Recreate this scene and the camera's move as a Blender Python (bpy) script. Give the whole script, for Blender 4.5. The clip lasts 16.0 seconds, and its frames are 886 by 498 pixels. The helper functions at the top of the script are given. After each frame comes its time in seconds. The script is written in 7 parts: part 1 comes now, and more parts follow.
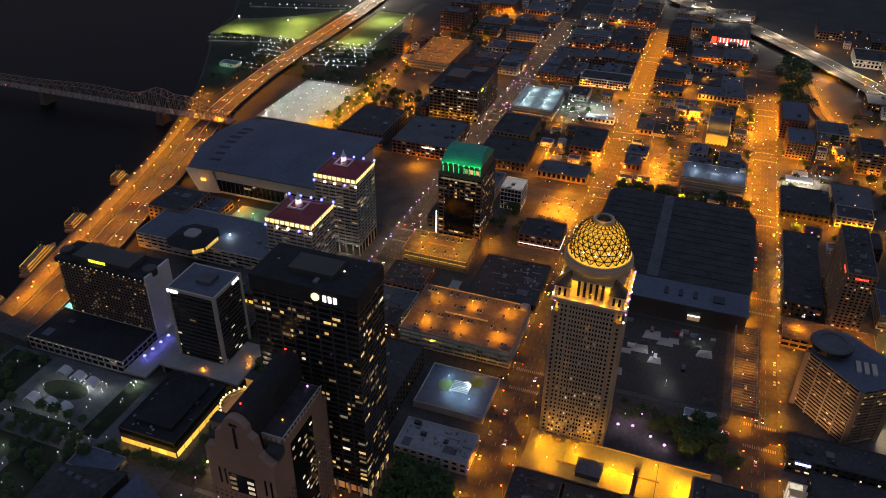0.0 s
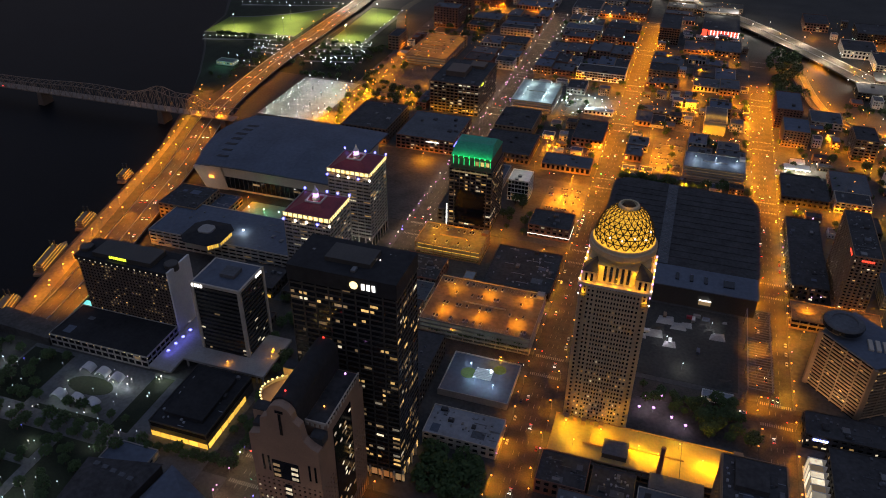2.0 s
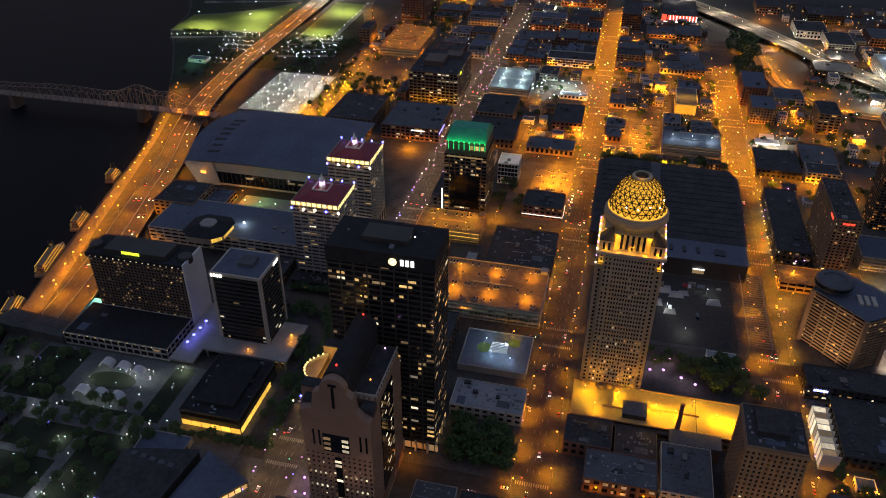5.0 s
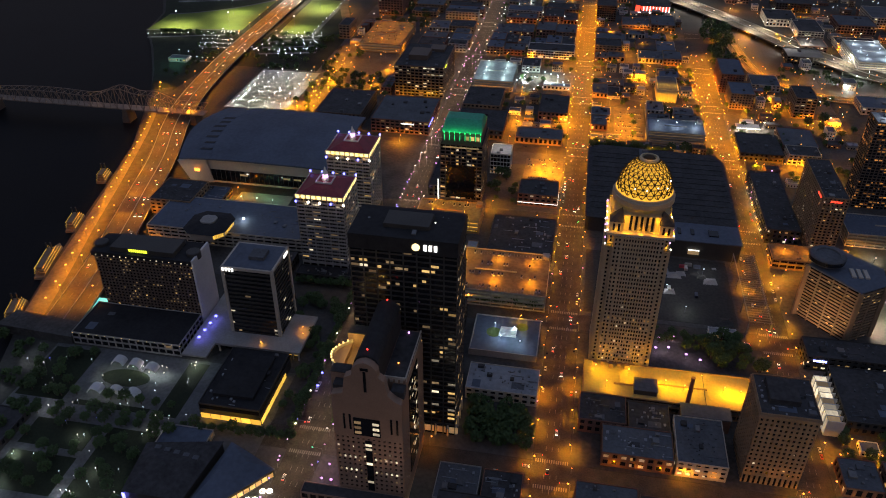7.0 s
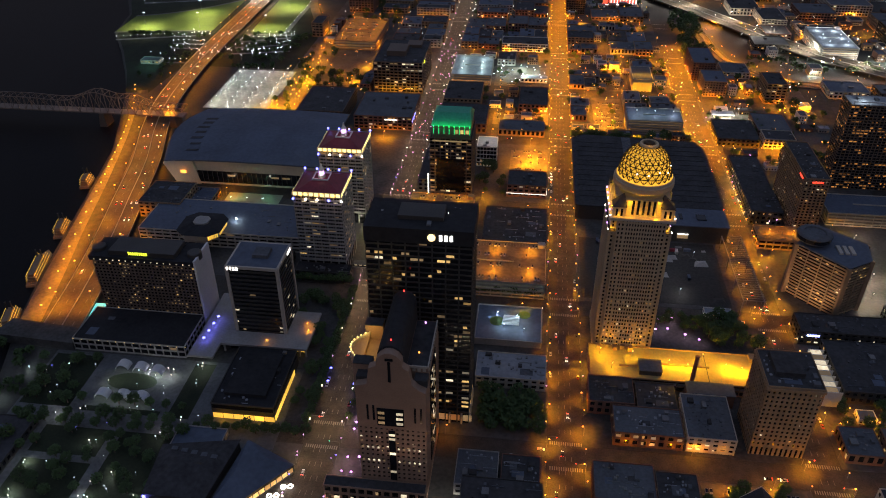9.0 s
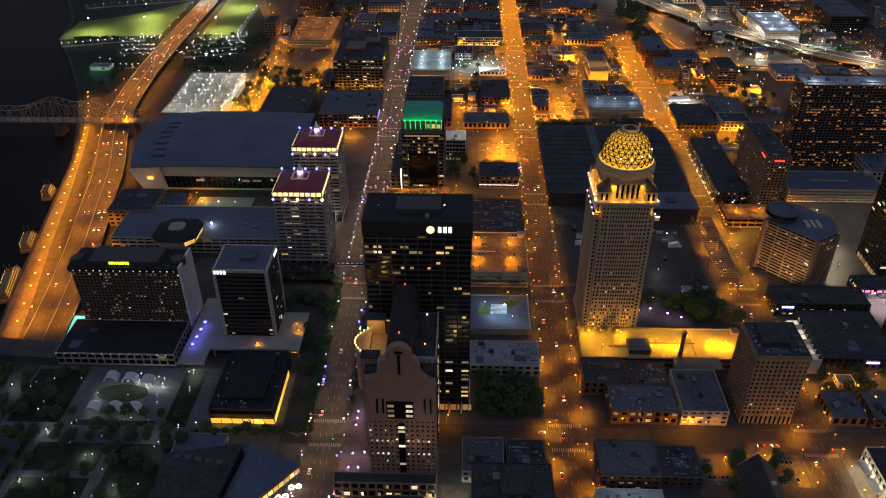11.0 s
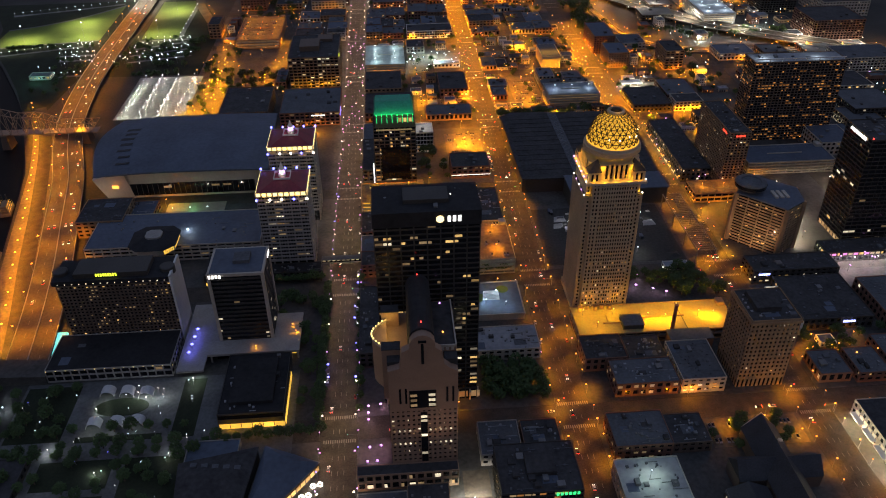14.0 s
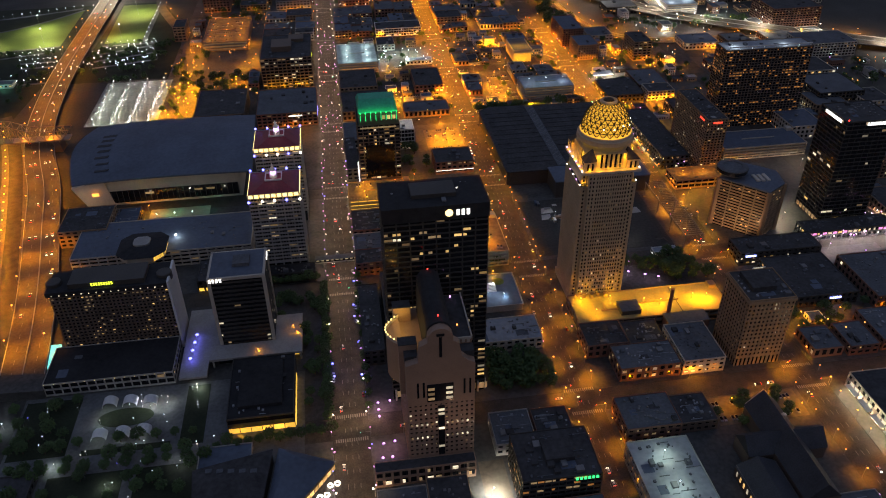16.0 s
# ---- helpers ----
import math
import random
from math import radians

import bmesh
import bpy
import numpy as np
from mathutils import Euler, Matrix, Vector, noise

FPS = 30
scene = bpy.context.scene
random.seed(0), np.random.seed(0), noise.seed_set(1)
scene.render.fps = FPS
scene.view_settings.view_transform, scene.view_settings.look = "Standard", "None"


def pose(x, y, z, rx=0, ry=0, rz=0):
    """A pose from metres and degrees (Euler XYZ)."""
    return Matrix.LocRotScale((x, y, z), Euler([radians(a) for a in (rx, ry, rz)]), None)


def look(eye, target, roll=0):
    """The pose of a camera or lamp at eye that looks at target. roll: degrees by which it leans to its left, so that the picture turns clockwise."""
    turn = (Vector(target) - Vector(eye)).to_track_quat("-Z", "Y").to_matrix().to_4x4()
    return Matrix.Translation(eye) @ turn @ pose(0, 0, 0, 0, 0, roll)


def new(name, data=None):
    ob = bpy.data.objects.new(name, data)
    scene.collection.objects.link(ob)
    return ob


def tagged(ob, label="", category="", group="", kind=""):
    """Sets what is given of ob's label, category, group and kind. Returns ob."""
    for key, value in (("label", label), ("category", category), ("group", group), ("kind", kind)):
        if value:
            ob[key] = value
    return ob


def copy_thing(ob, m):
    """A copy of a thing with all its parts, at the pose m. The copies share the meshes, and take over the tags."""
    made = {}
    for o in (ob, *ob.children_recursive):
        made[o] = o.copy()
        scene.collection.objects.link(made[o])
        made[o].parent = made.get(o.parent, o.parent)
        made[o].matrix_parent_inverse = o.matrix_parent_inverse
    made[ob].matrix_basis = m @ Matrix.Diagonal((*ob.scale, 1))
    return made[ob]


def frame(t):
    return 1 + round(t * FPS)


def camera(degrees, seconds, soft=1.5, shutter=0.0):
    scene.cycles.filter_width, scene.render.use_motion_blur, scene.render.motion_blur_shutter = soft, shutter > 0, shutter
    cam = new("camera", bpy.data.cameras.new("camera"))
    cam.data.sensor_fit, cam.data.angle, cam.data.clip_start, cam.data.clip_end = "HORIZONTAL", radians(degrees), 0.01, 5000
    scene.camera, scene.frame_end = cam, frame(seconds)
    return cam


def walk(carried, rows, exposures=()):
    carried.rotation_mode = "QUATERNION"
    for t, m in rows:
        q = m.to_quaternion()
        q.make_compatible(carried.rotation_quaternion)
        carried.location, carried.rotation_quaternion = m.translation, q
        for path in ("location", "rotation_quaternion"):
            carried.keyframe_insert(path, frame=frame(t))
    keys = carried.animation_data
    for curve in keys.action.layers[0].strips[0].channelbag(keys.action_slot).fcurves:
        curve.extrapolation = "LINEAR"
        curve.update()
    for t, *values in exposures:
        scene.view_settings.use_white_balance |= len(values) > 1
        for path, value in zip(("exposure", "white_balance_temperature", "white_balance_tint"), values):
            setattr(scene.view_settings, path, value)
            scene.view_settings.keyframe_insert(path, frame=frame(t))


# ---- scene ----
cam = camera(59.6, 16.0, soft=1.0)
METRES, EYE, TILT, LEAN, TURN = 268.0, 402.0, 0.0, 0.0, 19.4
ROWS = [
    (0.0, 0.0, 0.0, 0.0, 0.37, -32.6, -0.59),
    (0.5, -0.0273, -0.0088, -0.0001, 0.18, -32.63, -0.58),
    (1.0, -0.0552, -0.0188, 0.0007, -0.22, -32.66, -0.56),
    (1.5, -0.084, -0.0297, 0.0009, -0.75, -32.69, -0.55),
    (2.0, -0.1133, -0.0412, 0.0005, -1.42, -32.75, -0.5),
    (2.5, -0.1437, -0.0534, 0.0002, -2.2, -32.79, -0.47),
    (3.0, -0.1742, -0.0658, 0.0004, -2.98, -32.83, -0.43),
    (3.5, -0.2053, -0.0783, 0.0005, -3.78, -32.9, -0.39),
    (4.0, -0.2363, -0.0908, 0.0002, -4.5, -32.95, -0.37),
    (4.5, -0.2671, -0.1022, 0.0002, -5.23, -32.99, -0.34),
    (5.0, -0.2981, -0.1131, -0.0005, -5.97, -33.03, -0.31),
    (7.5, -0.4559, -0.1482, -0.005, -9.81, -33.23, -0.14),
    (8.0, -0.4866, -0.1505, -0.0052, -10.61, -33.28, -0.1),
    (8.5, -0.5171, -0.1517, -0.0057, -11.55, -33.33, -0.06),
    (9.0, -0.5484, -0.1516, -0.0053, -12.58, -33.37, -0.02),
    (11.5, -0.7011, -0.1378, -0.0056, -18.75, -33.65, 0.25),
    (12.0, -0.73, -0.1326, -0.0058, -19.78, -33.71, 0.29),
    (12.5, -0.7592, -0.1262, -0.0065, -20.8, -33.77, 0.33),
    (13.0, -0.7885, -0.1189, -0.0077, -21.83, -33.83, 0.36),
    (13.5, -0.8176, -0.1112, -0.0092, -22.81, -33.88, 0.4),
    (14.0, -0.8473, -0.102, -0.0082, -23.81, -33.93, 0.44),
    (14.5, -0.8764, -0.0928, -0.0077, -24.81, -33.97, 0.47),
    (15.0, -0.9054, -0.0831, -0.0077, -25.8, -34.03, 0.51),
    (15.5, -0.9342, -0.0727, -0.0081, -26.77, -34.09, 0.55),
    (16.0, -0.963, -0.0621, -0.0089, -27.77, -34.12, 0.59),
]
walk(cam, [(t, pose(0, 0, EYE, TILT, LEAN, TURN) @ pose(METRES * x, METRES * y, METRES * z, 90 + pitch, roll, yaw)) for t, x, y, z, yaw, pitch, roll in ROWS])

# ---- light: a dim night sky over a lamp-lit city ----
world = bpy.data.worlds.new("night_sky")
scene.world = world
world.use_nodes = True
bg = world.node_tree.nodes["Background"]
bg.inputs["Strength"].default_value = 0.295
# blue overhead, a brown glow of the city's own lamps towards the horizon
wn, wl = world.node_tree.nodes, world.node_tree.links
sky_at, sky_z, sky_mix = wn.new("ShaderNodeTexCoord"), wn.new("ShaderNodeSeparateXYZ"), wn.new("ShaderNodeValToRGB")
wl.new(sky_at.outputs["Generated"], sky_z.inputs[0])
wl.new(sky_z.outputs["Z"], sky_mix.inputs[0])
sky_mix.color_ramp.elements[0].position, sky_mix.color_ramp.elements[0].color = 0.05, (0.56, 0.42, 0.33, 1)
sky_mix.color_ramp.elements[1].position, sky_mix.color_ramp.elements[1].color = 0.55, (0.35, 0.45, 0.75, 1)
wl.new(sky_mix.outputs["Color"], bg.inputs["Color"])
scene.view_settings.exposure = 0.17

SODIUM, AMBER, WHITE, COOL, BLUE, VIOLET, GREEN, TEAL = ((1.0, 0.33, 0.004), (1.0, 0.46, 0.01), (1.0, 0.86, 0.66), (0.75, 0.9, 1.0),
                                                        (0.12, 0.12, 1.0), (0.8, 0.35, 1.0), (0.05, 1.0, 0.3), (0.3, 1.0, 0.85))
LAMP_DATA = {}


def point_lamp(color, power, x, y, z, parent=None, size=0.6):
    key = (color, power, size)
    if key not in LAMP_DATA:
        d = bpy.data.lights.new("lamp_light", "POINT")
        d.color, d.energy, d.shadow_soft_size = color, power, size
        LAMP_DATA[key] = d
    ob = new("lamp_light", LAMP_DATA[key])
    ob.location = (x, y, z)
    if parent:
        ob.parent = parent
    return ob


def spot_lamp(color, power, eye, target, angle=90, size=0.5):
    key = (color, power, angle, size)
    if key not in LAMP_DATA:
        d = bpy.data.lights.new("flood_light", "SPOT")
        d.color, d.energy, d.spot_size, d.spot_blend, d.shadow_soft_size = color, power, radians(angle), 0.6, size
        LAMP_DATA[key] = d
    ob = new("flood_light", LAMP_DATA[key])
    ob.matrix_world = look(eye, target)
    return ob


def down_lamp(color, power, x, y, z, parent, size=0.35, angle=176):
    """The shaded light of a street lamp, thrown downwards."""
    key = ("down", color, power, size, angle)
    if key not in LAMP_DATA:
        d = bpy.data.lights.new("lamp_light", "SPOT")
        d.color, d.energy, d.spot_size, d.spot_blend, d.shadow_soft_size = color, power, radians(angle), 0.12 if angle > 170 else 0.6, size
        LAMP_DATA[key] = d
    ob = new("lamp_light", LAMP_DATA[key])
    ob.location, ob.parent = (x, y, z), parent
    return ob


# ---- materials ----
def surface(name, color, rough=0.8, metal=0.0, grain=1.5, stain=0.06, vary=0.35, bump=0.3, rand=0.15, second=None):
    """A worn surface: fine grain and broad stains at real-world size, with a shift of tone from piece to piece."""
    m = bpy.data.materials.new(name)
    m.use_nodes = True
    n, l = m.node_tree.nodes, m.node_tree.links
    b = n["Principled BSDF"]
    pos = n.new("ShaderNodeNewGeometry")
    fine, broad = n.new("ShaderNodeTexNoise"), n.new("ShaderNodeTexNoise")
    fine.inputs["Scale"].default_value, fine.inputs["Detail"].default_value = grain, 6
    broad.inputs["Scale"].default_value, broad.inputs["Detail"].default_value = stain, 4
    l.new(pos.outputs["Position"], fine.inputs["Vector"])
    l.new(pos.outputs["Position"], broad.inputs["Vector"])
    add = n.new("ShaderNodeMath")
    add.operation = "ADD"
    l.new(fine.outputs["Fac"], add.inputs[0])
    l.new(broad.outputs["Fac"], add.inputs[1])
    info = n.new("ShaderNodeObjectInfo")
    mul = n.new("ShaderNodeMath")
    mul.operation, mul.inputs[1].default_value = "MULTIPLY_ADD", rand
    l.new(info.outputs["Random"], mul.inputs[0])
    l.new(add.outputs[0], mul.inputs[2])
    ramp = n.new("ShaderNodeMapRange")
    ramp.inputs["From Min"].default_value, ramp.inputs["From Max"].default_value = 0.65, 1.4
    l.new(mul.outputs[0], ramp.inputs["Value"])
    mix = n.new("ShaderNodeMix")
    mix.data_type = "RGBA"
    dark = [c * (1 - vary) for c in color]
    light = second or [min(1, c * (1 + vary * 0.7)) for c in color]
    mix.inputs[6].default_value, mix.inputs[7].default_value = (*dark, 1), (*light, 1)
    l.new(ramp.outputs["Result"], mix.inputs["Factor"])
    l.new(mix.outputs[2], b.inputs["Base Color"])
    b.inputs["Roughness"].default_value, b.inputs["Metallic"].default_value = rough, metal
    if bump:
        bp = n.new("ShaderNodeBump")
        bp.inputs["Strength"].default_value, bp.inputs["Distance"].default_value = bump, 0.08
        l.new(fine.outputs["Fac"], bp.inputs["Height"])
        l.new(bp.outputs["Normal"], b.inputs["Normal"])
    return m


def glow(name, color, strength, vary=0.0, sampled=False):
    """A lit lamp, sign, window or lamplit wall as emission, a little brighter or dimmer from piece to piece."""
    m = bpy.data.materials.new(name)
    m.use_nodes = True
    n, l = m.node_tree.nodes, m.node_tree.links
    b = n["Principled BSDF"]
    b.inputs["Base Color"].default_value = (*[0.5 * c for c in color], 1)
    b.inputs["Emission Color"].default_value = (*color, 1)
    b.inputs["Emission Strength"].default_value = strength
    if vary:
        info, pos, noi = n.new("ShaderNodeObjectInfo"), n.new("ShaderNodeNewGeometry"), n.new("ShaderNodeTexNoise")
        noi.inputs["Scale"].default_value = 0.55
        l.new(pos.outputs["Position"], noi.inputs["Vector"])
        s = n.new("ShaderNodeMath")
        s.operation = "MULTIPLY"
        l.new(info.outputs["Random"], s.inputs[0])
        l.new(noi.outputs["Fac"], s.inputs[1])
        r = n.new("ShaderNodeMapRange")
        r.inputs["From Max"].default_value = 0.6
        r.inputs["To Min"].default_value, r.inputs["To Max"].default_value = strength * (1 - vary), strength * (1 + vary)
        l.new(s.outputs[0], r.inputs["Value"])
        l.new(r.outputs["Result"], b.inputs["Emission Strength"])
    m.cycles.emission_sampling = "AUTO" if sampled else "NONE"
    return m


ASPHALT = surface("asphalt", (0.066, 0.057, 0.046), 0.85, grain=0.9, stain=0.13, vary=0.65)
EARTH = surface("dark_ground", (0.055, 0.052, 0.045), 0.95, grain=0.4, stain=0.02, vary=0.5)
PAVING = surface("concrete_paving", (0.075, 0.072, 0.066), 0.85, grain=0.35, stain=0.05, vary=0.6)
LOT = surface("worn_lot_asphalt", (0.135, 0.11, 0.08), 0.85, grain=0.3, stain=0.07, vary=0.55)
CONCRETE = surface("concrete", (0.36, 0.34, 0.31), 0.85, grain=0.7, stain=0.08, vary=0.25)
PALE = surface("pale_stone", (0.52, 0.46, 0.38), 0.75, grain=0.9, stain=0.06, vary=0.2)
PINK = surface("pink_granite", (0.33, 0.215, 0.15), 0.55, grain=1.2, stain=0.08, vary=0.2)
TAN = surface("tan_brick", (0.30, 0.20, 0.12), 0.85, grain=2.0, stain=0.1, vary=0.3)
BRICK = surface("red_brick", (0.20, 0.105, 0.075), 0.85, grain=2.2, stain=0.1, vary=0.35)
BROWN = surface("brown_cladding", (0.14, 0.10, 0.075), 0.6, grain=1.0, stain=0.05, vary=0.25)
DARKMETAL = surface("dark_cladding", (0.058, 0.053, 0.047), 0.6, 0.0, grain=0.8, stain=0.05, vary=0.3)
WHITEPAINT = surface("white_painted_panel", (0.72, 0.71, 0.68), 0.6, grain=0.6, stain=0.07, vary=0.15)
ROOFDARK = surface("dark_roof_membrane", (0.055, 0.053, 0.054), 0.9, grain=0.35, stain=0.07, vary=0.6)
BLACKROOF = surface("black_roof_membrane", (0.022, 0.022, 0.024), 0.9, grain=0.35, stain=0.07, vary=0.6)
ROOFGREY = surface("grey_roof_gravel", (0.115, 0.12, 0.13), 0.95, grain=0.5, stain=0.06, vary=0.4)
ROOFBLUE = surface("blue_grey_roof", (0.095, 0.115, 0.155), 0.7, grain=0.3, stain=0.03, vary=0.35)
ROOFPALE = surface("pale_roof", (0.30, 0.31, 0.33), 0.85, grain=0.3, stain=0.06, vary=0.3)
REDROOF = surface("red_metal_roof", (0.28, 0.035, 0.05), 0.5, grain=0.5, stain=0.1, vary=0.3)
GREENROOF = surface("green_copper_roof", (0.05, 0.42, 0.25), 0.6, grain=0.5, stain=0.1, vary=0.3)
GLASS = surface("dark_window_glass", (0.012, 0.013, 0.016), 0.12, grain=0.25, stain=0.06, vary=0.5, bump=0.03)
STEEL = surface("painted_steel", (0.20, 0.20, 0.20), 0.5, 0.4, grain=2.0, stain=0.2, vary=0.3)
RUST = surface("weathered_bridge_steel", (0.28, 0.21, 0.16), 0.7, 0.2, grain=1.5, stain=0.1, vary=0.35)
WHARF = surface("worn_wharf_concrete", (0.15, 0.12, 0.08), 0.85, grain=0.35, stain=0.05, vary=0.55)
ROADWAY = surface("concrete_roadway", (0.115, 0.092, 0.062), 0.85, grain=0.5, stain=0.06, vary=0.5)
DECK = surface("pale_deck_concrete", (0.33, 0.30, 0.24), 0.85, grain=0.5, stain=0.09, vary=0.22)
PATHS = surface("pale_plaza_paving", (0.115, 0.116, 0.114), 0.85, grain=0.4, stain=0.06, vary=0.5)
# deck concrete with the floodlights' yellow mixed into its base colour
LITDECK = surface("floodlight_tinted_deck", (0.36, 0.28, 0.12), 0.85, grain=0.5, stain=0.09, vary=0.2)
GREYLOT = surface("grey_lot_concrete", (0.20, 0.20, 0.185), 0.85, grain=0.3, stain=0.06, vary=0.4)
# the lawn grass again, with the unlit park's shade darkened into its colour
DIMGRASS = surface("unlit_park_grass", (0.020, 0.028, 0.011), 0.95, grain=0.6, stain=0.06, vary=0.5)
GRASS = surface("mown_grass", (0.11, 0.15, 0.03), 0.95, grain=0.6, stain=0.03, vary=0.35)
LEAF = surface("tree_leaves", (0.05, 0.085, 0.025), 0.8, grain=1.2, stain=0.3, vary=0.5, bump=0, rand=0.4)
BARK = surface("bark", (0.09, 0.06, 0.04), 0.9, grain=4, stain=0.5)
LINEPAINT = surface("road_paint", (0.28, 0.27, 0.23), 0.7, grain=1.5, stain=0.2, vary=0.4)
GOLD = surface("gilded_stone", (0.62, 0.50, 0.30), 0.6, grain=0.8, stain=0.1, vary=0.15)
BRONZE = surface("dark_bronze", (0.06, 0.04, 0.02), 0.5, 0.5, grain=1.0, stain=0.1)
RUBBER = surface("rubber", (0.02, 0.02, 0.02), 0.9, bump=0)
WATER = surface("river_water", (0.006, 0.007, 0.009), 0.5, grain=0.25, stain=0.01, vary=0.4, bump=0.35, rand=0)
WATER.node_tree.nodes["Principled BSDF"].inputs["Specular IOR Level"].default_value = 0.08

WIN_WARM = glow("warm_lit_window", (1.0, 0.60, 0.20), 0.55, 0.85)
WIN_WHITE = glow("white_lit_window", (1.0, 0.84, 0.58), 0.65, 0.85)
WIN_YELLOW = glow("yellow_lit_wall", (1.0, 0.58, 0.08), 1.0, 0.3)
WIN_DIM = glow("dim_lit_window", (1.0, 0.66, 0.32), 0.14, 0.8)
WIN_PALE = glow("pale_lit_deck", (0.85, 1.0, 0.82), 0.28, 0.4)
WIN_ROOM = glow("amber_lit_room", (1.0, 0.40, 0.09), 0.4, 0.8)
WIN_EMBER = glow("ember_lit_room", (1.0, 0.40, 0.10), 0.16, 0.9)
GL_SODIUM = glow("sodium_lamp_head", (1.0, 0.36, 0.07), 3.6)
GL_WHITE = glow("white_lamp_head", (1.0, 0.86, 0.72), 5)
GL_COOL = glow("cool_lamp_head", (0.8, 0.92, 1.0), 6)
GL_BLUE = glow("blue_lamp_head", (0.16, 0.16, 1.0), 5)
GL_VIOLET = glow("violet_lamp_head", (0.80, 0.36, 1.0), 3.0)
GL_RED = glow("red_beacon", (1.0, 0.04, 0.03), 4)
GL_GREEN = glow("green_sign", (0.05, 1.0, 0.25), 1.5)
GL_SIGN = glow("white_sign", (1.0, 0.97, 0.92), 2.0)
GL_YELLOWSIGN = glow("yellow_green_sign", (0.85, 1.0, 0.05), 1.6)
GL_DOME = glow("lit_dome_glazing", (1.0, 0.50, 0.045), 0.95, 0.5)
GL_BULB = glow("warm_bulb_string", (1.0, 0.72, 0.25), 2.4)
GL_TEAL = glow("teal_lit_panel", (0.3, 1.0, 0.85), 1.0)

# ---- mesh helpers ----
SHARED = {}


def link_part(name, me, parent, label=""):
    ob = new(name, me)
    if parent:
        ob.parent = parent
    if label:
        tagged(ob, label)
    return ob


def unit_cube(material):
    key = ("cube", material.name)
    if key not in SHARED:
        me = bpy.data.meshes.new("box")
        v = [(x, y, z) for x in (-0.5, 0.5) for y in (-0.5, 0.5) for z in (-0.5, 0.5)]
        me.from_pydata(v, [], [(0, 1, 3, 2), (4, 6, 7, 5), (0, 4, 5, 1), (2, 3, 7, 6), (0, 2, 6, 4), (1, 5, 7, 3)])
        me.materials.append(material)
        SHARED[key] = me
    return SHARED[key]


def box(name, material, x0, x1, y0, y1, z0, z1, parent=None, label=""):
    """A straight-edged piece between world coordinates, under a thing that stands unturned."""
    ob = link_part(name, unit_cube(material), parent, label)
    o = parent.location if parent else Vector()
    if parent and parent.parent:
        o = o + parent.parent.location
    ob.location = Vector(((x0 + x1) / 2, (y0 + y1) / 2, (z0 + z1) / 2)) - o
    ob.scale = (abs(x1 - x0), abs(y1 - y0), abs(z1 - z0))
    return ob


class Shape:
    """Collects vertices and faces for one mesh."""

    def __init__(self):
        self.v, self.f = [], []

    def add(self, verts, faces):
        k = len(self.v)
        self.v += [tuple(p) for p in verts]
        self.f += [tuple(k + i for i in f) for f in faces]
        return self

    def block(self, x0, x1, y0, y1, z0, z1):
        return self.add([(x, y, z) for x in (x0, x1) for y in (y0, y1) for z in (z0, z1)],
                        [(0, 1, 3, 2), (4, 6, 7, 5), (0, 4, 5, 1), (2, 3, 7, 6), (0, 2, 6, 4), (1, 5, 7, 3)])

    def beam(self, a, b, w, h=None):
        """A bar of rectangular section from a to b."""
        a, b, h = Vector(a), Vector(b), h or w
        d = (b - a).normalized()
        s = d.cross(Vector((0, 0, 1)))
        s = Vector((1, 0, 0)) if s.length < 1e-4 else s.normalized()
        u = s.cross(d)
        c = [(-w / 2, -h / 2), (w / 2, -h / 2), (w / 2, h / 2), (-w / 2, h / 2)]
        return self.add([e + s * p + u * q for e in (a, b) for p, q in c], [(0, 3, 2, 1), (4, 5, 6, 7), *[(i, (i + 1) % 4, (i + 1) % 4 + 4, i + 4) for i in range(4)]])

    def prism(self, outline, z0, z1):
        n = len(outline)
        return self.add([(x, y, z) for z in (z0, z1) for x, y in outline],
                        [tuple(range(n - 1, -1, -1)), tuple(range(n, 2 * n)), *[(i, (i + 1) % n, (i + 1) % n + n, i + n) for i in range(n)]])

    def tube(self, rings, n=16, caps=True, ox=0, oy=0):
        """A body of turning: rings of (radius, z)."""
        vs = [(ox + r * math.cos(2 * math.pi * i / n), oy + r * math.sin(2 * math.pi * i / n), z) for r, z in rings for i in range(n)]
        fs = [(k * n + i, k * n + (i + 1) % n, (k + 1) * n + (i + 1) % n, (k + 1) * n + i) for k in range(len(rings) - 1) for i in range(n)]
        if caps:
            fs += [tuple(range(n - 1, -1, -1)), tuple(range((len(rings) - 1) * n, len(rings) * n))]
        return self.add(vs, fs)

    def mesh(self, name, material):
        me = bpy.data.meshes.new(name)
        me.from_pydata(self.v, [], self.f)
        me.materials.append(material)
        me.update()
        return me


def part(name, shape, material, parent=None, label=""):
    """One mesh under a thing; its shape is given in the thing's own coordinates."""
    return link_part(name, shape.mesh(name, material), parent, label)


def thing(name, x, y, z, label, category, group=""):
    ob = new(name)
    ob.location = (x, y, z)
    ob.empty_display_size = 0.5
    return tagged(ob, label, category, group)


def octagon(r, cut=0.42):
    c = r * (1 - cut)
    return [(-c, -r), (c, -r), (r, -c), (r, c), (c, r), (-c, r), (-r, c), (-r, -c)]

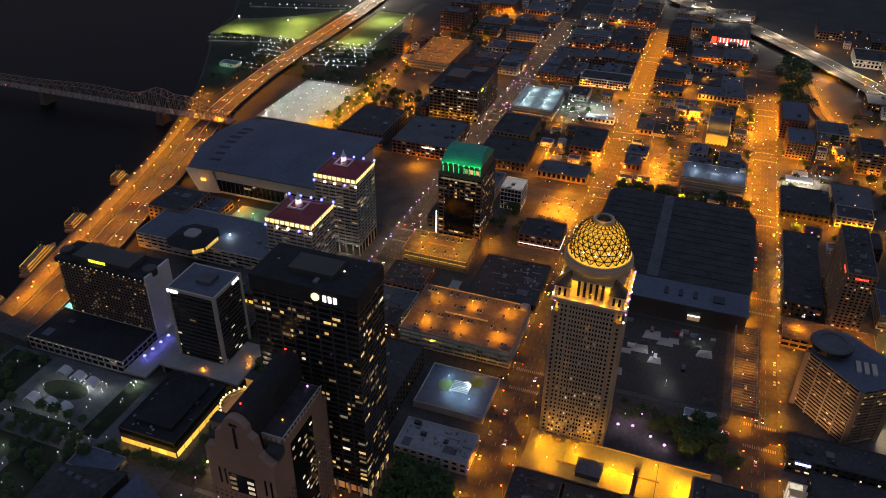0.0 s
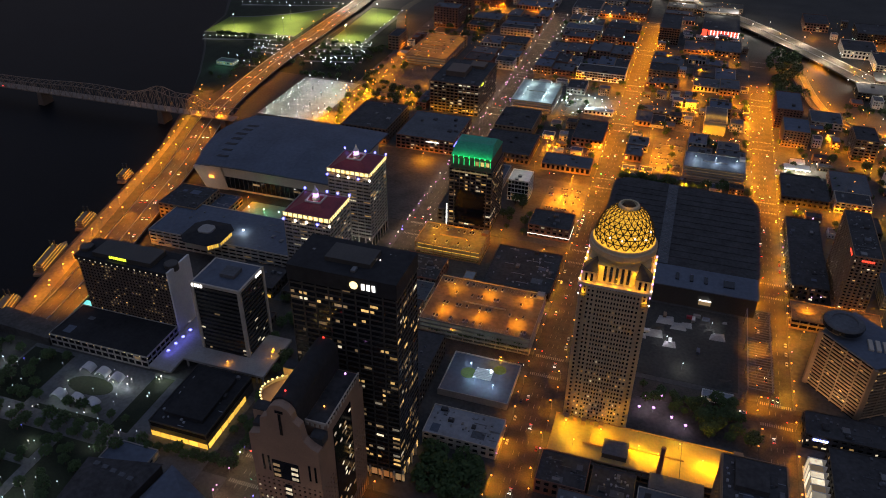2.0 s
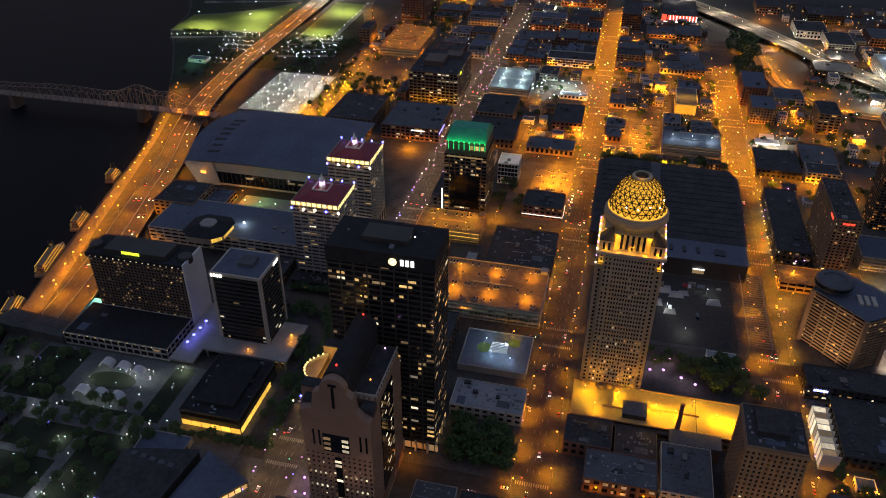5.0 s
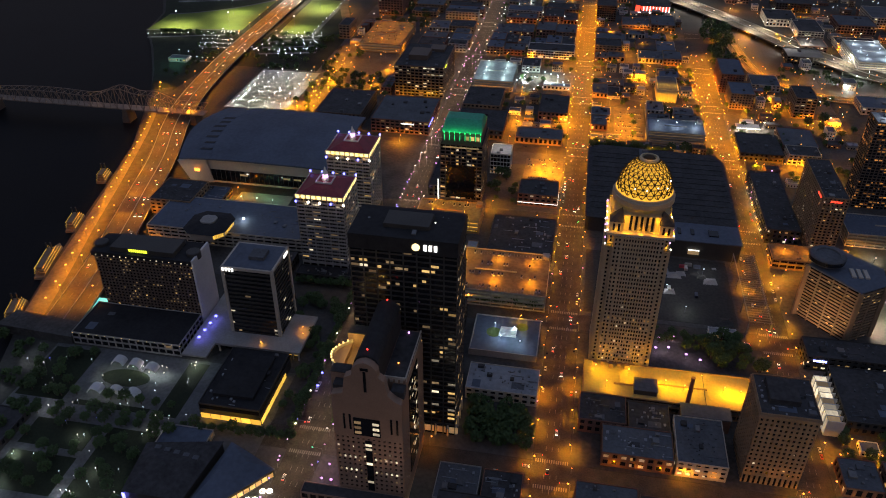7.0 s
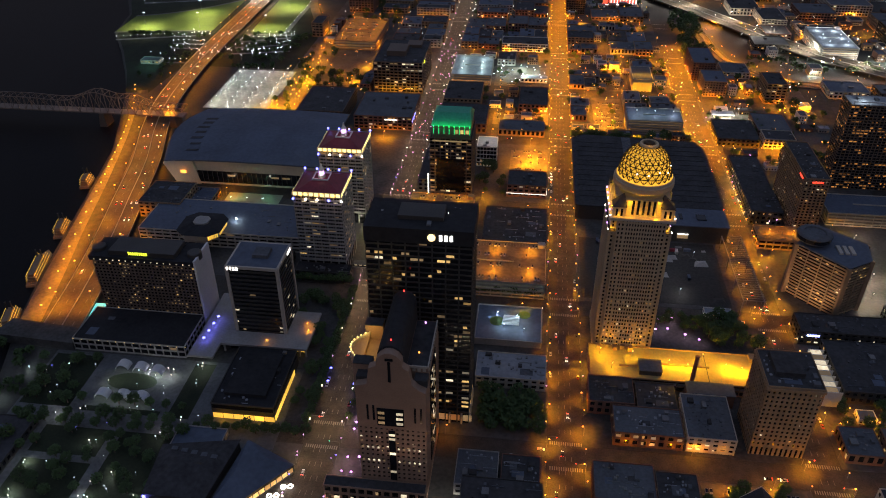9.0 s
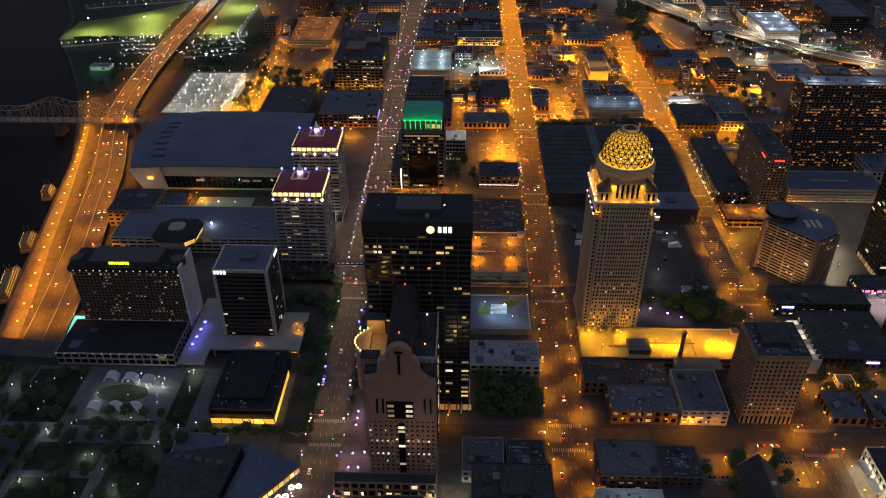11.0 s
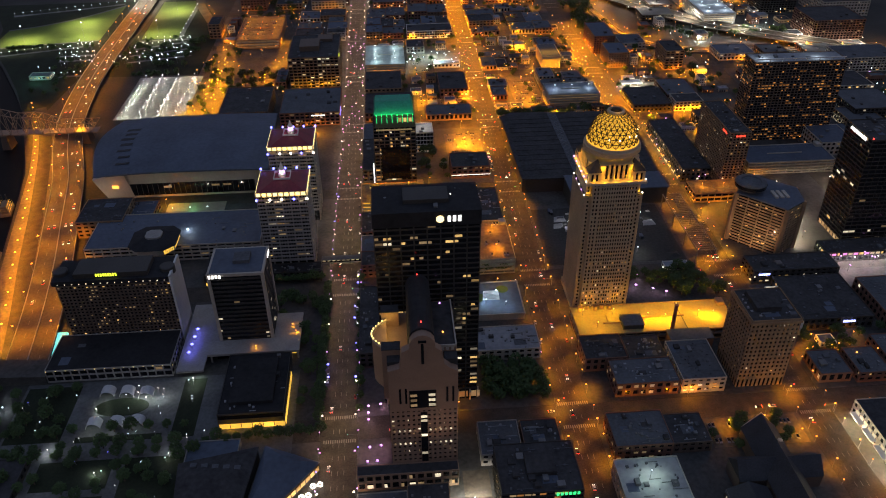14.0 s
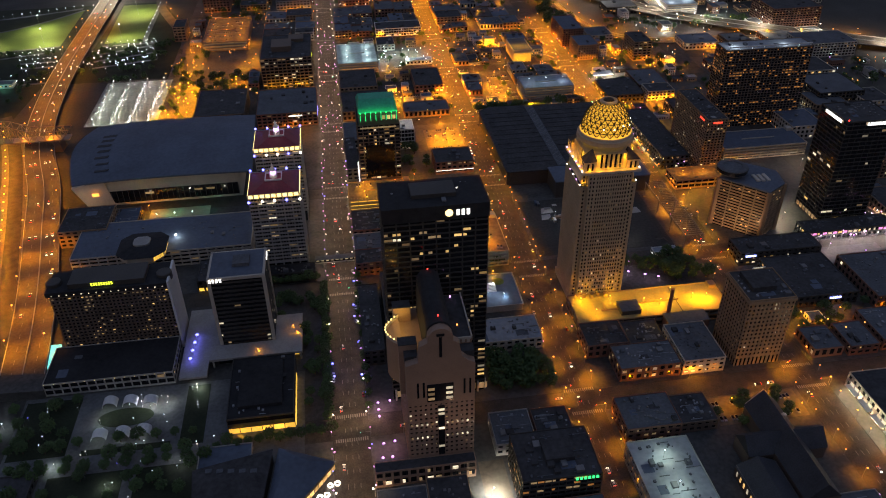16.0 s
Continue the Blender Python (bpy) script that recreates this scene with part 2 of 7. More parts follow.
# ---- ground, river, streets ----
BANK = [(-300, -600), (-420, 60), (-518, 330), (-532, 366), (-551, 436), (-566, 505), (-584, 585), (-606, 680), (-629, 742), (-670, 848), (-705, 918), (-756, 1010), (-806, 1092), (-828, 1190), (-900, 1330), (-1300, 1800), (-2000, 3200)]
tagged(part("ground", Shape().prism([*reversed(BANK), (3000, -600), (3000, 3200)][::-1], -5, 0), EARTH), "dark city ground falling to the river bank", "ground", kind="structure")
tagged(part("wharf", Shape().prism([(-486, 356), (-500, 440), (-518, 520), (-536, 590), (-560, 680), (-585, 745), (-615, 800), (-640, 800), (-620, 742), (-602, 680), (-581, 585), (-563, 505), (-548, 436), (-530, 362)][::-1], -0.2, 0.02), WHARF), "worn concrete wharf along the river", "wharf", kind="structure")
wat = new("water", Shape().block(-4000, 400, -1500, 4500, -9, -4).mesh("water", WATER))
tagged(wat, "black river water at night with faint ripples", "river", kind="structure")

MAIN, MARKET, JEFF, LIBERTY = -250.5, -86.0, 82.0, 252.0
CROSS = (112, 276, 440, 603, 761, 921, 1065, 1230, 1390)
HALF = 12.0


def flat(name, material, x0, x1, y0, y1, z0, z1, label, category):
    ob = box(name, material, x0, x1, y0, y1, z0, z1)
    return tagged(ob, label, category, kind="structure")


for i, (x, y1) in enumerate(((MAIN, 1560), (MARKET, 1560), (JEFF, 1180), (LIBERTY, 940))):
    flat("road", ASPHALT, x - HALF, x + HALF, -100, y1, -0.3, 0.03, "wide asphalt street lit by street lamps", "street")
SPANS = ((-470, MAIN - HALF), (MAIN + HALF, MARKET - HALF), (MARKET + HALF, JEFF - HALF), (JEFF + HALF, LIBERTY - HALF), (LIBERTY + HALF, 420))
for j, y in enumerate(CROSS):
    for i, (a, b) in enumerate(SPANS):
        if (i in (2, 3) and j == 3) or (i > 3 and j > 4):
            continue
        flat("road", ASPHALT, a, b, y - 10, y + 10, -0.3, 0.03, "asphalt cross street between city blocks", "street")
for j in range(len(CROSS) - 1):
    for i, (a, b) in enumerate(SPANS):
        if i > 2 and j > 5:
            continue
        y0, y1 = CROSS[j] + 10, CROSS[j + 1] - 10
        if i in (2, 3) and j == 2:
            y1 = CROSS[4] - 10
        if i in (2, 3) and j == 3:
            continue
        flat("pavement", PAVING, a + 0.5, b - 0.5, y0 + 0.5, y1 - 0.5, -0.3, 0.18, "raised concrete pavement of a city block", "pavement")


def marking(shape, label="worn white road markings on asphalt"):
    tagged(part("road_marking", shape, LINEPAINT), label, "road marking", kind="stuff")


for x, y1 in ((MAIN, 1400), (MARKET, 1400), (JEFF, 1100)):
    s = Shape()
    for off in (-4, 0, 4):
        for k in range(int(y1 / 12)):
            s.block(x + off - 0.12, x + off + 0.12, 20 + k * 12, 24 + k * 12, 0.03, 0.045)
    for y in CROSS:
        for side in (-12.5, 9.5):
            for k in range(15):
                s.block(x - 10.5 + k * 1.5, x - 9.8 + k * 1.5, y + side, y + side + 3, 0.03, 0.045)
    marking(s)


FOOT = []


# ---- buildings ----
def ring(w, d, t, z0, z1):
    """Four low walls round a rectangle, centred on the thing."""
    s = Shape()
    s.block(-w / 2, w / 2, -d / 2, -d / 2 + t, z0, z1).block(-w / 2, w / 2, d / 2 - t, d / 2, z0, z1)
    return s.block(-w / 2, -w / 2 + t, -d / 2 + t, d / 2 - t, z0, z1).block(w / 2 - t, w / 2, -d / 2 + t, d / 2 - t, z0, z1)


def lit_panes(b, x0, x1, y0, y1, z0, floors, floor, bay, band, pier, lit, mats, faces, rng, inset, cap=0):
    """Panes behind which the light is on, more on some floors than on others."""
    nx, ny = max(1, round((x1 - x0) / bay)), max(1, round((y1 - y0) / bay))
    whole = floors * sum(ny if f in "LR" else nx for f in faces)
    lit = min(lit, (cap or (75 if floors > 9 else 30)) / whole)
    rest = {}

    def pane(material, *c):
        if floors > 9:
            box("lit_window", material, *c, b)
        else:
            o = b.location
            rest.setdefault(material.name, (material, Shape()))[1].block(c[0] - o.x, c[1] - o.x, c[2] - o.y, c[3] - o.y, c[4] - o.z, c[5] - o.z)

    for k in range(floors):
        p = lit * rng.choice((0.2, 0.4, 0.8, 1.2, 2.6))
        zb = z0 + k * floor + band
        zt = zb + (floor - band) * 0.62
        for f in faces:
            n = ny if f in "LR" else nx
            i = 0
            while i < n:
                if rng.random() < p:
                    u0 = (y0 if f in "LR" else x0) + (i + 0.0) * ((y1 - y0) / ny if f in "LR" else (x1 - x0) / nx) + pier / 2
                    u1 = u0 + ((y1 - y0) / ny if f in "LR" else (x1 - x0) / nx) - pier
                    if rng.random() < 0.35:
                        u1 = (u0 + u1) / 2
                    m = rng.choice(mats)
                    if f == "F":
                        pane(m, u0, u1, y0 + inset - 0.08, y0 + inset, zb, zt)
                    elif f == "B":
                        pane(m, u0, u1, y1 - inset, y1 - inset + 0.08, zb, zt)
                    elif f == "L":
                        pane(m, x0 + inset - 0.08, x0 + inset, u0, u1, zb, zt)
                    else:
                        pane(m, x1 - inset, x1 - inset + 0.08, u0, u1, zb, zt)
                i += 1
    for material, s in rest.values():
        tagged(part("lit_glazing", s, material, b), kind="stuff")


def roof_units(b, x0, x1, y0, y1, h, n, rng, material=None):
    far, o = Shape(), b.location
    for _ in range(n):
        w, d, t = rng.uniform(2, 5), rng.uniform(2, 6), rng.uniform(1.0, 2.4)
        if x1 - x0 < w + 4 or y1 - y0 < d + 4:
            continue
        x, y = rng.uniform(x0 + 2, x1 - 2 - w), rng.uniform(y0 + 2, y1 - 2 - d)
        if y0 > 620:
            far.block(x - o.x, x + w - o.x, y - o.y, y + d - o.y, h - o.z, h + t - o.z)
            continue
        box("roof_unit", material or rng.choice((ROOFGREY, STEEL, ROOFDARK)), x, x + w, y, y + d, h, h + t, b)
        if rng.random() < 0.2 and y0 < 700:
            s = Shape().tube([(0.7, h + t), (0.7, h + t + 0.5), (0.5, h + t + 0.5)], 10, True, x + w / 2 - b.location.x, y + d / 2 - b.location.y)
            part("roof_vent", s, STEEL, b)
    if far.v:
        tagged(part("roof_plant", far, material or rng.choice((ROOFGREY, STEEL, ROOFDARK)), b), kind="stuff")


def roof_clutter(b, x0, x1, y0, y1, h, rng):
    """Pipes, hatches, curbs and small fans, too small to pick apart, joined into one mesh."""
    s, o = Shape(), b.location
    for _ in range(int(min(34, (x1 - x0) * (y1 - y0) / 45))):
        u, v, w = rng.uniform(x0 + 1.5, x1 - 3.5) - o.x, rng.uniform(y0 + 1.5, y1 - 3.5) - o.y, rng.uniform(0.5, 1.8)
        kind = rng.randrange(5)
        if kind < 3:
            s.block(u, u + w, v, v + w * rng.uniform(0.7, 1.6), h - o.z, h - o.z + rng.uniform(0.4, 1.3))
        elif kind == 3 and x1 - x0 > 16:
            far = min(x1 - o.x - 1, u + rng.uniform(4, 12))
            s.beam((u, v, h - o.z + 0.4), (far, v, h - o.z + 0.4), 0.35)
        else:
            s.tube([(0.5, h - o.z), (0.5, h - o.z + 0.8), (0.75, h - o.z + 1.0)], 6, True, u, v)
    if s.v:
        tagged(part("roof_clutter", s, rng.choice((STEEL, ROOFGREY, ROOFPALE)), b), kind="stuff")


def building(label, category, x0, x1, y0, y1, h, wall, roof=ROOFDARK, floor=3.7, bay=5.0, band=1.5, pier=1.0, lit=0.08, mats=(WIN_WARM, WIN_WHITE, WIN_DIM),
             faces="FLR", units=3, group="", name="building", base=0.0, glass=GLASS, parapet=0.9, inset=0.35, piers=True, z0=0.0, joined=False, cap=0):
    """A block with recessed glazing between floor bands and piers, a roof with a parapet and plant on it."""
    rng = random.Random(f"{x0:.0f} {y0:.0f} {h:.0f}")
    joined = joined or (y0 > 570 and name == "building") or name in ("riverside_hotel", "twin_tower", "brown_hotel", "slab_hotel", "glass_tower", "corner_tower")
    b = thing(name, (x0 + x1) / 2, (y0 + y1) / 2, z0, label, category, group)
    FOOT.append((x0, x1, y0, y1))
    floors = max(1, int((h - base) / floor))
    floor = (h - base) / floors
    box("glazing", glass, x0 + inset, x1 - inset, y0 + inset, y1 - inset, z0, h - 0.3, b)
    if base:
        box("base_band", wall, x0, x1, y0, y1, base - 0.8, base, b)
    if joined:
        piers = False
        s, nx, ny = Shape(), max(1, round((x1 - x0) / bay)), max(1, round((y1 - y0) / bay))
        w, d = (x1 - x0) / 2, (y1 - y0) / 2
        for k in range(floors):
            z = base + k * floor
            s.block(-w, w, -d, d, z, z + band)
        s.block(-w, w, -d, d, h - 0.6, h)
        for i in range(nx + 1):
            u = -w + 2 * w * i / nx
            for v in (-d - 0.06, d - inset):
                s.block(max(-w, u - pier / 2), min(w, u + pier / 2), v, v + inset + 0.06, 0, h - 0.05)
        for i in range(ny + 1):
            u = -d + 2 * d * i / ny
            for v in (-w - 0.06, w - inset):
                s.block(v, v + inset + 0.06, max(-d, u - pier / 2), min(d, u + pier / 2), 0, h - 0.05)
        rim = ring(x1 - x0 + 0.1, y1 - y0 + 0.1, 0.45, h - z0, h - z0 + parapet)
        s.add(rim.v, rim.f)
        tagged(part("wall", s, wall, b), kind="stuff")
    for k in range(0 if joined else floors):
        z = base + k * floor
        box("floor_band", wall, x0, x1, y0, y1, z if k or base else z0, z + band, b)
    if not joined:
        box("top_band", wall, x0, x1, y0, y1, h - 0.6, h, b)
    if piers:
        nx, ny = max(1, round((x1 - x0) / bay)), max(1, round((y1 - y0) / bay))
        for i in range(nx + 1):
            u = x0 + (x1 - x0) * i / nx
            a, c = max(x0, u - pier / 2), min(x1, u + pier / 2)
            box("pier", wall, a, c, y0 - 0.06, y0 + inset, z0, h - 0.05, b)
            if "B" in faces:
                box("pier", wall, a, c, y1 - inset, y1 + 0.06, z0, h - 0.05, b)
        for i in range(ny + 1):
            u = y0 + (y1 - y0) * i / ny
            a, c = max(y0, u - pier / 2), min(y1, u + pier / 2)
            if "L" in faces:
                box("pier", wall, x0 - 0.06, x0 + inset, a, c, z0, h - 0.05, b)
            if "R" in faces:
                box("pier", wall, x1 - inset, x1 + 0.06, a, c, z0, h - 0.05, b)
        if "B" not in faces:
            box("wall", wall, x0, x1, y1 - inset, y1 + 0.05, z0, h - 0.05, b)
        for f in "LR":
            if f not in faces:
                u = x0 if f == "L" else x1
                box("wall", wall, u - 0.05, u + 0.05, y0 + 0.1, y1 - 0.1, z0, h - 0.05, b)
    box("roof", roof, x0 + 0.4, x1 - 0.4, y0 + 0.4, y1 - 0.4, h, h + 0.12, b)
    if x1 - x0 > 24 and y1 - y0 > 24:
        for k in range(2 if y0 < 620 else 0):
            u, v = rng.uniform(x0 + 2, x1 - 14), rng.uniform(y0 + 2, y1 - 12)
            box("roof_patch", rng.choice((ROOFGREY, ROOFDARK, ROOFBLUE)), u, u + rng.uniform(4, 11), v, v + rng.uniform(3, 9), h + 0.12, h + 0.17 + 0.02 * k, b)
    if not joined:
        part("parapet", ring(x1 - x0 + 0.1, y1 - y0 + 0.1, 0.45, h - z0, h - z0 + parapet), wall, b)
    roof_units(b, x0, x1, y0, y1, h + 0.12, units, rng)
    if y0 < 620 and units:
        roof_clutter(b, x0, x1, y0, y1, h + 0.12, rng)
    if lit:
        lit_panes(b, x0, x1, y0, y1, base, floors, floor, bay, band, pier, lit, mats, faces, rng, inset, cap)
    return b


def blockhouse(label, x0, x1, y0, y1, h, wall, roof=ROOFDARK, lit=0.12, units=3, category="building", split=0, **kw):
    """A low city building, one to four storeys; a long row is a run of neighbours of uneven height."""
    if split:
        rng = random.Random(f"row {x0:.0f} {y0:.0f}")
        along_x = x1 - x0 > y1 - y0
        a, b = (x0, x1) if along_x else (y0, y1)
        cuts = [a, *sorted(a + (b - a) * (k + rng.uniform(-0.2, 0.2)) / split for k in range(1, split)), b]
        for k, (p, q) in enumerate(zip(cuts, cuts[1:])):
            hh = h * rng.choice((0.55, 0.8, 1.0, 1.15))
            w, r = rng.choice((wall, wall, BRICK, TAN, CONCRETE)), rng.choice((roof, ROOFDARK, ROOFGREY, ROOFGREY, ROOFBLUE))
            back = rng.choice((0, 0, 3, 7))
            name = {BRICK: "red brick", TAN: "tan brick", CONCRETE: "grey concrete", PALE: "pale stone", BROWN: "brown"}.get(w, "dark")
            roofs = {ROOFDARK: "dark", ROOFGREY: "grey", ROOFBLUE: "blue-grey"}.get(r, "pale")
            text = f"low {name} building with a {roofs} flat roof"
            if along_x:
                blockhouse(text, p + 0.1, q - 0.1, y0 + back, y1, hh, w, r, lit, units, category, **kw)
            else:
                blockhouse(text, x0, x1 - back, p + 0.1, q - 0.1, hh, w, r, lit, units, category, **kw)
        return None
    return building(label, category, x0, x1, y0, y1, h, wall, roof, floor=4.2, bay=5.5, band=2.2, pier=2.4, lit=lit, units=units, joined=True, **kw)


POLE, FAR_POLE = {}, {}


def two_tone(name, pieces):
    """One mesh out of several, each keeping its own material."""
    me, v, f, slots = bpy.data.meshes.new(name), [], [], []
    for i, (src, material) in enumerate(pieces):
        k = len(v)
        v += [tuple(p.co) for p in src.vertices]
        f += [tuple(k + n for n in p.vertices) for p in src.polygons]
        slots += [i] * len(src.polygons)
        me.materials.append(material)
    me.from_pydata(v, [], f)
    me.polygons.foreach_set("material_index", slots)
    me.update()
    return me


def street_lamp(x, y, head, color, power, h=9.0, z=0.0, label="steel street lamp with a glowing orange head", size=0.55, group="street lamps", reach=1.2, angle=176):
    """A tapered pole with a short arm and a glowing head over the carriageway."""
    key = (h, head.name, size, reach)
    if key not in POLE:
        s = Shape().tube([(0.22, 0), (0.16, 0.5), (0.09, h)], 6)
        s.beam((0, 0, h - 0.3), (reach, 0, h), 0.14)
        g = Shape().tube([(size * 0.35, h - 0.5), (size, h - 0.28), (size * 0.9, h + 0.15), (size * 0.3, h + 0.5)], 8, True, reach, 0)
        POLE[key] = (s.mesh("pole", STEEL), g.mesh("lamp_head", head))
    if y > 640 and key not in FAR_POLE:
        FAR_POLE[key] = two_tone("lamp", ((POLE[key][0], STEEL), (POLE[key][1], head)))
    ob = tagged(new(group.replace(" ", "_")[:-1], FAR_POLE[key] if y > 640 else POLE[key][0]), label, "lamp", group)
    ob.location = (x, y, z)
    if y <= 640:
        link_part("lamp_head", POLE[key][1], ob)
    if power and group in ("street lamps", "lot lamps"):
        power = power * random.Random(f"{x:.0f} {y:.0f}").choice((0.45, 0.8, 1.1, 1.5))
    if power:
        down_lamp(color, power, reach, 0, h - 0.7, ob, 0.35, angle)
    return ob


# ---- the dark-glass bank tower ----
pnc = building("tall dark glass bank tower with scattered lit windows", "office tower", -219, -153, 298, 332, 157, DARKMETAL, BLACKROOF, floor=3.85, bay=8.2, band=1.1, pier=0.9,
               lit=0, faces="FLR", units=4, name="bank_tower", base=10)
lit_panes(pnc, -219, -153, 298, 332, 10, 38, 3.87, 5.5, 1.1, 0.6, 0.3, (WIN_WARM, WIN_DIM, WIN_DIM, WIN_WARM, WIN_DIM, WIN_WHITE), "FRL", random.Random(8), 0.33, 170)


def local(b, *p):
    return Vector(p) - b.location


def sign_bars(b, material, face, u0, u1, v0, v1, at, n, name="sign_letter"):
    """A lit sign as plain upright bars along a wall."""
    w = (u1 - u0) / n
    for i in range(n):
        a, c = u0 + i * w + 0.2 * w, u0 + (i + 1) * w - 0.2 * w
        if face == "F":
            box(name, material, a, c, at - 0.35, at, v0, v1, b)
        elif face == "R":
            box(name, material, at, at + 0.35, a, c, v0, v1, b)
        else:
            box(name, material, at - 0.35, at, a, c, v0, v1, b)


def beacon(b, x, y, z, material=GL_RED, r=0.7):
    part("beacon", Shape().tube([(r * 0.6, 0), (r, r), (r * 0.5, 2 * r)], 8, True).add([], []), material, b).location = local(b, x, y, z)


box("upper_screen", BLACKROOF, -219.4, -152.6, 297.6, 332.4, 148, 158.2, pnc, "dark metal screen round the plant floors")
part("sign_disc", Shape().add([(0.6 * 0 + 2.4 * math.cos(a) - 0, -0.5, 2.4 * math.sin(a)) for a in [k * math.pi / 10 for k in range(20)]] + [(2.4 * math.cos(a), 0, 2.4 * math.sin(a)) for a in [k * math.pi / 10 for k in range(20)]],
     [tuple(range(20)), *[(k, (k + 1) % 20, (k + 1) % 20 + 20, k + 20) for k in range(20)]]), glow("orange_sign_disc", (1.0, 0.75, 0.35), 2.0), pnc, "glowing orange and white disc sign").location = local(pnc, -178, 297.5, 153)
sign_bars(pnc, GL_SIGN, "F", -174, -164.5, 151, 155, 297.5, 3)
beacon(pnc, -190, 312, 158)
beacon(pnc, -170, 318, 158, GL_WHITE, 0.4)
box("roof_plant", DARKMETAL, -200, -172, 308, 324, 157, 161, pnc)
for k in range(8):
    x = -216 + k * 8.4
    box("lobby_light", WIN_DIM, x, x + 6.2, 298.1, 298.4, 2, 7.5, pnc, "lit lobby glass between pale columns")
    box("column", PALE, x - 1.4, x - 0.2, 296.6, 298.2, 0.2, 9.5, pnc)
for k in range(4):
    box("lobby_light", WIN_WARM, -153.4, -153.1, 300.5 + 8 * k, 306 + 8 * k, 2, 7.5, pnc)
    box("column", PALE, -153.2, -151.8, 299 + 8 * k, 300.2 + 8 * k, 0.2, 9.5, pnc)

# ---- the domed tower ----
CX, CY = -42.0, 408.0
shaft = thing("domed_tower", CX, CY, 0, "tall tan stone office tower with a golden floodlit dome", "office tower")
FOOT.append((-64, -20, 385, 431))
STONE = surface("tan_limestone", (0.52, 0.40, 0.26), 0.8, grain=0.9, stain=0.06, vary=0.22)


def facade(name, face_x, face_y, turn, half, cols, z0, z1, floors, spandrel):
    """One stone front: upright piers with a window column in each gap, and a spandrel at every floor."""
    f, last = Shape(), -half
    for u0, u1 in [*cols, (half, half)]:
        f.block(last, u0, -0.55, 0, z0, z1)
        last = u1
    step = (z1 - z0) / floors
    for k in range(floors):
        f.block(-half, half, -0.38, 0, z0 + k * step, z0 + k * step + spandrel)
    f.block(-half, half, -0.7, 0, z1 - 1.2, z1)
    part(name, f, STONE, shaft).matrix_basis = pose(face_x - CX, face_y - CY, 0, 0, 0, turn)


CENTRE = [(-10.5 + 1.9 * k, -9.5 + 1.9 * k) for k in range(12)]
OUTER = [(u - 0.6, u + 0.6) for u in (-15.4, -12.9, 12.9, 15.4)]
COLS = sorted(CENTRE + OUTER)
WIDE = sorted(COLS + [(u - 0.6, u + 0.6) for u in (-18.4, 18.4)])
box("glazing", GLASS, CX - 16.6, CX + 16.6, 385.5, 430.5, 0.2, 121.5, shaft)
box("glazing", GLASS, CX - 21.5, CX + 21.5, 388.5, 427.5, 0.2, 109.5, shaft)
facade("front", CX, 385.5, 0, 17, COLS, 6, 122, 33, 1.5)
facade("front", CX, 430.5, 180, 17, COLS, 6, 122, 33, 1.5)
facade("side_front", CX + 21.5, CY, 90, 19.6, WIDE, 6, 110, 30, 1.5)
facade("side_front", CX - 21.5, CY, -90, 19.6, WIDE, 6, 110, 30, 1.5)
for u in (-1, 1):
    for y, turn in ((388.5, 0), (427.5, 180)):
        facade("wing_front", CX + u * 19.3, y, turn, 2.7, [(-0.7, 0.7)], 6, 110, 30, 1.5)
    for y, turn in ((387, 90 * u), (429, 90 * u)):
        facade("return_wall", CX + u * 16.6, y, turn, 1.6, [], 6, 122, 33, 1.5)
    box("wing_roof", ROOFDARK, CX + u * 19.3 - 2.7, CX + u * 19.3 + 2.7, 388, 428, 110, 110.3, shaft)
    up = box("upper_wing", GOLD, CX + u * 18.6 - 2.0, CX + u * 18.6 + 2.0, 391.5, 424.5, 110.3, 121.8, shaft, "golden floodlit upper wing")
    for y in (391.2, 424.6):
        for z in (112, 115.2, 118.4):
            box("opening", GLASS, CX + u * 18.8 - 0.6, CX + u * 18.8 + 0.6, y, y + 0.2, z, z + 1.9, shaft, "dark square opening")
    for y in (389.6, 426.4):
        point_lamp(AMBER, 420.0, CX + u * 19.4, y, 111, size=0.3)
    for k in range(5):
        box("side_bulb", GL_VIOLET if k % 2 else GL_WHITE, CX + u * 22.2 - 0.4, CX + u * 22.2 + 0.4, 389.5 + 8.6 * k, 390.3 + 8.6 * k, 110.3, 111.1, shaft)
    box("base", STONE, CX - 22.2, CX + 22.2, 384.6, 431.4, 0.2, 6, shaft) if u > 0 else None
rng = random.Random(12)
step = 116 / 33
for k in range(33):
    chance = 0.42 if k < 7 else 0.25 if k in (10, 11) else 0.5 if k == 12 else 0.05
    for u0, u1 in COLS:
        if rng.random() < chance * (1.0 if abs(u0) < 11 else 0.6):
            m = rng.choice((WIN_WHITE, WIN_WARM, WIN_DIM, WIN_DIM))
            box("lit_window", m, CX + u0, CX + u1, 385.38, 385.48, 6 + k * step + 1.5, 6 + k * step + 3.2, shaft)
    if rng.random() < 0.4:
        v = rng.choice(WIDE)
        box("lit_window", WIN_WARM, CX + 21.52, CX + 21.62, CY + v[0], CY + v[1], 7.6 + k * 3.467, 9.2 + k * 3.467, shaft) if k < 29 else None
cr = Vector((CX, CY, 0)) - shaft.location


def crown(name, shape, material, label=""):
    ob = part(name, shape, material, shaft, label)
    ob.location = (cr.x, cr.y, -shaft.location.z)
    return ob


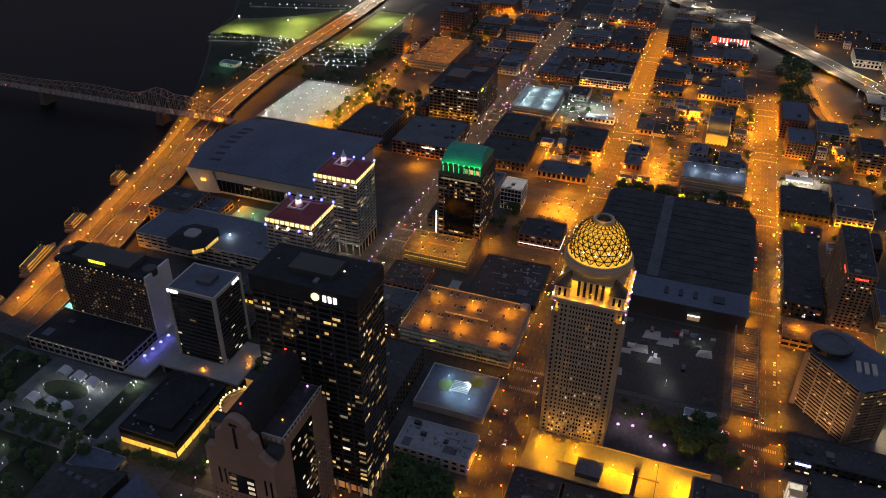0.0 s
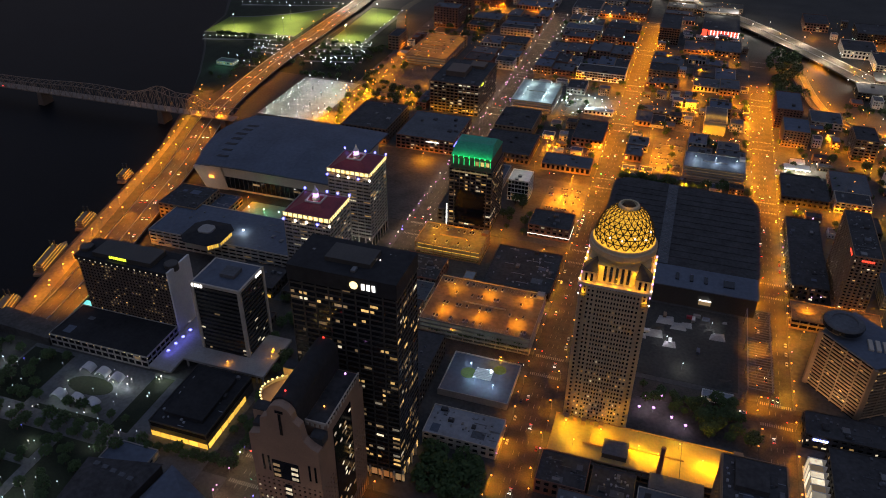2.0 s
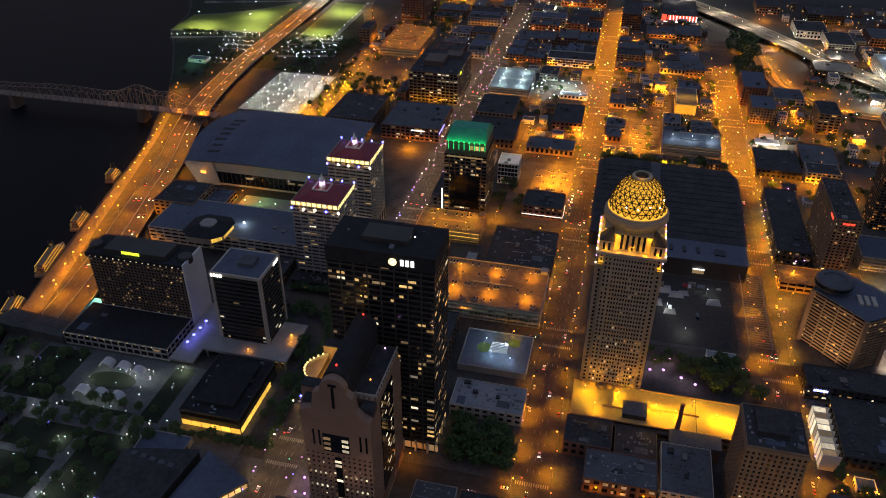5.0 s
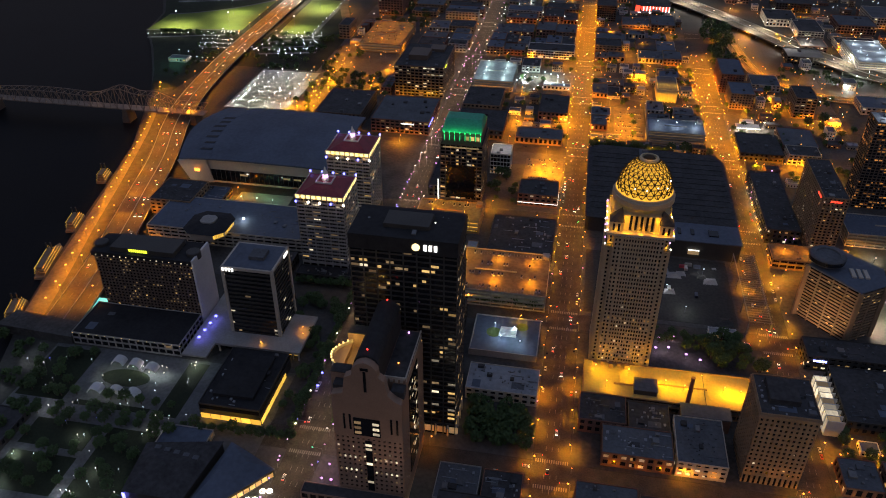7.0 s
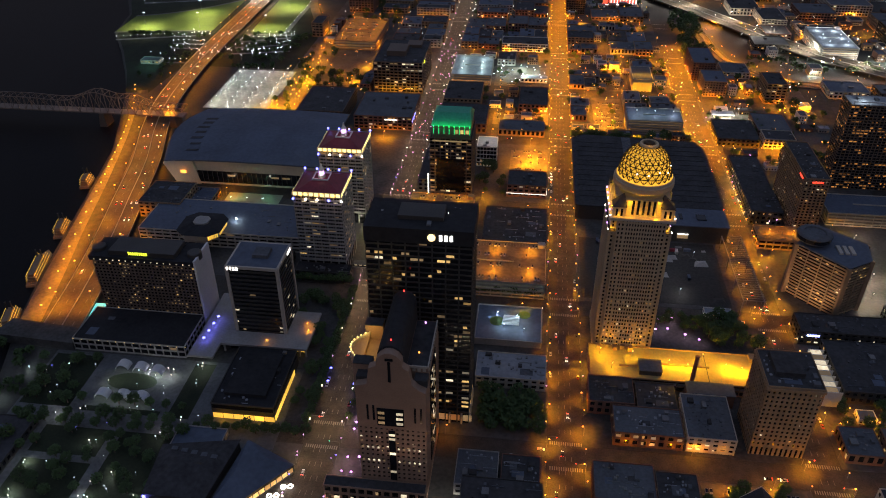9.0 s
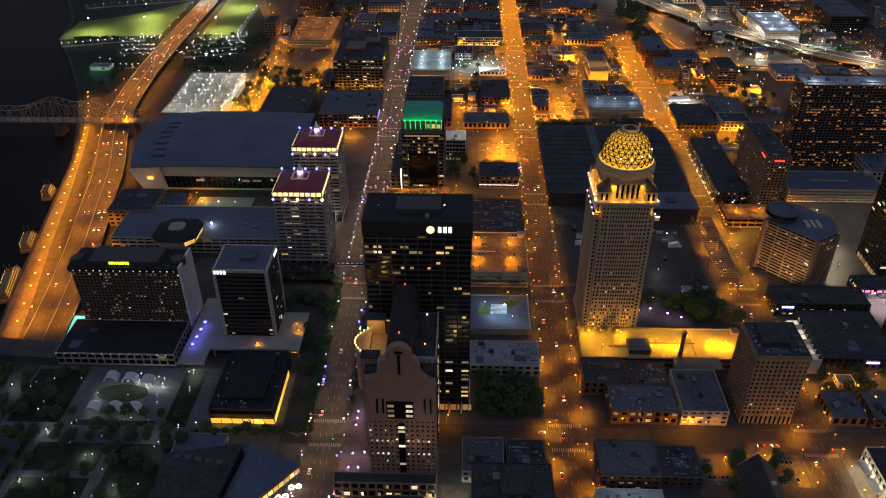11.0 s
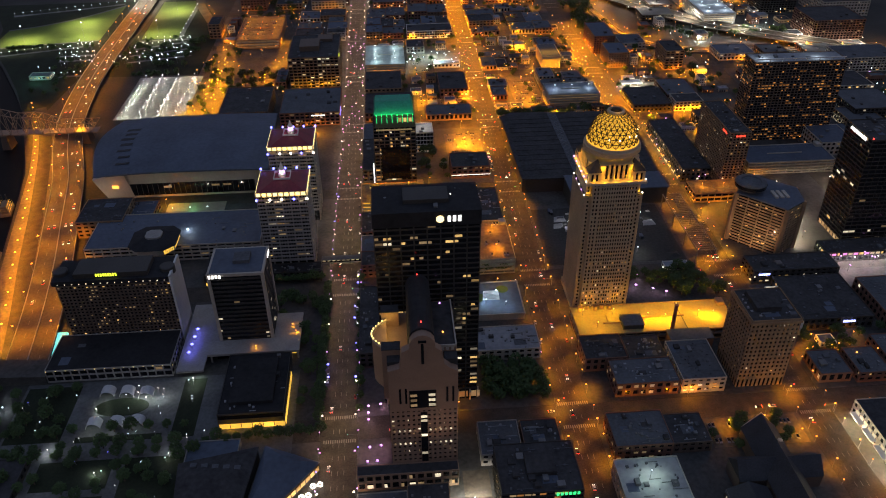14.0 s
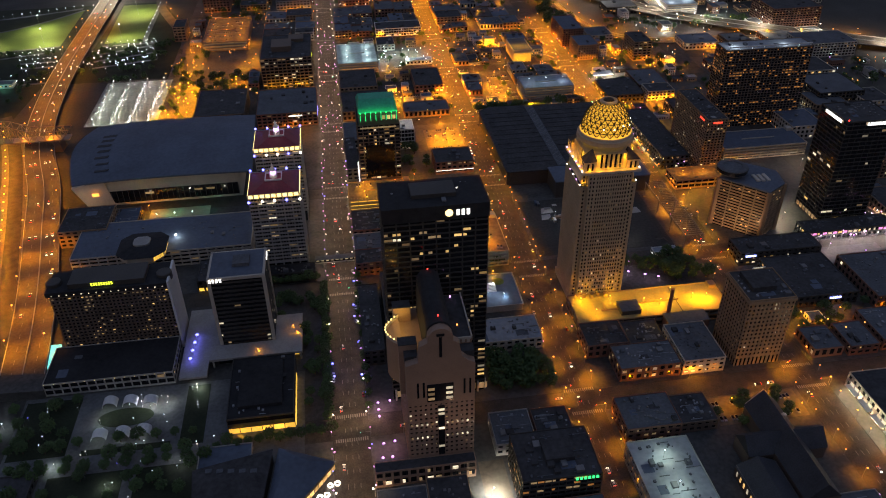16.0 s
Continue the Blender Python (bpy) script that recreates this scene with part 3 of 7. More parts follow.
crown("cornice", Shape().prism([(-22.7, -23.7), (22.7, -23.7), (22.7, 23.7), (-22.7, 23.7)], 121, 123), PALE)
crown("crown_drum", Shape().prism(octagon(19.0, 0.40), 123, 135), GOLD, "floodlit golden stone crown")
crown("drum_flare", Shape().tube([(15.6, 130), (16.2, 134), (17.6, 137.4), (20.6, 140.6)], 48), GOLD, "golden stone flare under the dome ring")
crown("ring_cornice", Shape().tube([(20.6, 140.6), (21.2, 141.0), (21.0, 144.6), (20.3, 145), (19.8, 146.4), (18.6, 147)], 48), STONE, "curved stone ring under the dome")
for sx in (-1, 1):
    for sy in (-1, 1):
        x, y = sx * 16.5, sy * 17.3
        s = Shape().block(x - 4.5, x + 4.5, y - 4.5, y + 4.5, 123, 131)
        pv = crown("corner_pavilion", s, GOLD, "golden corner pavilion with tall openings")
        g = Shape().add([(x - 5, y - 5, 131), (x + 5, y - 5, 131), (x + 5, y + 5, 131), (x - 5, y + 5, 131), (x - sx * 3, y - sy * 3, 138.5)], [(0, 3, 2, 1), (0, 1, 4), (1, 2, 4), (2, 3, 4), (3, 0, 4)])
        part("pavilion_roof", g, ROOFDARK, pv, "dark hipped pavilion roof")
        for d in (-1.7, 1.7):
            part("opening", Shape().block(x + d - 0.75, x + d + 0.75, y + sy * 4.5 - 0.15, y + sy * 4.5 + 0.15, 124, 129.6), GLASS, pv, "dark tall opening")
            part("opening", Shape().block(x + sx * 4.5 - 0.15, x + sx * 4.5 + 0.15, y + d - 0.75, y + d + 0.75, 124, 129.6), GLASS, pv, "dark tall opening")
for k in range(5):
    u = -7.2 + 3.6 * k
    for s in (-1, 1):
        crown("slot_window", Shape().block(u - 0.8, u + 0.8, s * 19 - 0.12, s * 19 + 0.12, 124, 135), GLASS, "tall dark slot window")
        crown("slot_window", Shape().block(s * 19 - 0.12, s * 19 + 0.12, u - 0.8, u + 0.8, 124, 135), GLASS, "tall dark slot window")
        crown("slot_rib", Shape().block(u + 1.3, u + 2.3, s * 19.6 - 0.5, s * 19.6 + 0.5, 123, 136), GOLD)
        crown("slot_rib", Shape().block(s * 19.6 - 0.5, s * 19.6 + 0.5, u + 1.3, u + 2.3, 123, 136), GOLD)
point_lamp(AMBER, 250.0, CX, CY - 7.5, 172.5, size=0.3)
# the dome: glowing glazing behind a bronze lattice of rings and diagonals
DR, DZ0, DH = 18.4, 147.0, 23.2
rings = [(DR * math.cos(a), DZ0 + DH * math.sin(a)) for a in [k * math.radians(71) / 16 for k in range(17)]]
dome = crown("dome_glazing", Shape().tube([(r - 0.35, z - 0.2) for r, z in rings], 48), GL_DOME, "glowing golden dome glazing")
NSEG = 44


def dome_point(k, i, out=0.05):
    r, z = rings[k]
    a = 2 * math.pi * i / NSEG
    return ((r + out) * math.cos(a), (r + out) * math.sin(a), z)


for k in range(0, 16, 2):
    s = Shape()
    for i in range(0, NSEG, 2):
        o = (k // 2) % 2
        w = 0.46 if k < 10 else 0.32
        s.beam(dome_point(k, i + o), dome_point(k + 2, i + o + 1), w).beam(dome_point(k, i + o), dome_point(k + 2, i + o - 1), w)
        s.beam(dome_point(k, i + o), dome_point(k, i + o + 2), w)
        s.beam(dome_point(k, i + o), dome_point(k + 1, i + o), w).beam(dome_point(k + 1, i + o), dome_point(k + 2, i + o), w * 0.7)
    part("lattice_ring", s, BRONZE, dome, "dark bronze star lattice of the dome")
crown("dome_rim", Shape().tube([(DR + 0.4, 146.6), (DR + 0.9, 147.1), (DR + 0.3, 147.6)], 48), GL_DOME, "glowing rim at the dome foot")
crown("lantern_ring", Shape().tube([(6.2, 168.4), (6.7, 169.2), (6.2, 170.4), (5.0, 170.6), (4.8, 169.4)], 24), GOLD, "gilded ring at the top of the dome")
crown("lantern_cap", Shape().tube([(4.4, 169.2), (3.2, 171.0), (0.3, 172)], 16), BRONZE)
for k in range(6):
    for sx in (-1, 1):
        box("crown_bulb", GL_VIOLET if k % 3 else GL_WHITE, CX + 22.2 * sx - 0.45, CX + 22.2 * sx + 0.45, CY - 21 + 8.2 * k, CY - 20.1 + 8.2 * k, 123, 123.9, shaft)
for k, i in ((4, 33), (4, 30), (5, 36), (4, 39), (6, 41), (5, 8), (4, 16)):
    part("dome_bulb", Shape().tube([(0.2, -0.5), (0.55, 0), (0.2, 0.5)], 8).add([], []), GL_WHITE, dome, "white bulb on the dome lattice").location = dome_point(k, i, 0.5)
for u in (-9, 0, 9):
    for d in (-1, 1):
        point_lamp(AMBER, 850.0, CX + u, CY + d * 23.2, 124.2, size=0.4)
        point_lamp(AMBER, 650.0, CX + d * 22.3, CY + u, 124.2, size=0.4)
for u in (-17, 17):
    for d in (-1, 1):
        point_lamp(AMBER, 380.0, CX + u, CY + d * 23.4, 124.2, size=0.4)
        point_lamp(AMBER, 500.0, CX + d * 22.5, CY + u, 124.2, size=0.4)
        point_lamp(AMBER, 1300.0, CX + u * 0.62, CY + d * 21.4, 133.0, size=0.3)
        point_lamp(AMBER, 900.0, CX + d * 21.4, CY + u * 0.62, 133.0, size=0.3)
for x in (-62, -52, -42, -32, -22):
    spot_lamp(AMBER, 6000.0, (x, 380.6, 10.6), (x, 386.5, 60), 80)

# ---- riverside hotel ----
galt = building("dark riverside hotel slab with a pale end wall", "hotel", -460, -376, 382, 408, 59, BROWN, BLACKROOF, floor=2.9, bay=3.0, band=1.4, pier=1.3, lit=0.3, faces="FLB", units=2,
                name="riverside_hotel", mats=(WIN_WARM, WIN_DIM, WIN_DIM, WIN_DIM), cap=190)
box("end_wall", WHITEPAINT, -376.2, -374.6, 380.6, 409.4, 0.2, 63, galt, "tall pale end wall lit from below")
box("roof_screen", BLACKROOF, -462, -377, 380.8, 408.5, 58, 62, galt)
box("penthouse", DARKMETAL, -446, -392, 384, 405, 61, 66, galt)
sign_bars(galt, GL_YELLOWSIGN, "F", -430, -414, 63.4, 65.8, 383.8, 9)
for x in (-458, -379):
    part("stair_drum", Shape().tube([(5.5, 59), (5.5, 64.5), (4.8, 65)], 20, True, x - galt.location.x, 392 - galt.location.y), DARKMETAL, galt, "dark rounded stair drum on the roof")
for k in range(16):
    box("eave_lamp", WIN_WHITE, -458 + 5.2 * k, -457.2 + 5.2 * k, 380.4, 380.8, 59, 59.7, galt)
spot_lamp((0.85, 0.72, 1.0), 24000.0, (-362, 395, 2), (-375, 395, 34), 100)
pod = building("low dark hotel podium with lamps along its edge", "hotel", -467, -376, 340, 380.4, 11, CONCRETE, BLACKROOF, floor=5, bay=6, band=1.6, lit=0.15, mats=(WIN_DIM,), name="hotel_podium", units=0)
for k in range(14):
    box("edge_lamp", GL_BULB, -466 + 7 * k, -465.7 + 7 * k, 339.4, 339.7, 11.2, 11.5, pod)
box("ramp_roof", CONCRETE, -372, -352, 335, 415, 6.5, 8.2, pod, "grey link roof beside the hotel")
for k in range(4):
    x = -363 + k * 0.6
    street_lamp(x - 2, 352 + 9 * k, GL_BLUE, BLUE, 700.0, 4, 8.2, "short pole with a bright blue lamp", 1.3, "blue lamps", 0.1)

# ---- pale-piered tower ----
bbt = building("dark office tower with broad pale corner piers", "office tower", -344, -304, 368, 402, 69, DARKMETAL, ROOFBLUE, floor=3.7, bay=40, band=1.7, pier=0.8, lit=0, faces="FLRB", units=0, name="office_tower")
lit_panes(bbt, -344, -304, 368, 402, 0, 18, 3.83, 5, 1.7, 0.5, 0.07, (WIN_WHITE, WIN_DIM), "FR", random.Random(4), 0.3)
for x in (-344.8, -305.6):
    for y in (367.2, 400.6):
        box("corner_pier", PALE, x, x + 2.4, y, y + 2.4, 0.2, 71, bbt, "broad pale stone corner pier")
box("top_band", PALE, -344.6, -303.4, 367.4, 402.6, 68.6, 71, bbt, "pale stone band round the roof")
box("roof_deck", ROOFBLUE, -343, -305, 369, 401, 71, 71.15, bbt)
box("penthouse", ROOFGREY, -327, -315, 380, 392, 71.1, 74, bbt)
sign_bars(bbt, GL_SIGN, "F", -344, -334, 67.6, 70.4, 367.2, 4)
sign_bars(bbt, GL_SIGN, "R", 390, 399, 68, 70.4, -303.2, 4)
plinth = thing("plaza_deck", -317, 374, 0.18, "pale flat podium deck round the office tower", "podium")
box("deck_slab", CONCRETE, -352, -283, 351, 367, 7, 9, plinth)
box("deck_slab", CONCRETE, -303.4, -283, 367, 397, 7, 9, plinth)
box("deck_slab", CONCRETE, -352, -345, 367, 397, 7, 9, plinth)
for x in (-350, -330, -310, -290, -285):
    box("column", CONCRETE, x, x + 1.2, 352, 353.2, 0.2, 7, plinth)
box("lobby_glazing", GLASS, -346, -290, 356, 366, 0.2, 7, plinth)
for k in range(4):
    box("lit_window", WIN_YELLOW, -303 + 4.5 * k, -299.5 + 4.5 * k, 355.7, 355.95, 2, 6, plinth)
for x, y in ((-316, 356), (-290, 380), (-287, 372)):
    street_lamp(x, y, GL_SODIUM, SODIUM, 900.0, 2.2, 9, "short deck lamp with an orange head", 0.5, "deck lamps", 0.1)

# ---- twin pale towers with red roofs ----
for y0 in (553, 468):
    tw = building("pale gridded office tower with a red roof edged in bulbs", "office tower", -320, -278, y0, y0 + 40, 80, CONCRETE, REDROOF, floor=3.5, bay=7, band=1.75, pier=1.1, lit=0.2,
                  mats=(WIN_WHITE, WIN_DIM, WIN_DIM, WIN_WARM), faces="FR", units=0, name="twin_tower", base=12)
    x, y = -299, y0 + 20
    for k in range(17):
        for q in (0, 1):
            box("mullion", CONCRETE, -318.4 + 2.4 * k, -318.0 + 2.4 * k, y0 - 0.02 + q * 40, y0 + 0.04 + q * 40, 12, 80, tw)
    s = Shape().add([(-19, -18, 80), (19, -18, 80), (19, 18, 80), (-19, 18, 80), (-7, -7, 85.5), (7, -7, 85.5), (7, 7, 85.5), (-7, 7, 85.5)],
                    [(3, 2, 1, 0), (4, 5, 6, 7), (0, 1, 5, 4), (1, 2, 6, 5), (2, 3, 7, 6), (3, 0, 4, 7)])
    part("hip_roof", s, REDROOF, tw, "dark red metal hipped roof")
    part("roof_collar", ring(14, 14, 0.6, 85.5, 87), WHITEPAINT, tw)
    ln = part("lantern", Shape().tube([(3.2, 85.5), (3.2, 88), (2.2, 88.3), (2.2, 92), (2.8, 92.3), (1.2, 95), (0.3, 98.5)], 10), WHITEPAINT, tw, "white lit roof lantern")
    part("lantern_light", Shape().tube([(2.3, 88.6), (2.3, 91.6)], 10), GL_VIOLET, ln, "glowing violet lantern light")
    point_lamp(WHITE, 350.0, x, y - 5, 90)
    part("bulb_frieze", ring(43, 41, 0.4, 77.6, 80.3), GL_BULB, tw, "warm frieze of bulbs under the roof")
    for k in range(10):
        box("frieze_post", CONCRETE, -320.9 + 4.66 * k, -319.6 + 4.66 * k, y0 - 0.8, y0 - 0.4, 77.4, 80.5, tw)
        box("frieze_post", CONCRETE, -277.6, -277.2, y0 + 0.2 + 4.2 * k, y0 + 1.4 + 4.2 * k, 77.4, 80.5, tw)
    for dx in (-21, -10, 0, 10, 21):
        part("corner_lamp", Shape().tube([(0.4, 0), (1.1, 0.7), (0.9, 1.8), (0.3, 2.2)], 8), GL_BLUE if dx in (-21, 10) else GL_WHITE, tw, "bright blue-white roof lamp").location = (dx, -20.6, 73)
        part("corner_lamp", Shape().tube([(0.4, 0), (1.1, 0.7), (0.9, 1.8), (0.3, 2.2)], 8), GL_BLUE, tw, "bright blue roof lamp").location = (dx, 20.6, 81)
    for dx in (-14, 0, 14):
        point_lamp(AMBER, 500.0, x + dx, y0 - 2.0, 78.5, size=0.3)
        # unseen uplights added at the foot to brighten the facade
        point_lamp((1.0, 0.9, 0.75), 1500.0, x + dx, y0 - 8.0, 4.0, size=0.3)

blockhouse("dark glass podium before the gridded towers", -322, -272, 453, 467, 9, DARKMETAL, BLACKROOF, 0.15, 2)
lk = blockhouse("low dark hotel link with an orange-lit base", -372, -330, 452, 484, 10, DARKMETAL, ROOFDARK, 0.1, 3)
# emissive boxes stand in for lamplight on the base wall
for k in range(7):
    box("base_light", WIN_YELLOW, -371 + 5.8 * k, -367 + 5.8 * k, 451.4, 451.7, 0.6, 3.4, lk, "amber base wall with its lamplight put in as glow")
blockhouse("low dark service building between the towers", -345, -312, 405, 426, 7, BROWN, ROOFDARK, 0.1, 3)
wb = thing("skywalk", -250, 470, 0.18, "covered glass skywalk across the avenue", "skywalk")
box("deck", CONCRETE, -272, -229, 468, 474, 6.5, 7.2, wb)
box("glazing", GLASS, -272, -229, 468.3, 473.7, 7.2, 10, wb)
box("roof", ROOFGREY, -272, -229, 467.8, 474.2, 10, 10.5, wb)
for x in (-266, -234):
    box("column", CONCRETE, x, x + 1.2, 470, 471.2, 0.18, 6.5, wb)
for k in range(10):
    box("light_strip", WIN_WHITE, -271 + 4.2 * k, -268.5 + 4.2 * k, 468.1, 468.3, 8.8, 9.4, wb)

# ---- the stepped granite tower ----
gt = building("stepped pink granite tower with an arched top and barrel roof", "office tower", -214, -173, 231, 290, 60, PINK, ROOFDARK, floor=3.75, bay=3.15, band=2.1, pier=1.75, lit=0.10,
              mats=(WIN_WHITE, WIN_DIM, WIN_DIM), faces="FLRB", units=0, name="granite_tower", base=14, parapet=0.1, inset=0.5)
gx, gy = gt.location.x, gt.location.y
box("upper_body", PINK, -214, -173, 231, 290, 60, 88, gt, "plain pink granite upper body")
prof = [(-214, 88), (-214, 92), (-207, 94), (-205.5, 106), (-201, 108.5), (-200.6, 113), (-198.5, 116), (-196, 117.6), (-193.5, 118.2), (-191, 117.6), (-188.5, 116), (-186.4, 113), (-186, 108.5), (-182.5, 106), (-181, 96), (-177, 92), (-173, 90), (-173, 88)]
n = len(prof)
s = Shape().add([(x - gx, y - gy, z) for y in (231, 236) for x, z in prof], [tuple(range(n)), tuple(range(2 * n - 1, n - 1, -1)), *[(i, i + n, (i + 1) % n + n, (i + 1) % n) for i in range(n)]])
part("arched_gable", s, PINK, gt, "pink granite gable with an arched top")
arc = [(-193.5 + 7.4 * math.cos(math.pi * k / 12), 112 + 7.5 * math.sin(math.pi * k / 12)) for k in range(13)]
arc = [(-185.6, 88), *arc, (-201.4, 88)]
n = len(arc)
s = Shape().add([(x - gx, y - gy, z) for y in (236, 288) for x, z in arc], [tuple(range(n)), tuple(range(2 * n - 1, n - 1, -1)), *[(i, i + n, (i + 1) % n + n, (i + 1) % n) for i in range(n)]])
part("barrel_roof", s, BLACKROOF, gt, "dark barrel vaulted roof spine")
box("gable_slot", GLASS, -194.3, -192.7, 230.7, 231.1, 97, 112, gt)
box("gable_eye", GLASS, -195.8, -191.2, 230.7, 231.1, 112.6, 114.4, gt)
for x in (-208, -180, -204.5, -176.5):
    box("slot_window", GLASS, x, x + 1.2, 230.8, 231.1, 66, 78, gt)
box("loggia", GLASS, -202, -186, 230.7, 231.1, 62, 76, gt, "deep dark glazed loggia")
for k in range(3):
    box("lit_window", WIN_DIM, -201.4, -197.5, 230.4, 230.7, 63.5 + 4 * k, 65.3 + 4 * k, gt)
    box("lit_window", WIN_WHITE, -190.5, -186.6, 230.4, 230.7, 63.5 + 4 * k, 65.3 + 4 * k, gt)
box("glazed_strip", GLASS, -195.6, -191.6, 230.4, 231.1, 15, 58, gt, "dark glazed centre strip")
for z in (30.6, 41.9):
    for k in range(12):
        if k not in (5, 6):
            box("lit_window", WIN_WHITE if k % 4 else WIN_DIM, -212.4 + 3.15 * k, -211.2 + 3.15 * k, 230.9, 231.3, z, z + 1.3, gt)
for z in (22, 38, 50.5, 54):
    box("lit_window", WIN_WHITE, -195.5, -191.7, 230.2, 230.4, z, z + 1.8, gt)
s = Shape().prism([(-214 - gx - 9 * math.sin(math.pi * k / 12), 249 - gy + 28 * k / 12) for k in range(13)], 60, 92)
bay_part = part("curved_bay", s, PINK, gt, "curved granite bay with a lit terrace on top")
s = Shape()
for k in range(12):
    a, b = math.pi * k / 12, math.pi * (k + 1) / 12
    s.beam((-214 - gx - 9 * math.sin(a), 249 - gy + 28 * k / 12, 93.2), (-214 - gx - 9 * math.sin(b), 249 - gy + 28 * (k + 1) / 12, 93.2), 0.5, 2.4)
part("terrace_rail", s, PALE, bay_part)
for k in range(1, 12):
    a = math.pi * k / 12
    box("rail_bulb", GL_BULB, -214.5 - 9 * math.sin(a), -213.7 - 9 * math.sin(a), 248.6 + 28 * k / 12, 249.4 + 28 * k / 12, 94.4, 95.2, gt)
for y in (242, 277.2):
    box("end_block", PINK, -217, -206, y, y + 7, 60, 99, gt, "dark-capped granite end block")
    box("end_cap", ROOFDARK, -217.2, -206, y - 0.2, y + 7.2, 99, 99.5, gt)
for y in (253, 263, 273):
    point_lamp((1.0, 0.62, 0.12), 900.0, -212, y, 96.2, size=0.3)
box("side_block", PINK, -185.8, -173, 243, 286, 88, 99, gt)
box("side_roof", ROOFDARK, -185.6, -173.6, 243.6, 285.4, 99, 99.2, gt)
for k in range(4):
    box("crenel", PALE, -185.2 + 3 * k, -183.4 + 3 * k, 242.2, 242.6, 96.4, 98.4, gt)
for k in range(13):
    box("crenel", PALE, -173.0, -172.6, 243.6 + 3.3 * k, 245.2 + 3.3 * k, 96.4, 98.4, gt)
box("side_bay", GLASS, -173.2, -172.5, 249, 272, 15, 90, gt, "dark glazed bay between granite piers")
rng = random.Random(6)
for k in range(34):
    v, z = 249.6 + 3.2 * rng.randrange(7), 17 + 3.75 * rng.randrange(19)
    box("lit_window", rng.choice((WIN_WHITE, WIN_DIM, WIN_DIM)), -172.5, -172.4, v, v + 2.4, z, z + 1.6, gt)
for x0, x1 in ((-214.2, -206.6), (-180.4, -172.8)):
    box("shoulder_cap", ROOFDARK, x0, x1, 236, 243, 90, 95, gt, "dark roof notch at the shoulder")
box("gallery_rail", PALE, -173.5, -172.7, 243, 286, 98.6, 100.2, gt)
box("gallery_rail", PALE, -185.6, -173.5, 242.4, 243.2, 98.6, 100.2, gt)
for k in range(12):
    box("gallery_slot", GLASS, -172.75, -172.6, 244 + 3.5 * k, 246 + 3.5 * k, 98.9, 99.9, gt)
for y in (240, 286):
    beacon(gt, -193.5, y, 120.2, GL_RED, 0.5)
beacon(gt, -180, 255, 99.3, GL_SODIUM, 0.5)
beacon(gt, -180, 283, 99.3, GL_VIOLET, 0.6)
spot_lamp((1.0, 0.55, 0.32), 7000.0, (-182, 196, 24), (-193, 231, 70), 80)
low = building("low granite colonnade with tall lit windows", "building", -237, -173, 222, 230.2, 14, PINK, ROOFDARK, floor=7, bay=5.3, band=2.2, pier=1.6, lit=0.5, mats=(WIN_WHITE, WIN_DIM), name="colonnade", units=0)
for x, y in ((-230.5, 293), (-230.5, 286.5), (-230.5, 280), (-222, 294), (-229.5, 255), (-222, 256), (-224.6, 243), (-231, 243)):
    street_lamp(x, y, GL_VIOLET, (1.0, 0.5, 0.75), 900.0, 4, 0.03, "low plaza lamp with a pink-violet globe", 0.9, "plaza lamps", 0.05)

# ---- the green-topped tower ----
gr = building("dark office tower with a green floodlit roof", "office tower", -223, -180, 618, 664, 66, BROWN, ROOFDARK, floor=3.8, bay=5.4, band=1.2, pier=1.0, lit=0.4, mats=(WIN_WARM, WIN_DIM, WIN_DIM, WIN_WHITE), name="green_top_tower", faces="FLRB", units=0, base=4, cap=130)
box("crown_block", BROWN, -221, -182, 620, 662, 66, 79, gr)
s = Shape().add([(-20, -22, 79), (20, -22, 79), (20, 22, 79), (-20, 22, 79), (-18, -8, 88), (18, -8, 88), (18, 8, 88), (-18, 8, 88)], [(3, 2, 1, 0), (4, 5, 6, 7), (0, 1, 5, 4), (1, 2, 6, 5), (2, 3, 7, 6), (3, 0, 4, 7)])
part("green_roof", s, GREENROOF, gr, "green floodlit copper roof")
for k in range(8):
    x = -219 + 5.2 * k
    point_lamp(GREEN, 420.0, x, 617.2, 80.5, size=0.3)
    box("green_lamp", GL_GREEN, x - 0.4, x + 0.4, 618.2, 618.8, 78, 79.6, gr)
    box("green_niche", glow("green_niche_light", (0.05, 1.0, 0.3), 0.8) if k == 0 else bpy.data.materials["green_niche_light"], x - 0.3, x + 0.3, 619.6, 619.9, 70, 76, gr, "green lit niche")
    if 3 < k < 7:
        box("lit_window", WIN_WARM, x + 1, x + 4, 619.5, 619.9, 71, 75, gr)
box("glass_front", GLASS, -216, -187, 616.6, 618, 8, 44, gr, "recessed dark glass front")
box("lit_band", WIN_DIM, -220, -184, 617.4, 617.9, 62.5, 64, gr)
# a lit pilaster, its light given as emission
box("light_strip", GL_SIGN, -225.2, -224.2, 617, 617.8, 1, 26, gr, "tall pilaster with its white light put in as glow")
building("pale lit glass office cube on a side street", "office building", -180, -158, 690, 716, 24, WHITEPAINT, ROOFPALE, floor=4.5, bay=4, band=0.9, pier=0.4, lit=0.7, mats=(WIN_DIM, WIN_WHITE), units=2)
spot_lamp(WHITE, 9000.0, (-169, 705, 40), (-169, 704, 24), 120)

# ---- the arena ----
ar = thing("arena", -425, 675, 0.18, "huge arena with a swooping blue-grey roof and pale walls", "arena")
s, NU, NV = Shape(), 28, 16


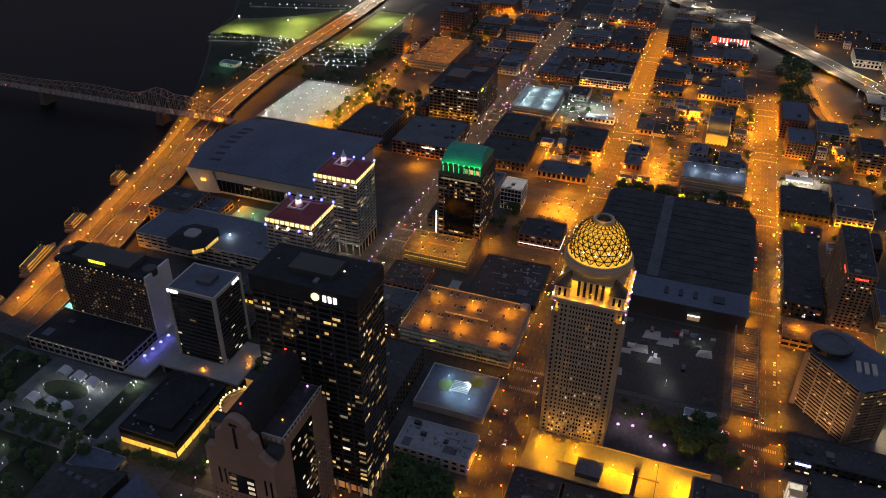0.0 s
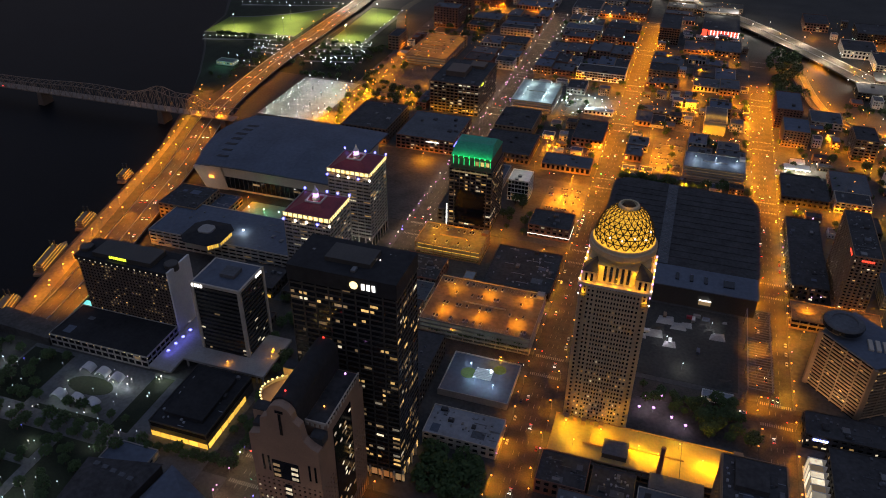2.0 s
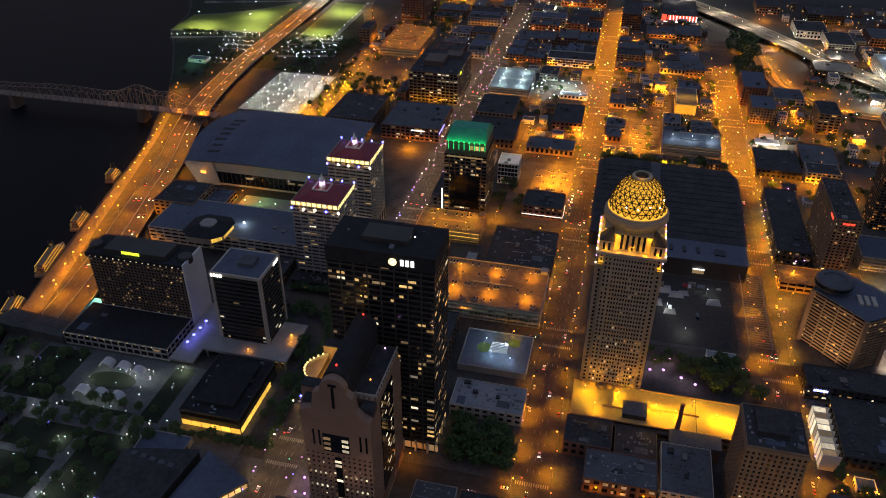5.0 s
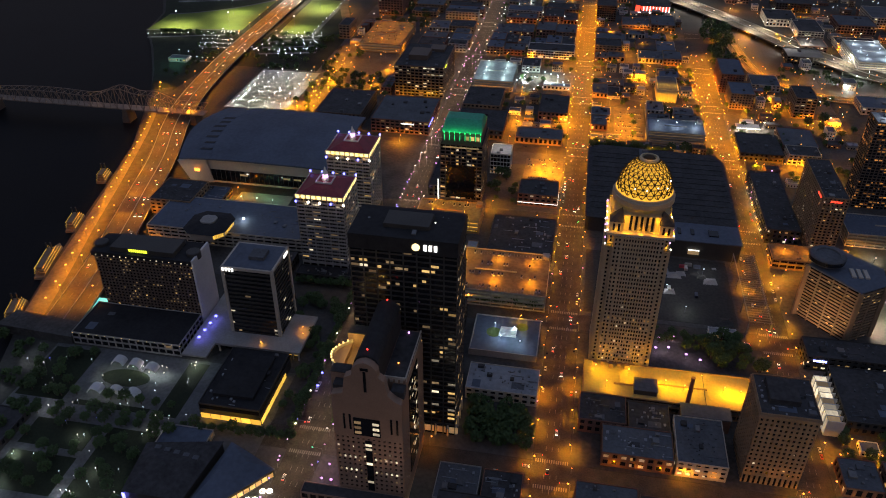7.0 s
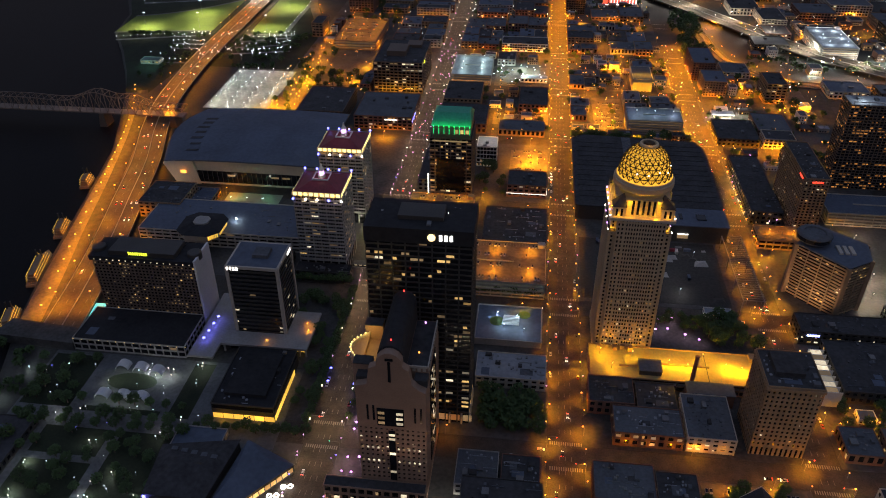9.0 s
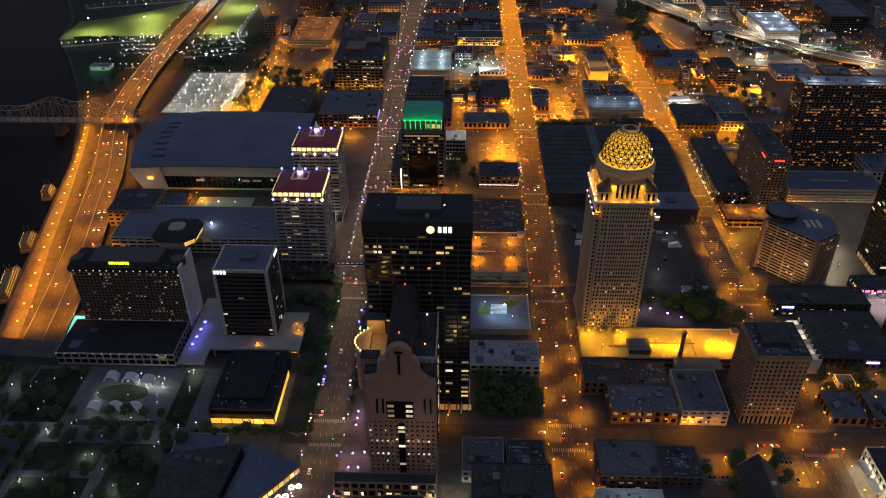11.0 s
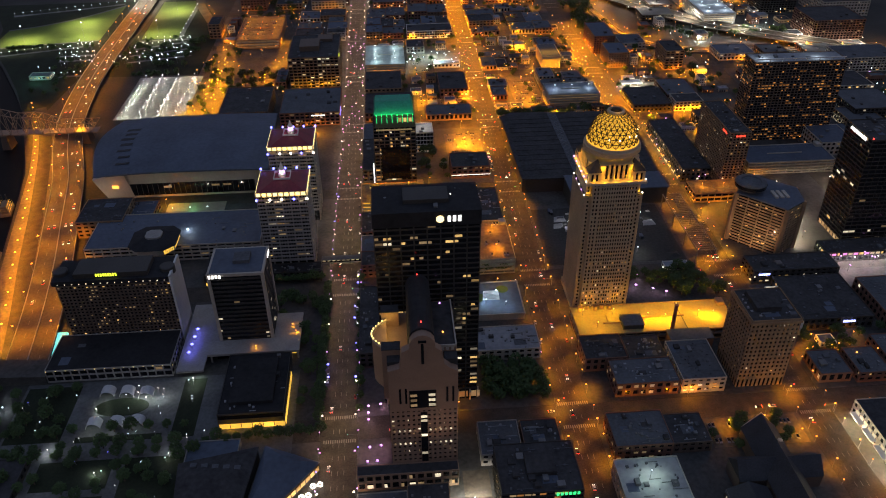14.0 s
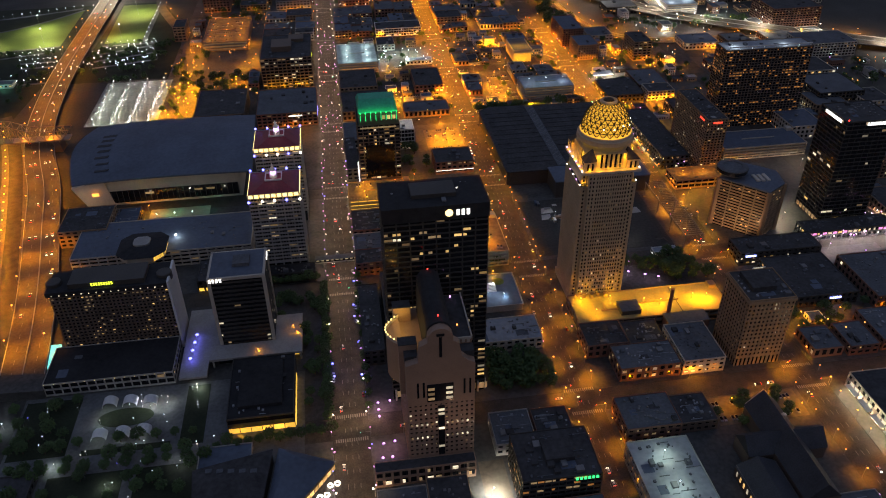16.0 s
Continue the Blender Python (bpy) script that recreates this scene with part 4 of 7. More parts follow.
def arena_roof(u, v, dz):
    x = -507 + u * 176 + (12 * math.sin(v * math.pi) * (u - 0.9)) - 4 * v
    y = 605 + v * 137 - 6 * math.sin(math.pi * u) + (1 - u) ** 2 * 6
    z = 28 + 8 * math.sin(math.pi * (0.12 + 0.72 * u)) + 6 * math.sin(math.pi * v) - 4 * (1 - u) ** 4
    return (x + 425, y - 675, z + dz)


vs = [arena_roof(i / NU, j / NV, d) for d in (0, -1.6) for i in range(NU + 1) for j in range(NV + 1)]
o = (NU + 1) * (NV + 1)
fs = []
for i in range(NU):
    for j in range(NV):
        a = i * (NV + 1) + j
        fs += [(a, a + NV + 1, a + NV + 2, a + 1), (o + a, o + a + 1, o + a + NV + 2, o + a + NV + 1)]
for i in range(NU):
    for j in (0, NV):
        a = i * (NV + 1) + j
        fs.append((a, o + a, o + a + NV + 1, a + NV + 1) if j == 0 else (a, a + NV + 1, o + a + NV + 1, o + a))
for j in range(NV):
    for i in (0, NU):
        a = i * (NV + 1) + j
        fs.append((a, a + 1, o + a + 1, o + a) if i == 0 else (a, o + a, o + a + 1, a + 1))
roof = part("roof", Shape().add(vs, fs), ROOFBLUE, ar, "swooping blue-grey metal roof")
for p in roof.data.polygons:
    p.use_smooth = False
for k in range(8):
    q = [arena_roof((k + 1) / 9, v / 8, 0.1) for v in range(9)]
    s = Shape()
    for a, b in zip(q, q[1:]):
        s.beam(a, b, 0.25, 0.12)
    part("roof_seam", s, ROOFBLUE, ar)
box("wall", PALE, -490, -345, 614, 735, 0.2, 30, ar, "pale curved arena wall")
box("glass_band", GLASS, -474, -348, 613.2, 614, 3, 16, ar, "dark glass concourse band")
for k in range(24):
    box("mullion", DARKMETAL, -473 + 5.4 * k, -472.6 + 5.4 * k, 612.8, 613.3, 3, 16, ar)
for x in (-440, -392, -380):
    box("lit_window", WIN_DIM, x, x + 8, 612.8, 613.1, 11, 13, ar)
part("prow", Shape().add([(-70, -66, 0), (-46, -62, 0), (-46, -40, 0), (-66, -40, 0), (-82, -68, 26), (-52, -64, 31), (-52, -40, 31), (-80, -40, 27)],
                         [(3, 2, 1, 0), (4, 5, 6, 7), (0, 1, 5, 4), (1, 2, 6, 5), (2, 3, 7, 6), (3, 0, 4, 7)]), PALE, ar, "leaning pale prow with a lit orange sign")
box("orange_sign", glow("orange_sign", (1.0, 0.35, 0.05), 2.5), -489, -483, 607.0, 607.6, 15.5, 18.5, ar)
sg = Shape()
for k in range(7):
    a, b = arena_roof(0.14 + 0.012 * (k % 2), 0.14 + 0.09 * k, 0.12), arena_roof(0.22, 0.14 + 0.09 * k, 0.12)
    sg.beam(a, b, 5.5, 0.2)
part("roof_lettering", sg, ROOFDARK, ar, "large faded dark roof lettering")
spot_lamp((1.0, 0.72, 0.45), 6000.0, (-500, 585, 2), (-480, 614, 22), 100)
for x in (-440, -400, -365):
    spot_lamp((0.9, 0.85, 0.7), 1000.0, (x, 596, 4), (x, 614, 20), 110)

# ---- riverside conference wing ----
building("long pale banded hotel wing by the river", "hotel", -484, -328, 494, 552, 16, PALE, ROOFBLUE, floor=4, bay=8, band=2.0, pier=1.2, lit=0.05, mats=(WIN_DIM, WIN_WARM), units=2, name="hotel_wing")
box("roof_lamp", GL_COOL, -398, -396.5, 520, 521, 16.3, 17.5, bpy.data.objects["hotel_wing"])
point_lamp(COOL, 2600.0, -396, 518, 20)
oc = thing("octagon_pavilion", -421, 498, 16.3, "black octagonal roof pavilion with lit clerestory windows", "pavilion")
cl = part("clerestory", Shape().prism(octagon(19), 0, 6), PALE, oc)
part("roof", Shape().add([(x, y, 6) for x, y in octagon(21)] + [(x * 0.45, y * 0.45, 9.5) for x, y in octagon(21)], [tuple(range(7, -1, -1)), tuple(range(8, 16)), *[(i, (i + 1) % 8, (i + 1) % 8 + 8, i + 8) for i in range(8)]]), BLACKROOF, oc)
part("skylight", Shape().prism(octagon(7), 9.5, 11), CONCRETE, oc)
for k in range(6):
    part("lit_window", Shape().beam((11.8 + k * 1.15, -18.9 + 1.3 * k, 3), (12.5 + k * 1.15, -18.1 + 1.3 * k, 3), 0.5, 4), WIN_YELLOW, cl)
    part("lit_window", Shape().block(18.9, 19.2, -9 + 3.4 * k, -6.9 + 3.4 * k, 1, 5), WIN_YELLOW, cl)
building("dark flat-roofed block with a pale end gable", "building", -506, -462, 540, 584, 17, TAN, ROOFDARK, floor=4.2, bay=6, band=2, pier=2.5, lit=0.05, units=1)
flat("courtyard", DECK, -434, -376, 556, 598, 0.19, 0.4, "paved courtyard washed in green light", "courtyard")
for x in (-425, -408, -391):
    street_lamp(x, 577, GL_COOL, (0.16, 1.0, 0.55), 3600.0, 7, 0.4, "courtyard lamp with a pale green glow", 0.6, "courtyard lamps", 0.3)
building("low flat service block beside the arena", "building", -470, -440, 560, 590, 9, TAN, ROOFBLUE, floor=4, bay=8, lit=0, units=2)

# ---- corner tower, hotels and offices south of the avenue ----
ct = building("tan brick tower with a dark roof on a street corner", "office tower", 35.5, 70.5, 293, 329, 61, TAN, ROOFDARK, floor=3.6, bay=3.3, band=1.8, pier=1.7, lit=0.025, name="corner_tower", faces="FLRB", units=5, base=8)
box("cornice", TAN, 34.8, 71.2, 292.2, 329.8, 58.5, 60.4, ct, "projecting brick cornice")
box("penthouse", ROOFDARK, 42, 60, 303, 324, 61, 65, ct)
for x in (40, 53, 66):
    spot_lamp(SODIUM, 1500.0, (x, 287, 3), (x, 294, 20), 80)
hy = thing("round_top_hotel", 126, 484, 0.18, "angled tan hotel with a round rooftop restaurant", "hotel")
out = [(-22, 2), (10, -32), (32, -18), (36, 6), (4, 34)]
part("glazing", Shape().prism([(x * 0.97, y * 0.97) for x, y in out], 0, 47), GLASS, hy)
band_me = Shape().prism(out, 0, 1.5).mesh("floor_band", TAN)
for k in range(16):
    link_part("floor_band", band_me, hy).location = (0, 0, 1.2 + 2.95 * k)
for (x0, y0), (x1, y1) in zip(out, out[1:] + out[:1]):
    m = max(2, round(math.hypot(x1 - x0, y1 - y0) / 13))
    for i in range(m):
        f = i / m
        x, y = x0 + (x1 - x0) * f, y0 + (y1 - y0) * f
        part("pier", Shape().block(x - 0.45, x + 0.45, y - 0.45, y + 0.45, 0, 48), TAN, hy)
for (x, y) in out:
    part("corner_pier", Shape().block(x - 1.6, x + 1.6, y - 1.6, y + 1.6, 0, 49), TAN, hy)
part("roof", Shape().prism(out, 48.4, 49.6), ROOFBLUE, hy)
part("round_restaurant", Shape().tube([(9, 49.6), (9, 52), (13.5, 53), (14, 57.5), (12.5, 58.5), (9, 58.6), (8.6, 57.4), (2, 57.2)], 32, True, -8, 7), ROOFGREY, hy, "round grey rooftop restaurant")
part("restaurant_glazing", Shape().tube([(13.9, 53.6), (14.2, 57)], 32, False, -8, 7), GLASS, hy)
for k in range(3):
    part("skylight", Shape().block(8 + k * 5, 11 + k * 5, -12, 0, 49.6, 51), PALE, hy)
rng = random.Random(9)
for _ in range(26):
    (x0, y0), (x1, y1) = rng.choice(((out[0], out[1]), (out[0], out[1]), (out[1], out[2])))
    f = (rng.randrange(10) + 0.5) / 10.5
    z = 3 + 2.95 * rng.randrange(15)
    x, y, d = x0 + (x1 - x0) * f, y0 + (y1 - y0) * f, Vector((x1 - x0, y1 - y0, 0)).normalized()
    part("lit_window", Shape().beam(Vector((x, y, z)) * 1.0 - d, Vector((x, y, z)) + d, 0.2, 1.0), WIN_WARM, hy)
for x in (100, 112):
    spot_lamp((1.0, 0.6, 0.3), 22000.0, (x, 440, 3), (x + 8, 470, 25), 100)
mar = building("tan brick hotel slab with lit red signs", "hotel", 133, 155, 580, 660, 62, TAN, ROOFDARK, floor=3.1, bay=3.8, band=1.4, pier=1.6, lit=0.13, name="slab_hotel", faces="FLRB", units=3, mats=(WIN_WARM, WIN_DIM, WIN_WHITE), cap=120)
GL_REDSIGN = glow("red_sign", (1.0, 0.06, 0.03), 2.2)
sign_bars(mar, GL_REDSIGN, "F", 139, 149, 58, 59.6, 579.8, 8)
sign_bars(mar, GL_REDSIGN, "L", 587, 598, 58, 59.6, 132.8, 8)
building("low orange-lit hotel forecourt block", "building", 96, 166, 552, 579, 10, TAN, LOT, floor=5, bay=7, band=2, lit=0.1, units=1)
brn = building("broad brown hotel tower with rows of lit rooms", "hotel", 196, 300, 684, 712, 94, BROWN, ROOFPALE, floor=3.05, bay=4.0, band=0.9, pier=0.9, lit=0.2, name="brown_hotel", faces="FL", units=4, mats=(WIN_EMBER, WIN_EMBER, WIN_EMBER, WIN_ROOM, WIN_ROOM), cap=260)
box("roof_frame", WHITEPAINT, 198, 298, 685, 686, 97, 98, brn, "pale lit frame over the roof")
for k in range(8):
    box("frame_post", WHITEPAINT, 198 + 14 * k, 198.6 + 14 * k, 685, 686, 94, 97, brn)
point_lamp(COOL, 4000.0, 210, 695, 99)
point_lamp(COOL, 3000.0, 270, 695, 99)
fl = building("dark glass office tower with lit roof signs", "office tower", 203, 250, 466, 508, 106, DARKMETAL, ROOFDARK, floor=4, bay=6, band=1.0, pier=0.3, lit=0.07, name="glass_tower", faces="FLRB", units=2)
sign_bars(fl, GL_SIGN, "F", 222, 249, 102, 105, 465.8, 12)
sign_bars(fl, GL_SIGN, "L", 474, 500, 102, 105, 202.8, 12)
beacon(fl, 204, 467, 107)
building("low shop block with coloured lit fronts", "shop", 176, 262, 440, 460, 10, DARKMETAL, ROOFDARK, floor=5, bay=5, band=1.5, lit=0.8, mats=(WIN_WHITE, WIN_WARM, glow("pink_shopfront", (1.0, 0.3, 0.7), 1.2, 0.5)), units=3)

# ---- the convention hall and the works in front of it ----
ch = thing("convention_hall", 0, 668, 0.18, "vast low convention hall with a dark roof", "hall")
edge = [(-73, -78), (-70, -80), (66, -80), (70, -70), (72, 60), (64, 78), (-60, 84), (-74, 74)]
part("wall", Shape().prism(edge, 0, 15), DARKMETAL, ch)
part("roof", Shape().prism([(x * 1.01, y * 1.01) for x, y in edge], 15, 16.2), ROOFDARK, ch, "dark ribbed membrane roof")
for k in range(12):
    part("roof_rib", Shape().block(-70, 68, -62 + 11.4 * k, -61.2 + 11.4 * k, 16.2, 16.7), ROOFDARK, ch)
part("roof_walkway", Shape().block(-18, -8, -76, 80, 16.2, 17.0), ROOFGREY, ch)
s = Shape()
for k in range(20):
    s.beam((-17, -74 + 7.6 * k, 17.2), (-9, -66.4 + 7.6 * k, 17.2), 0.35).beam((-9, -74 + 7.6 * k, 17.2), (-17, -66.4 + 7.6 * k, 17.2), 0.35)
part("walkway_truss", s, STEEL, ch, "pale cross-braced roof truss")
front = thing("entrance_hall", 20, 572, 0.18, "low pale-roofed entrance hall behind the works", "hall")
box("wall", DARKMETAL, -30, 68, 556, 587.5, 0.2, 18, front)
box("roof", ROOFBLUE, -31, 69, 555, 587.6, 18, 19, front, "pale blue-grey roof")
for x in (0, 12, 24, 40):
    box("skylight", GLASS, x, x + (9 if x == 40 else 3), 566, 576, 19, 20, front)
box("lit_sign", GL_SIGN, 22, 32, 554.6, 555, 9, 10, front)
box("lit_sign", WIN_DIM, 22, 32, 554.6, 555, 5, 8.4, front)
flat("works_ground", EARTH, -70, 56, 456, 553, 0.19, 0.35, "churned rubble ground of a building site", "building site")
for k in range(22):
    r = random.Random(k)
    x, y, w = r.uniform(-60, 50), r.uniform(462, 545), r.uniform(2, 8)
    sh = Shape().add([(-w, -w * 0.7, 0), (w, -w * 0.6, 0), (w * 0.8, w, 0), (-w * 0.7, w * 0.8, 0), (-w * 0.3, 0, w * 0.22), (w * 0.35, w * 0.15, w * 0.3)],
                     [(0, 1, 5, 4), (1, 2, 5), (2, 3, 4, 5), (3, 0, 4), (3, 2, 1, 0)])
    ob = tagged(part("rubble_heap", sh, CONCRETE if k % 3 else EARTH), "heap of pale rubble on the building site", "rubble heap", "rubble heaps")
    ob.location = (x, y, 0.3)
rr = random.Random(77)
for k in range(16):
    x, y, turned = rr.uniform(-55, 44), rr.uniform(466, 545), rr.random() < 0.4
    w, d = (2.5, 6.1) if turned else (6.1, 2.5)
    c = Shape().block(0, w, 0, d, 0, 2.6)
    for q in range(8):
        c.block(w * q / 8, w * q / 8 + 0.12, -0.06, d + 0.06, 0.1, 2.5) if not turned else c.block(-0.06, w + 0.06, d * q / 8, d * q / 8 + 0.12, 0.1, 2.5)
    ob = tagged(part("site_container", c, rr.choice((ROOFBLUE, STEEL, TAN, WHITEPAINT, REDROOF))), "ribbed steel storage container on the building site", "container", "site containers")
    ob.location = (x, y, 0.35)
for x, y in ((-40, 520), (0, 500), (34, 530), (14, 470)):
    street_lamp(x, y, GL_COOL, (0.9, 0.95, 1.0), 1500.0, 6, 0.35, "temporary site lamp with a white head", 0.35, "site lamps", 0.3)
cab = building("lit white site cabin beside dark trees", "site cabin", 30, 52, 440, 448, 4, WHITEPAINT, ROOFPALE, floor=3.4, bay=5, band=0.8, pier=0.3, lit=0.9, mats=(WIN_DIM, WIN_WHITE), units=0, name="site_cabin")
gn = thing("steel_frame", 68, 500, 0.18, "bare steel frame of purlins on tall columns", "steel frame")
for k in range(32):
    x0 = 60 if k < 20 else 66
    part("purlin", Shape().beam((x0 - 68, -54 + 3.2 * k, 16), (10, -54 + 3.2 * k, 16), 0.5), STEEL, gn)
for x in (-8, 9):
    part("girder", Shape().beam((x, -54, 15.4), (x, 46, 15.4), 0.7), STEEL, gn)
    for y in (-54, -22, 10, 45):
        part("column", Shape().beam((x, y, 0), (x, y, 15.4), 0.7), STEEL, gn)


# ---- parking garages ----
def garage(label, x0, x1, y0, y1, h, levels, wall, deck=LOT, lamp=None, power=0.0, head=GL_SODIUM, glow_mat=None, lamps=(3, 2), lean=True):
    """Open decks behind parapet bands, with lamps on the top deck."""
    g = thing("parking_garage", (x0 + x1) / 2, (y0 + y1) / 2, 0.18, label, "parking garage")
    box("core", DARKMETAL if glow_mat is None else CONCRETE, x0 + 4, x1 - 4, y0 + 4, y1 - 4, 0.2, h - 0.4, g)
    FOOT.append((x0, x1, y0, y1))
    step = h / levels
    rail = ring(x1 - x0, y1 - y0, 0.35, 0, 1.25).mesh("parapet", wall)
    for k in range(levels + 1):
        z = max(0.2, k * step - 0.35)
        if k:
            box("deck", deck if k == levels else CONCRETE, x0 + 0.2, x1 - 0.2, y0 + 0.2, y1 - 0.2, z, z + 0.35, g)
        link_part("parapet", rail, g).location = (0, 0, z - 0.18 + 0.1)
        # emissive panels on the core stand in for lamplit deck interiors
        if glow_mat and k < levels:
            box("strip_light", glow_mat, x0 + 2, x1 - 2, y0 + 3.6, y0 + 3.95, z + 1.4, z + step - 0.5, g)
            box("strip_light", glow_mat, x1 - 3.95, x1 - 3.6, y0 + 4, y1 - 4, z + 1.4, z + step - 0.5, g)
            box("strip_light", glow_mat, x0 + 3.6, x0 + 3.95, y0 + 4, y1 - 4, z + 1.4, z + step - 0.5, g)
    for i in range(max(2, round((x1 - x0) / 9)) + 1):
        x = x0 + (x1 - x0 - 0.6) * i / max(2, round((x1 - x0) / 9))
        box("column", wall, x, x + 0.6, y0 + 0.4, y0 + 1.0, 0.2, h - 0.3, g)
    for i in range(max(2, round((y1 - y0) / 9)) + 1):
        y = y0 + (y1 - y0 - 0.6) * i / max(2, round((y1 - y0) / 9))
        box("column", wall, x0 + 0.4, x0 + 1.0, y, y + 0.6, 0.2, h - 0.3, g)
        box("column", wall, x1 - 1.0, x1 - 0.4, y, y + 0.6, 0.2, h - 0.3, g)
    box("stair_tower", wall, x1 - 7, x1 - 1, y1 - 8, y1 - 1, 0.2, h + 3.2, g)
    box("ramp_wall", wall, x0 + (x1 - x0) * 0.3, x0 + (x1 - x0) * 0.7, (y0 + y1) / 2 - 0.3, (y0 + y1) / 2 + 0.3, h, h + 1.2, g)
    lines = Shape()
    for i in range(int((x1 - x0 - 8) / 2.7)):
        for y in (y0 + 2, y1 - 7):
            lines.block(x0 + 3 + 2.7 * i - (x0 + x1) / 2, x0 + 3.15 + 2.7 * i - (x0 + x1) / 2, y - (y0 + y1) / 2, y + 5 - (y0 + y1) / 2, h - 0.17, h - 0.16)
    part("bay_lines", lines, LINEPAINT, g)
    if lamp:
        for i in range(lamps[0]):
            for j in range(lamps[1]):
                street_lamp(x0 + (x1 - x0) * (i + 0.5) / lamps[0], y0 + (y1 - y0) * (j + 0.5) / lamps[1], head, lamp, power, 5.5, h, "roof-deck lamp on a steel pole", 0.5, "deck lamps", 0.3)
    return g


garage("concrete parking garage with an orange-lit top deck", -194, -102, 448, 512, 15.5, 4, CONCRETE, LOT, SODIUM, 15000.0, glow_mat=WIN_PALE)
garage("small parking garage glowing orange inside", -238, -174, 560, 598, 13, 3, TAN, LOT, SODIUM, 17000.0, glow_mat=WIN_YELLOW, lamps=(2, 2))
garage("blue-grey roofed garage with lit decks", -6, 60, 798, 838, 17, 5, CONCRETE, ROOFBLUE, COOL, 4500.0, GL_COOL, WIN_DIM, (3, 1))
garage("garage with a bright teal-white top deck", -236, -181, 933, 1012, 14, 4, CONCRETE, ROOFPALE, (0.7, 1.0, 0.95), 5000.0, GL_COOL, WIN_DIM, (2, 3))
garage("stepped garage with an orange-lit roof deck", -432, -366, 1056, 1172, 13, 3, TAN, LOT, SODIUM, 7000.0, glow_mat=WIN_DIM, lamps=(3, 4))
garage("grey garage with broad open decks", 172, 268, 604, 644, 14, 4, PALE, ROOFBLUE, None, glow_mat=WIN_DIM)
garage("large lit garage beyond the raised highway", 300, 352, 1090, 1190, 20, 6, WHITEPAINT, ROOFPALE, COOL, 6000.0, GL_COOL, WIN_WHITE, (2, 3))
yellow_deck = garage("low garage with a floodlit yellow roof deck", -68, 58, 347, 383, 10, 2, TAN, LITDECK, None)
for x, y, power in ((-60, 372, 9000.0), (-36, 371, 9000.0), (-52, 356, 5000.0), (-10, 364, 13000.0), (3, 361, 15000.0), (31, 364, 15000.0), (42, 362, 15000.0), (16, 374, 5000.0)):
    street_lamp(x, y, GL_BULB, (1.0, 0.46, 0.002), power * 1.35, 6, 10, "roof-deck floodlight with a bright yellow head", 0.45, "yellow floodlights", 0.3)
for i in range(5):
    box("roof_step", TAN, -62 + 6 * i, -59 + 6 * i, 377 + (i % 2) * 2, 381, 10, 13.5, yellow_deck)
box("deck_joint", DARKMETAL, 18, 18.4, 348, 382, 10.02, 10.3, yellow_deck)
box("stair_house", DARKMETAL, -32, -16, 352, 365, 10, 14, yellow_deck, "dark roofed stair house on the deck")
box("stair_roof", ROOFGREY, -32.4, -15.6, 351.6, 365.4, 14, 14.4, yellow_deck)
box("low_wall", TAN, -46, -32, 360, 360.4, 10, 11.4, yellow_deck)
box("low_wall", TAN, -42, -41.6, 360.4, 370, 10, 11.4, yellow_deck)
st = thing("chimney", 5, 348, 0.18, "tall dark round chimney among low roofs", "chimney")
part("flue", Shape().tube([(1.7, 0), (1.5, 20), (1.3, 34), (1.6, 34.2), (1.5, 35)], 14), BRICK, st)
tagged(st, "tall dark brick chimney among low roofs")

# ---- low buildings between the first and second avenues ----
blockhouse("pale flat-roofed low building beside a plaza", -152, -100, 336, 364, 10, PALE, ROOFPALE, 0.0)
blockhouse("long dark narrow building behind the bank tower", -237, -221, 336, 420, 14, DARKMETAL, ROOFDARK, 0.05)
blockhouse("dark building block behind the bank tower", -218, -165, 345, 428, 20, DARKMETAL, ROOFDARK, 0.05)
plz = thing("roof_plaza", -130, 406, 0.18, "raised roof plaza with blue-lit white stairs", "plaza")
box("base", CONCRETE, -157, -104, 384, 429, 0.2, 5.5, plz)
box("floor", ROOFBLUE, -156.5, -104.5, 384.5, 428.5, 5.5, 5.65, plz)
part("parapet", ring(53, 45, 0.6, 5.3, 6.5), CONCRETE, plz)
for k in range(7):
    box("stair", WHITEPAINT, -136 + k * 0.2, -122, 404 + 1.4 * k, 405.2 + 1.4 * k, 5.65, 6.0 + 0.35 * k, plz, "white lit stair")
part("lawn", Shape().tube([(6, 5.5), (6, 5.7)], 20, True, -10, 2), GRASS, plz)
part("lawn", Shape().tube([(5, 5.5), (5, 5.7)], 20, True, 12, 12), GRASS, plz)
for x, y in ((-134, 400), (-124, 412), (-140, 415), (-118, 396)):
    street_lamp(x, y, GL_COOL, (0.5, 0.76, 1.0), 2600.0, 4, 5.65, "short plaza lamp with a cool white head", 0.45, "cool plaza lamps", 0.1)
blockhouse("low dark building with a neon roof edge", -162, -101, 524, 588, 8, DARKMETAL, ROOFDARK, 0.1, 5)
for x0, y0, y1, h in ((-237, 452, 474, 13), (-237, 476, 505, 10), (-237, 507, 544, 12)):
    blockhouse("old shop building on the avenue", x0, x0 + 38, y0, y1, h, BRICK if h != 10 else PALE, ROOFGREY if h == 10 else ROOFDARK, 0.2)
nb = blockhouse("dark brick corner building with a white neon edge", -143, -102, 624, 657, 14, BRICK, ROOFDARK, 0.2, 4)
box("neon_strip", GL_SIGN, -143, -102, 623.4, 623.7, 4.6, 5.0, nb, "white neon strip along the front")
box("neon_strip", GL_SIGN, -101.8, -101.5, 624, 650, 4.6, 5.0, nb)
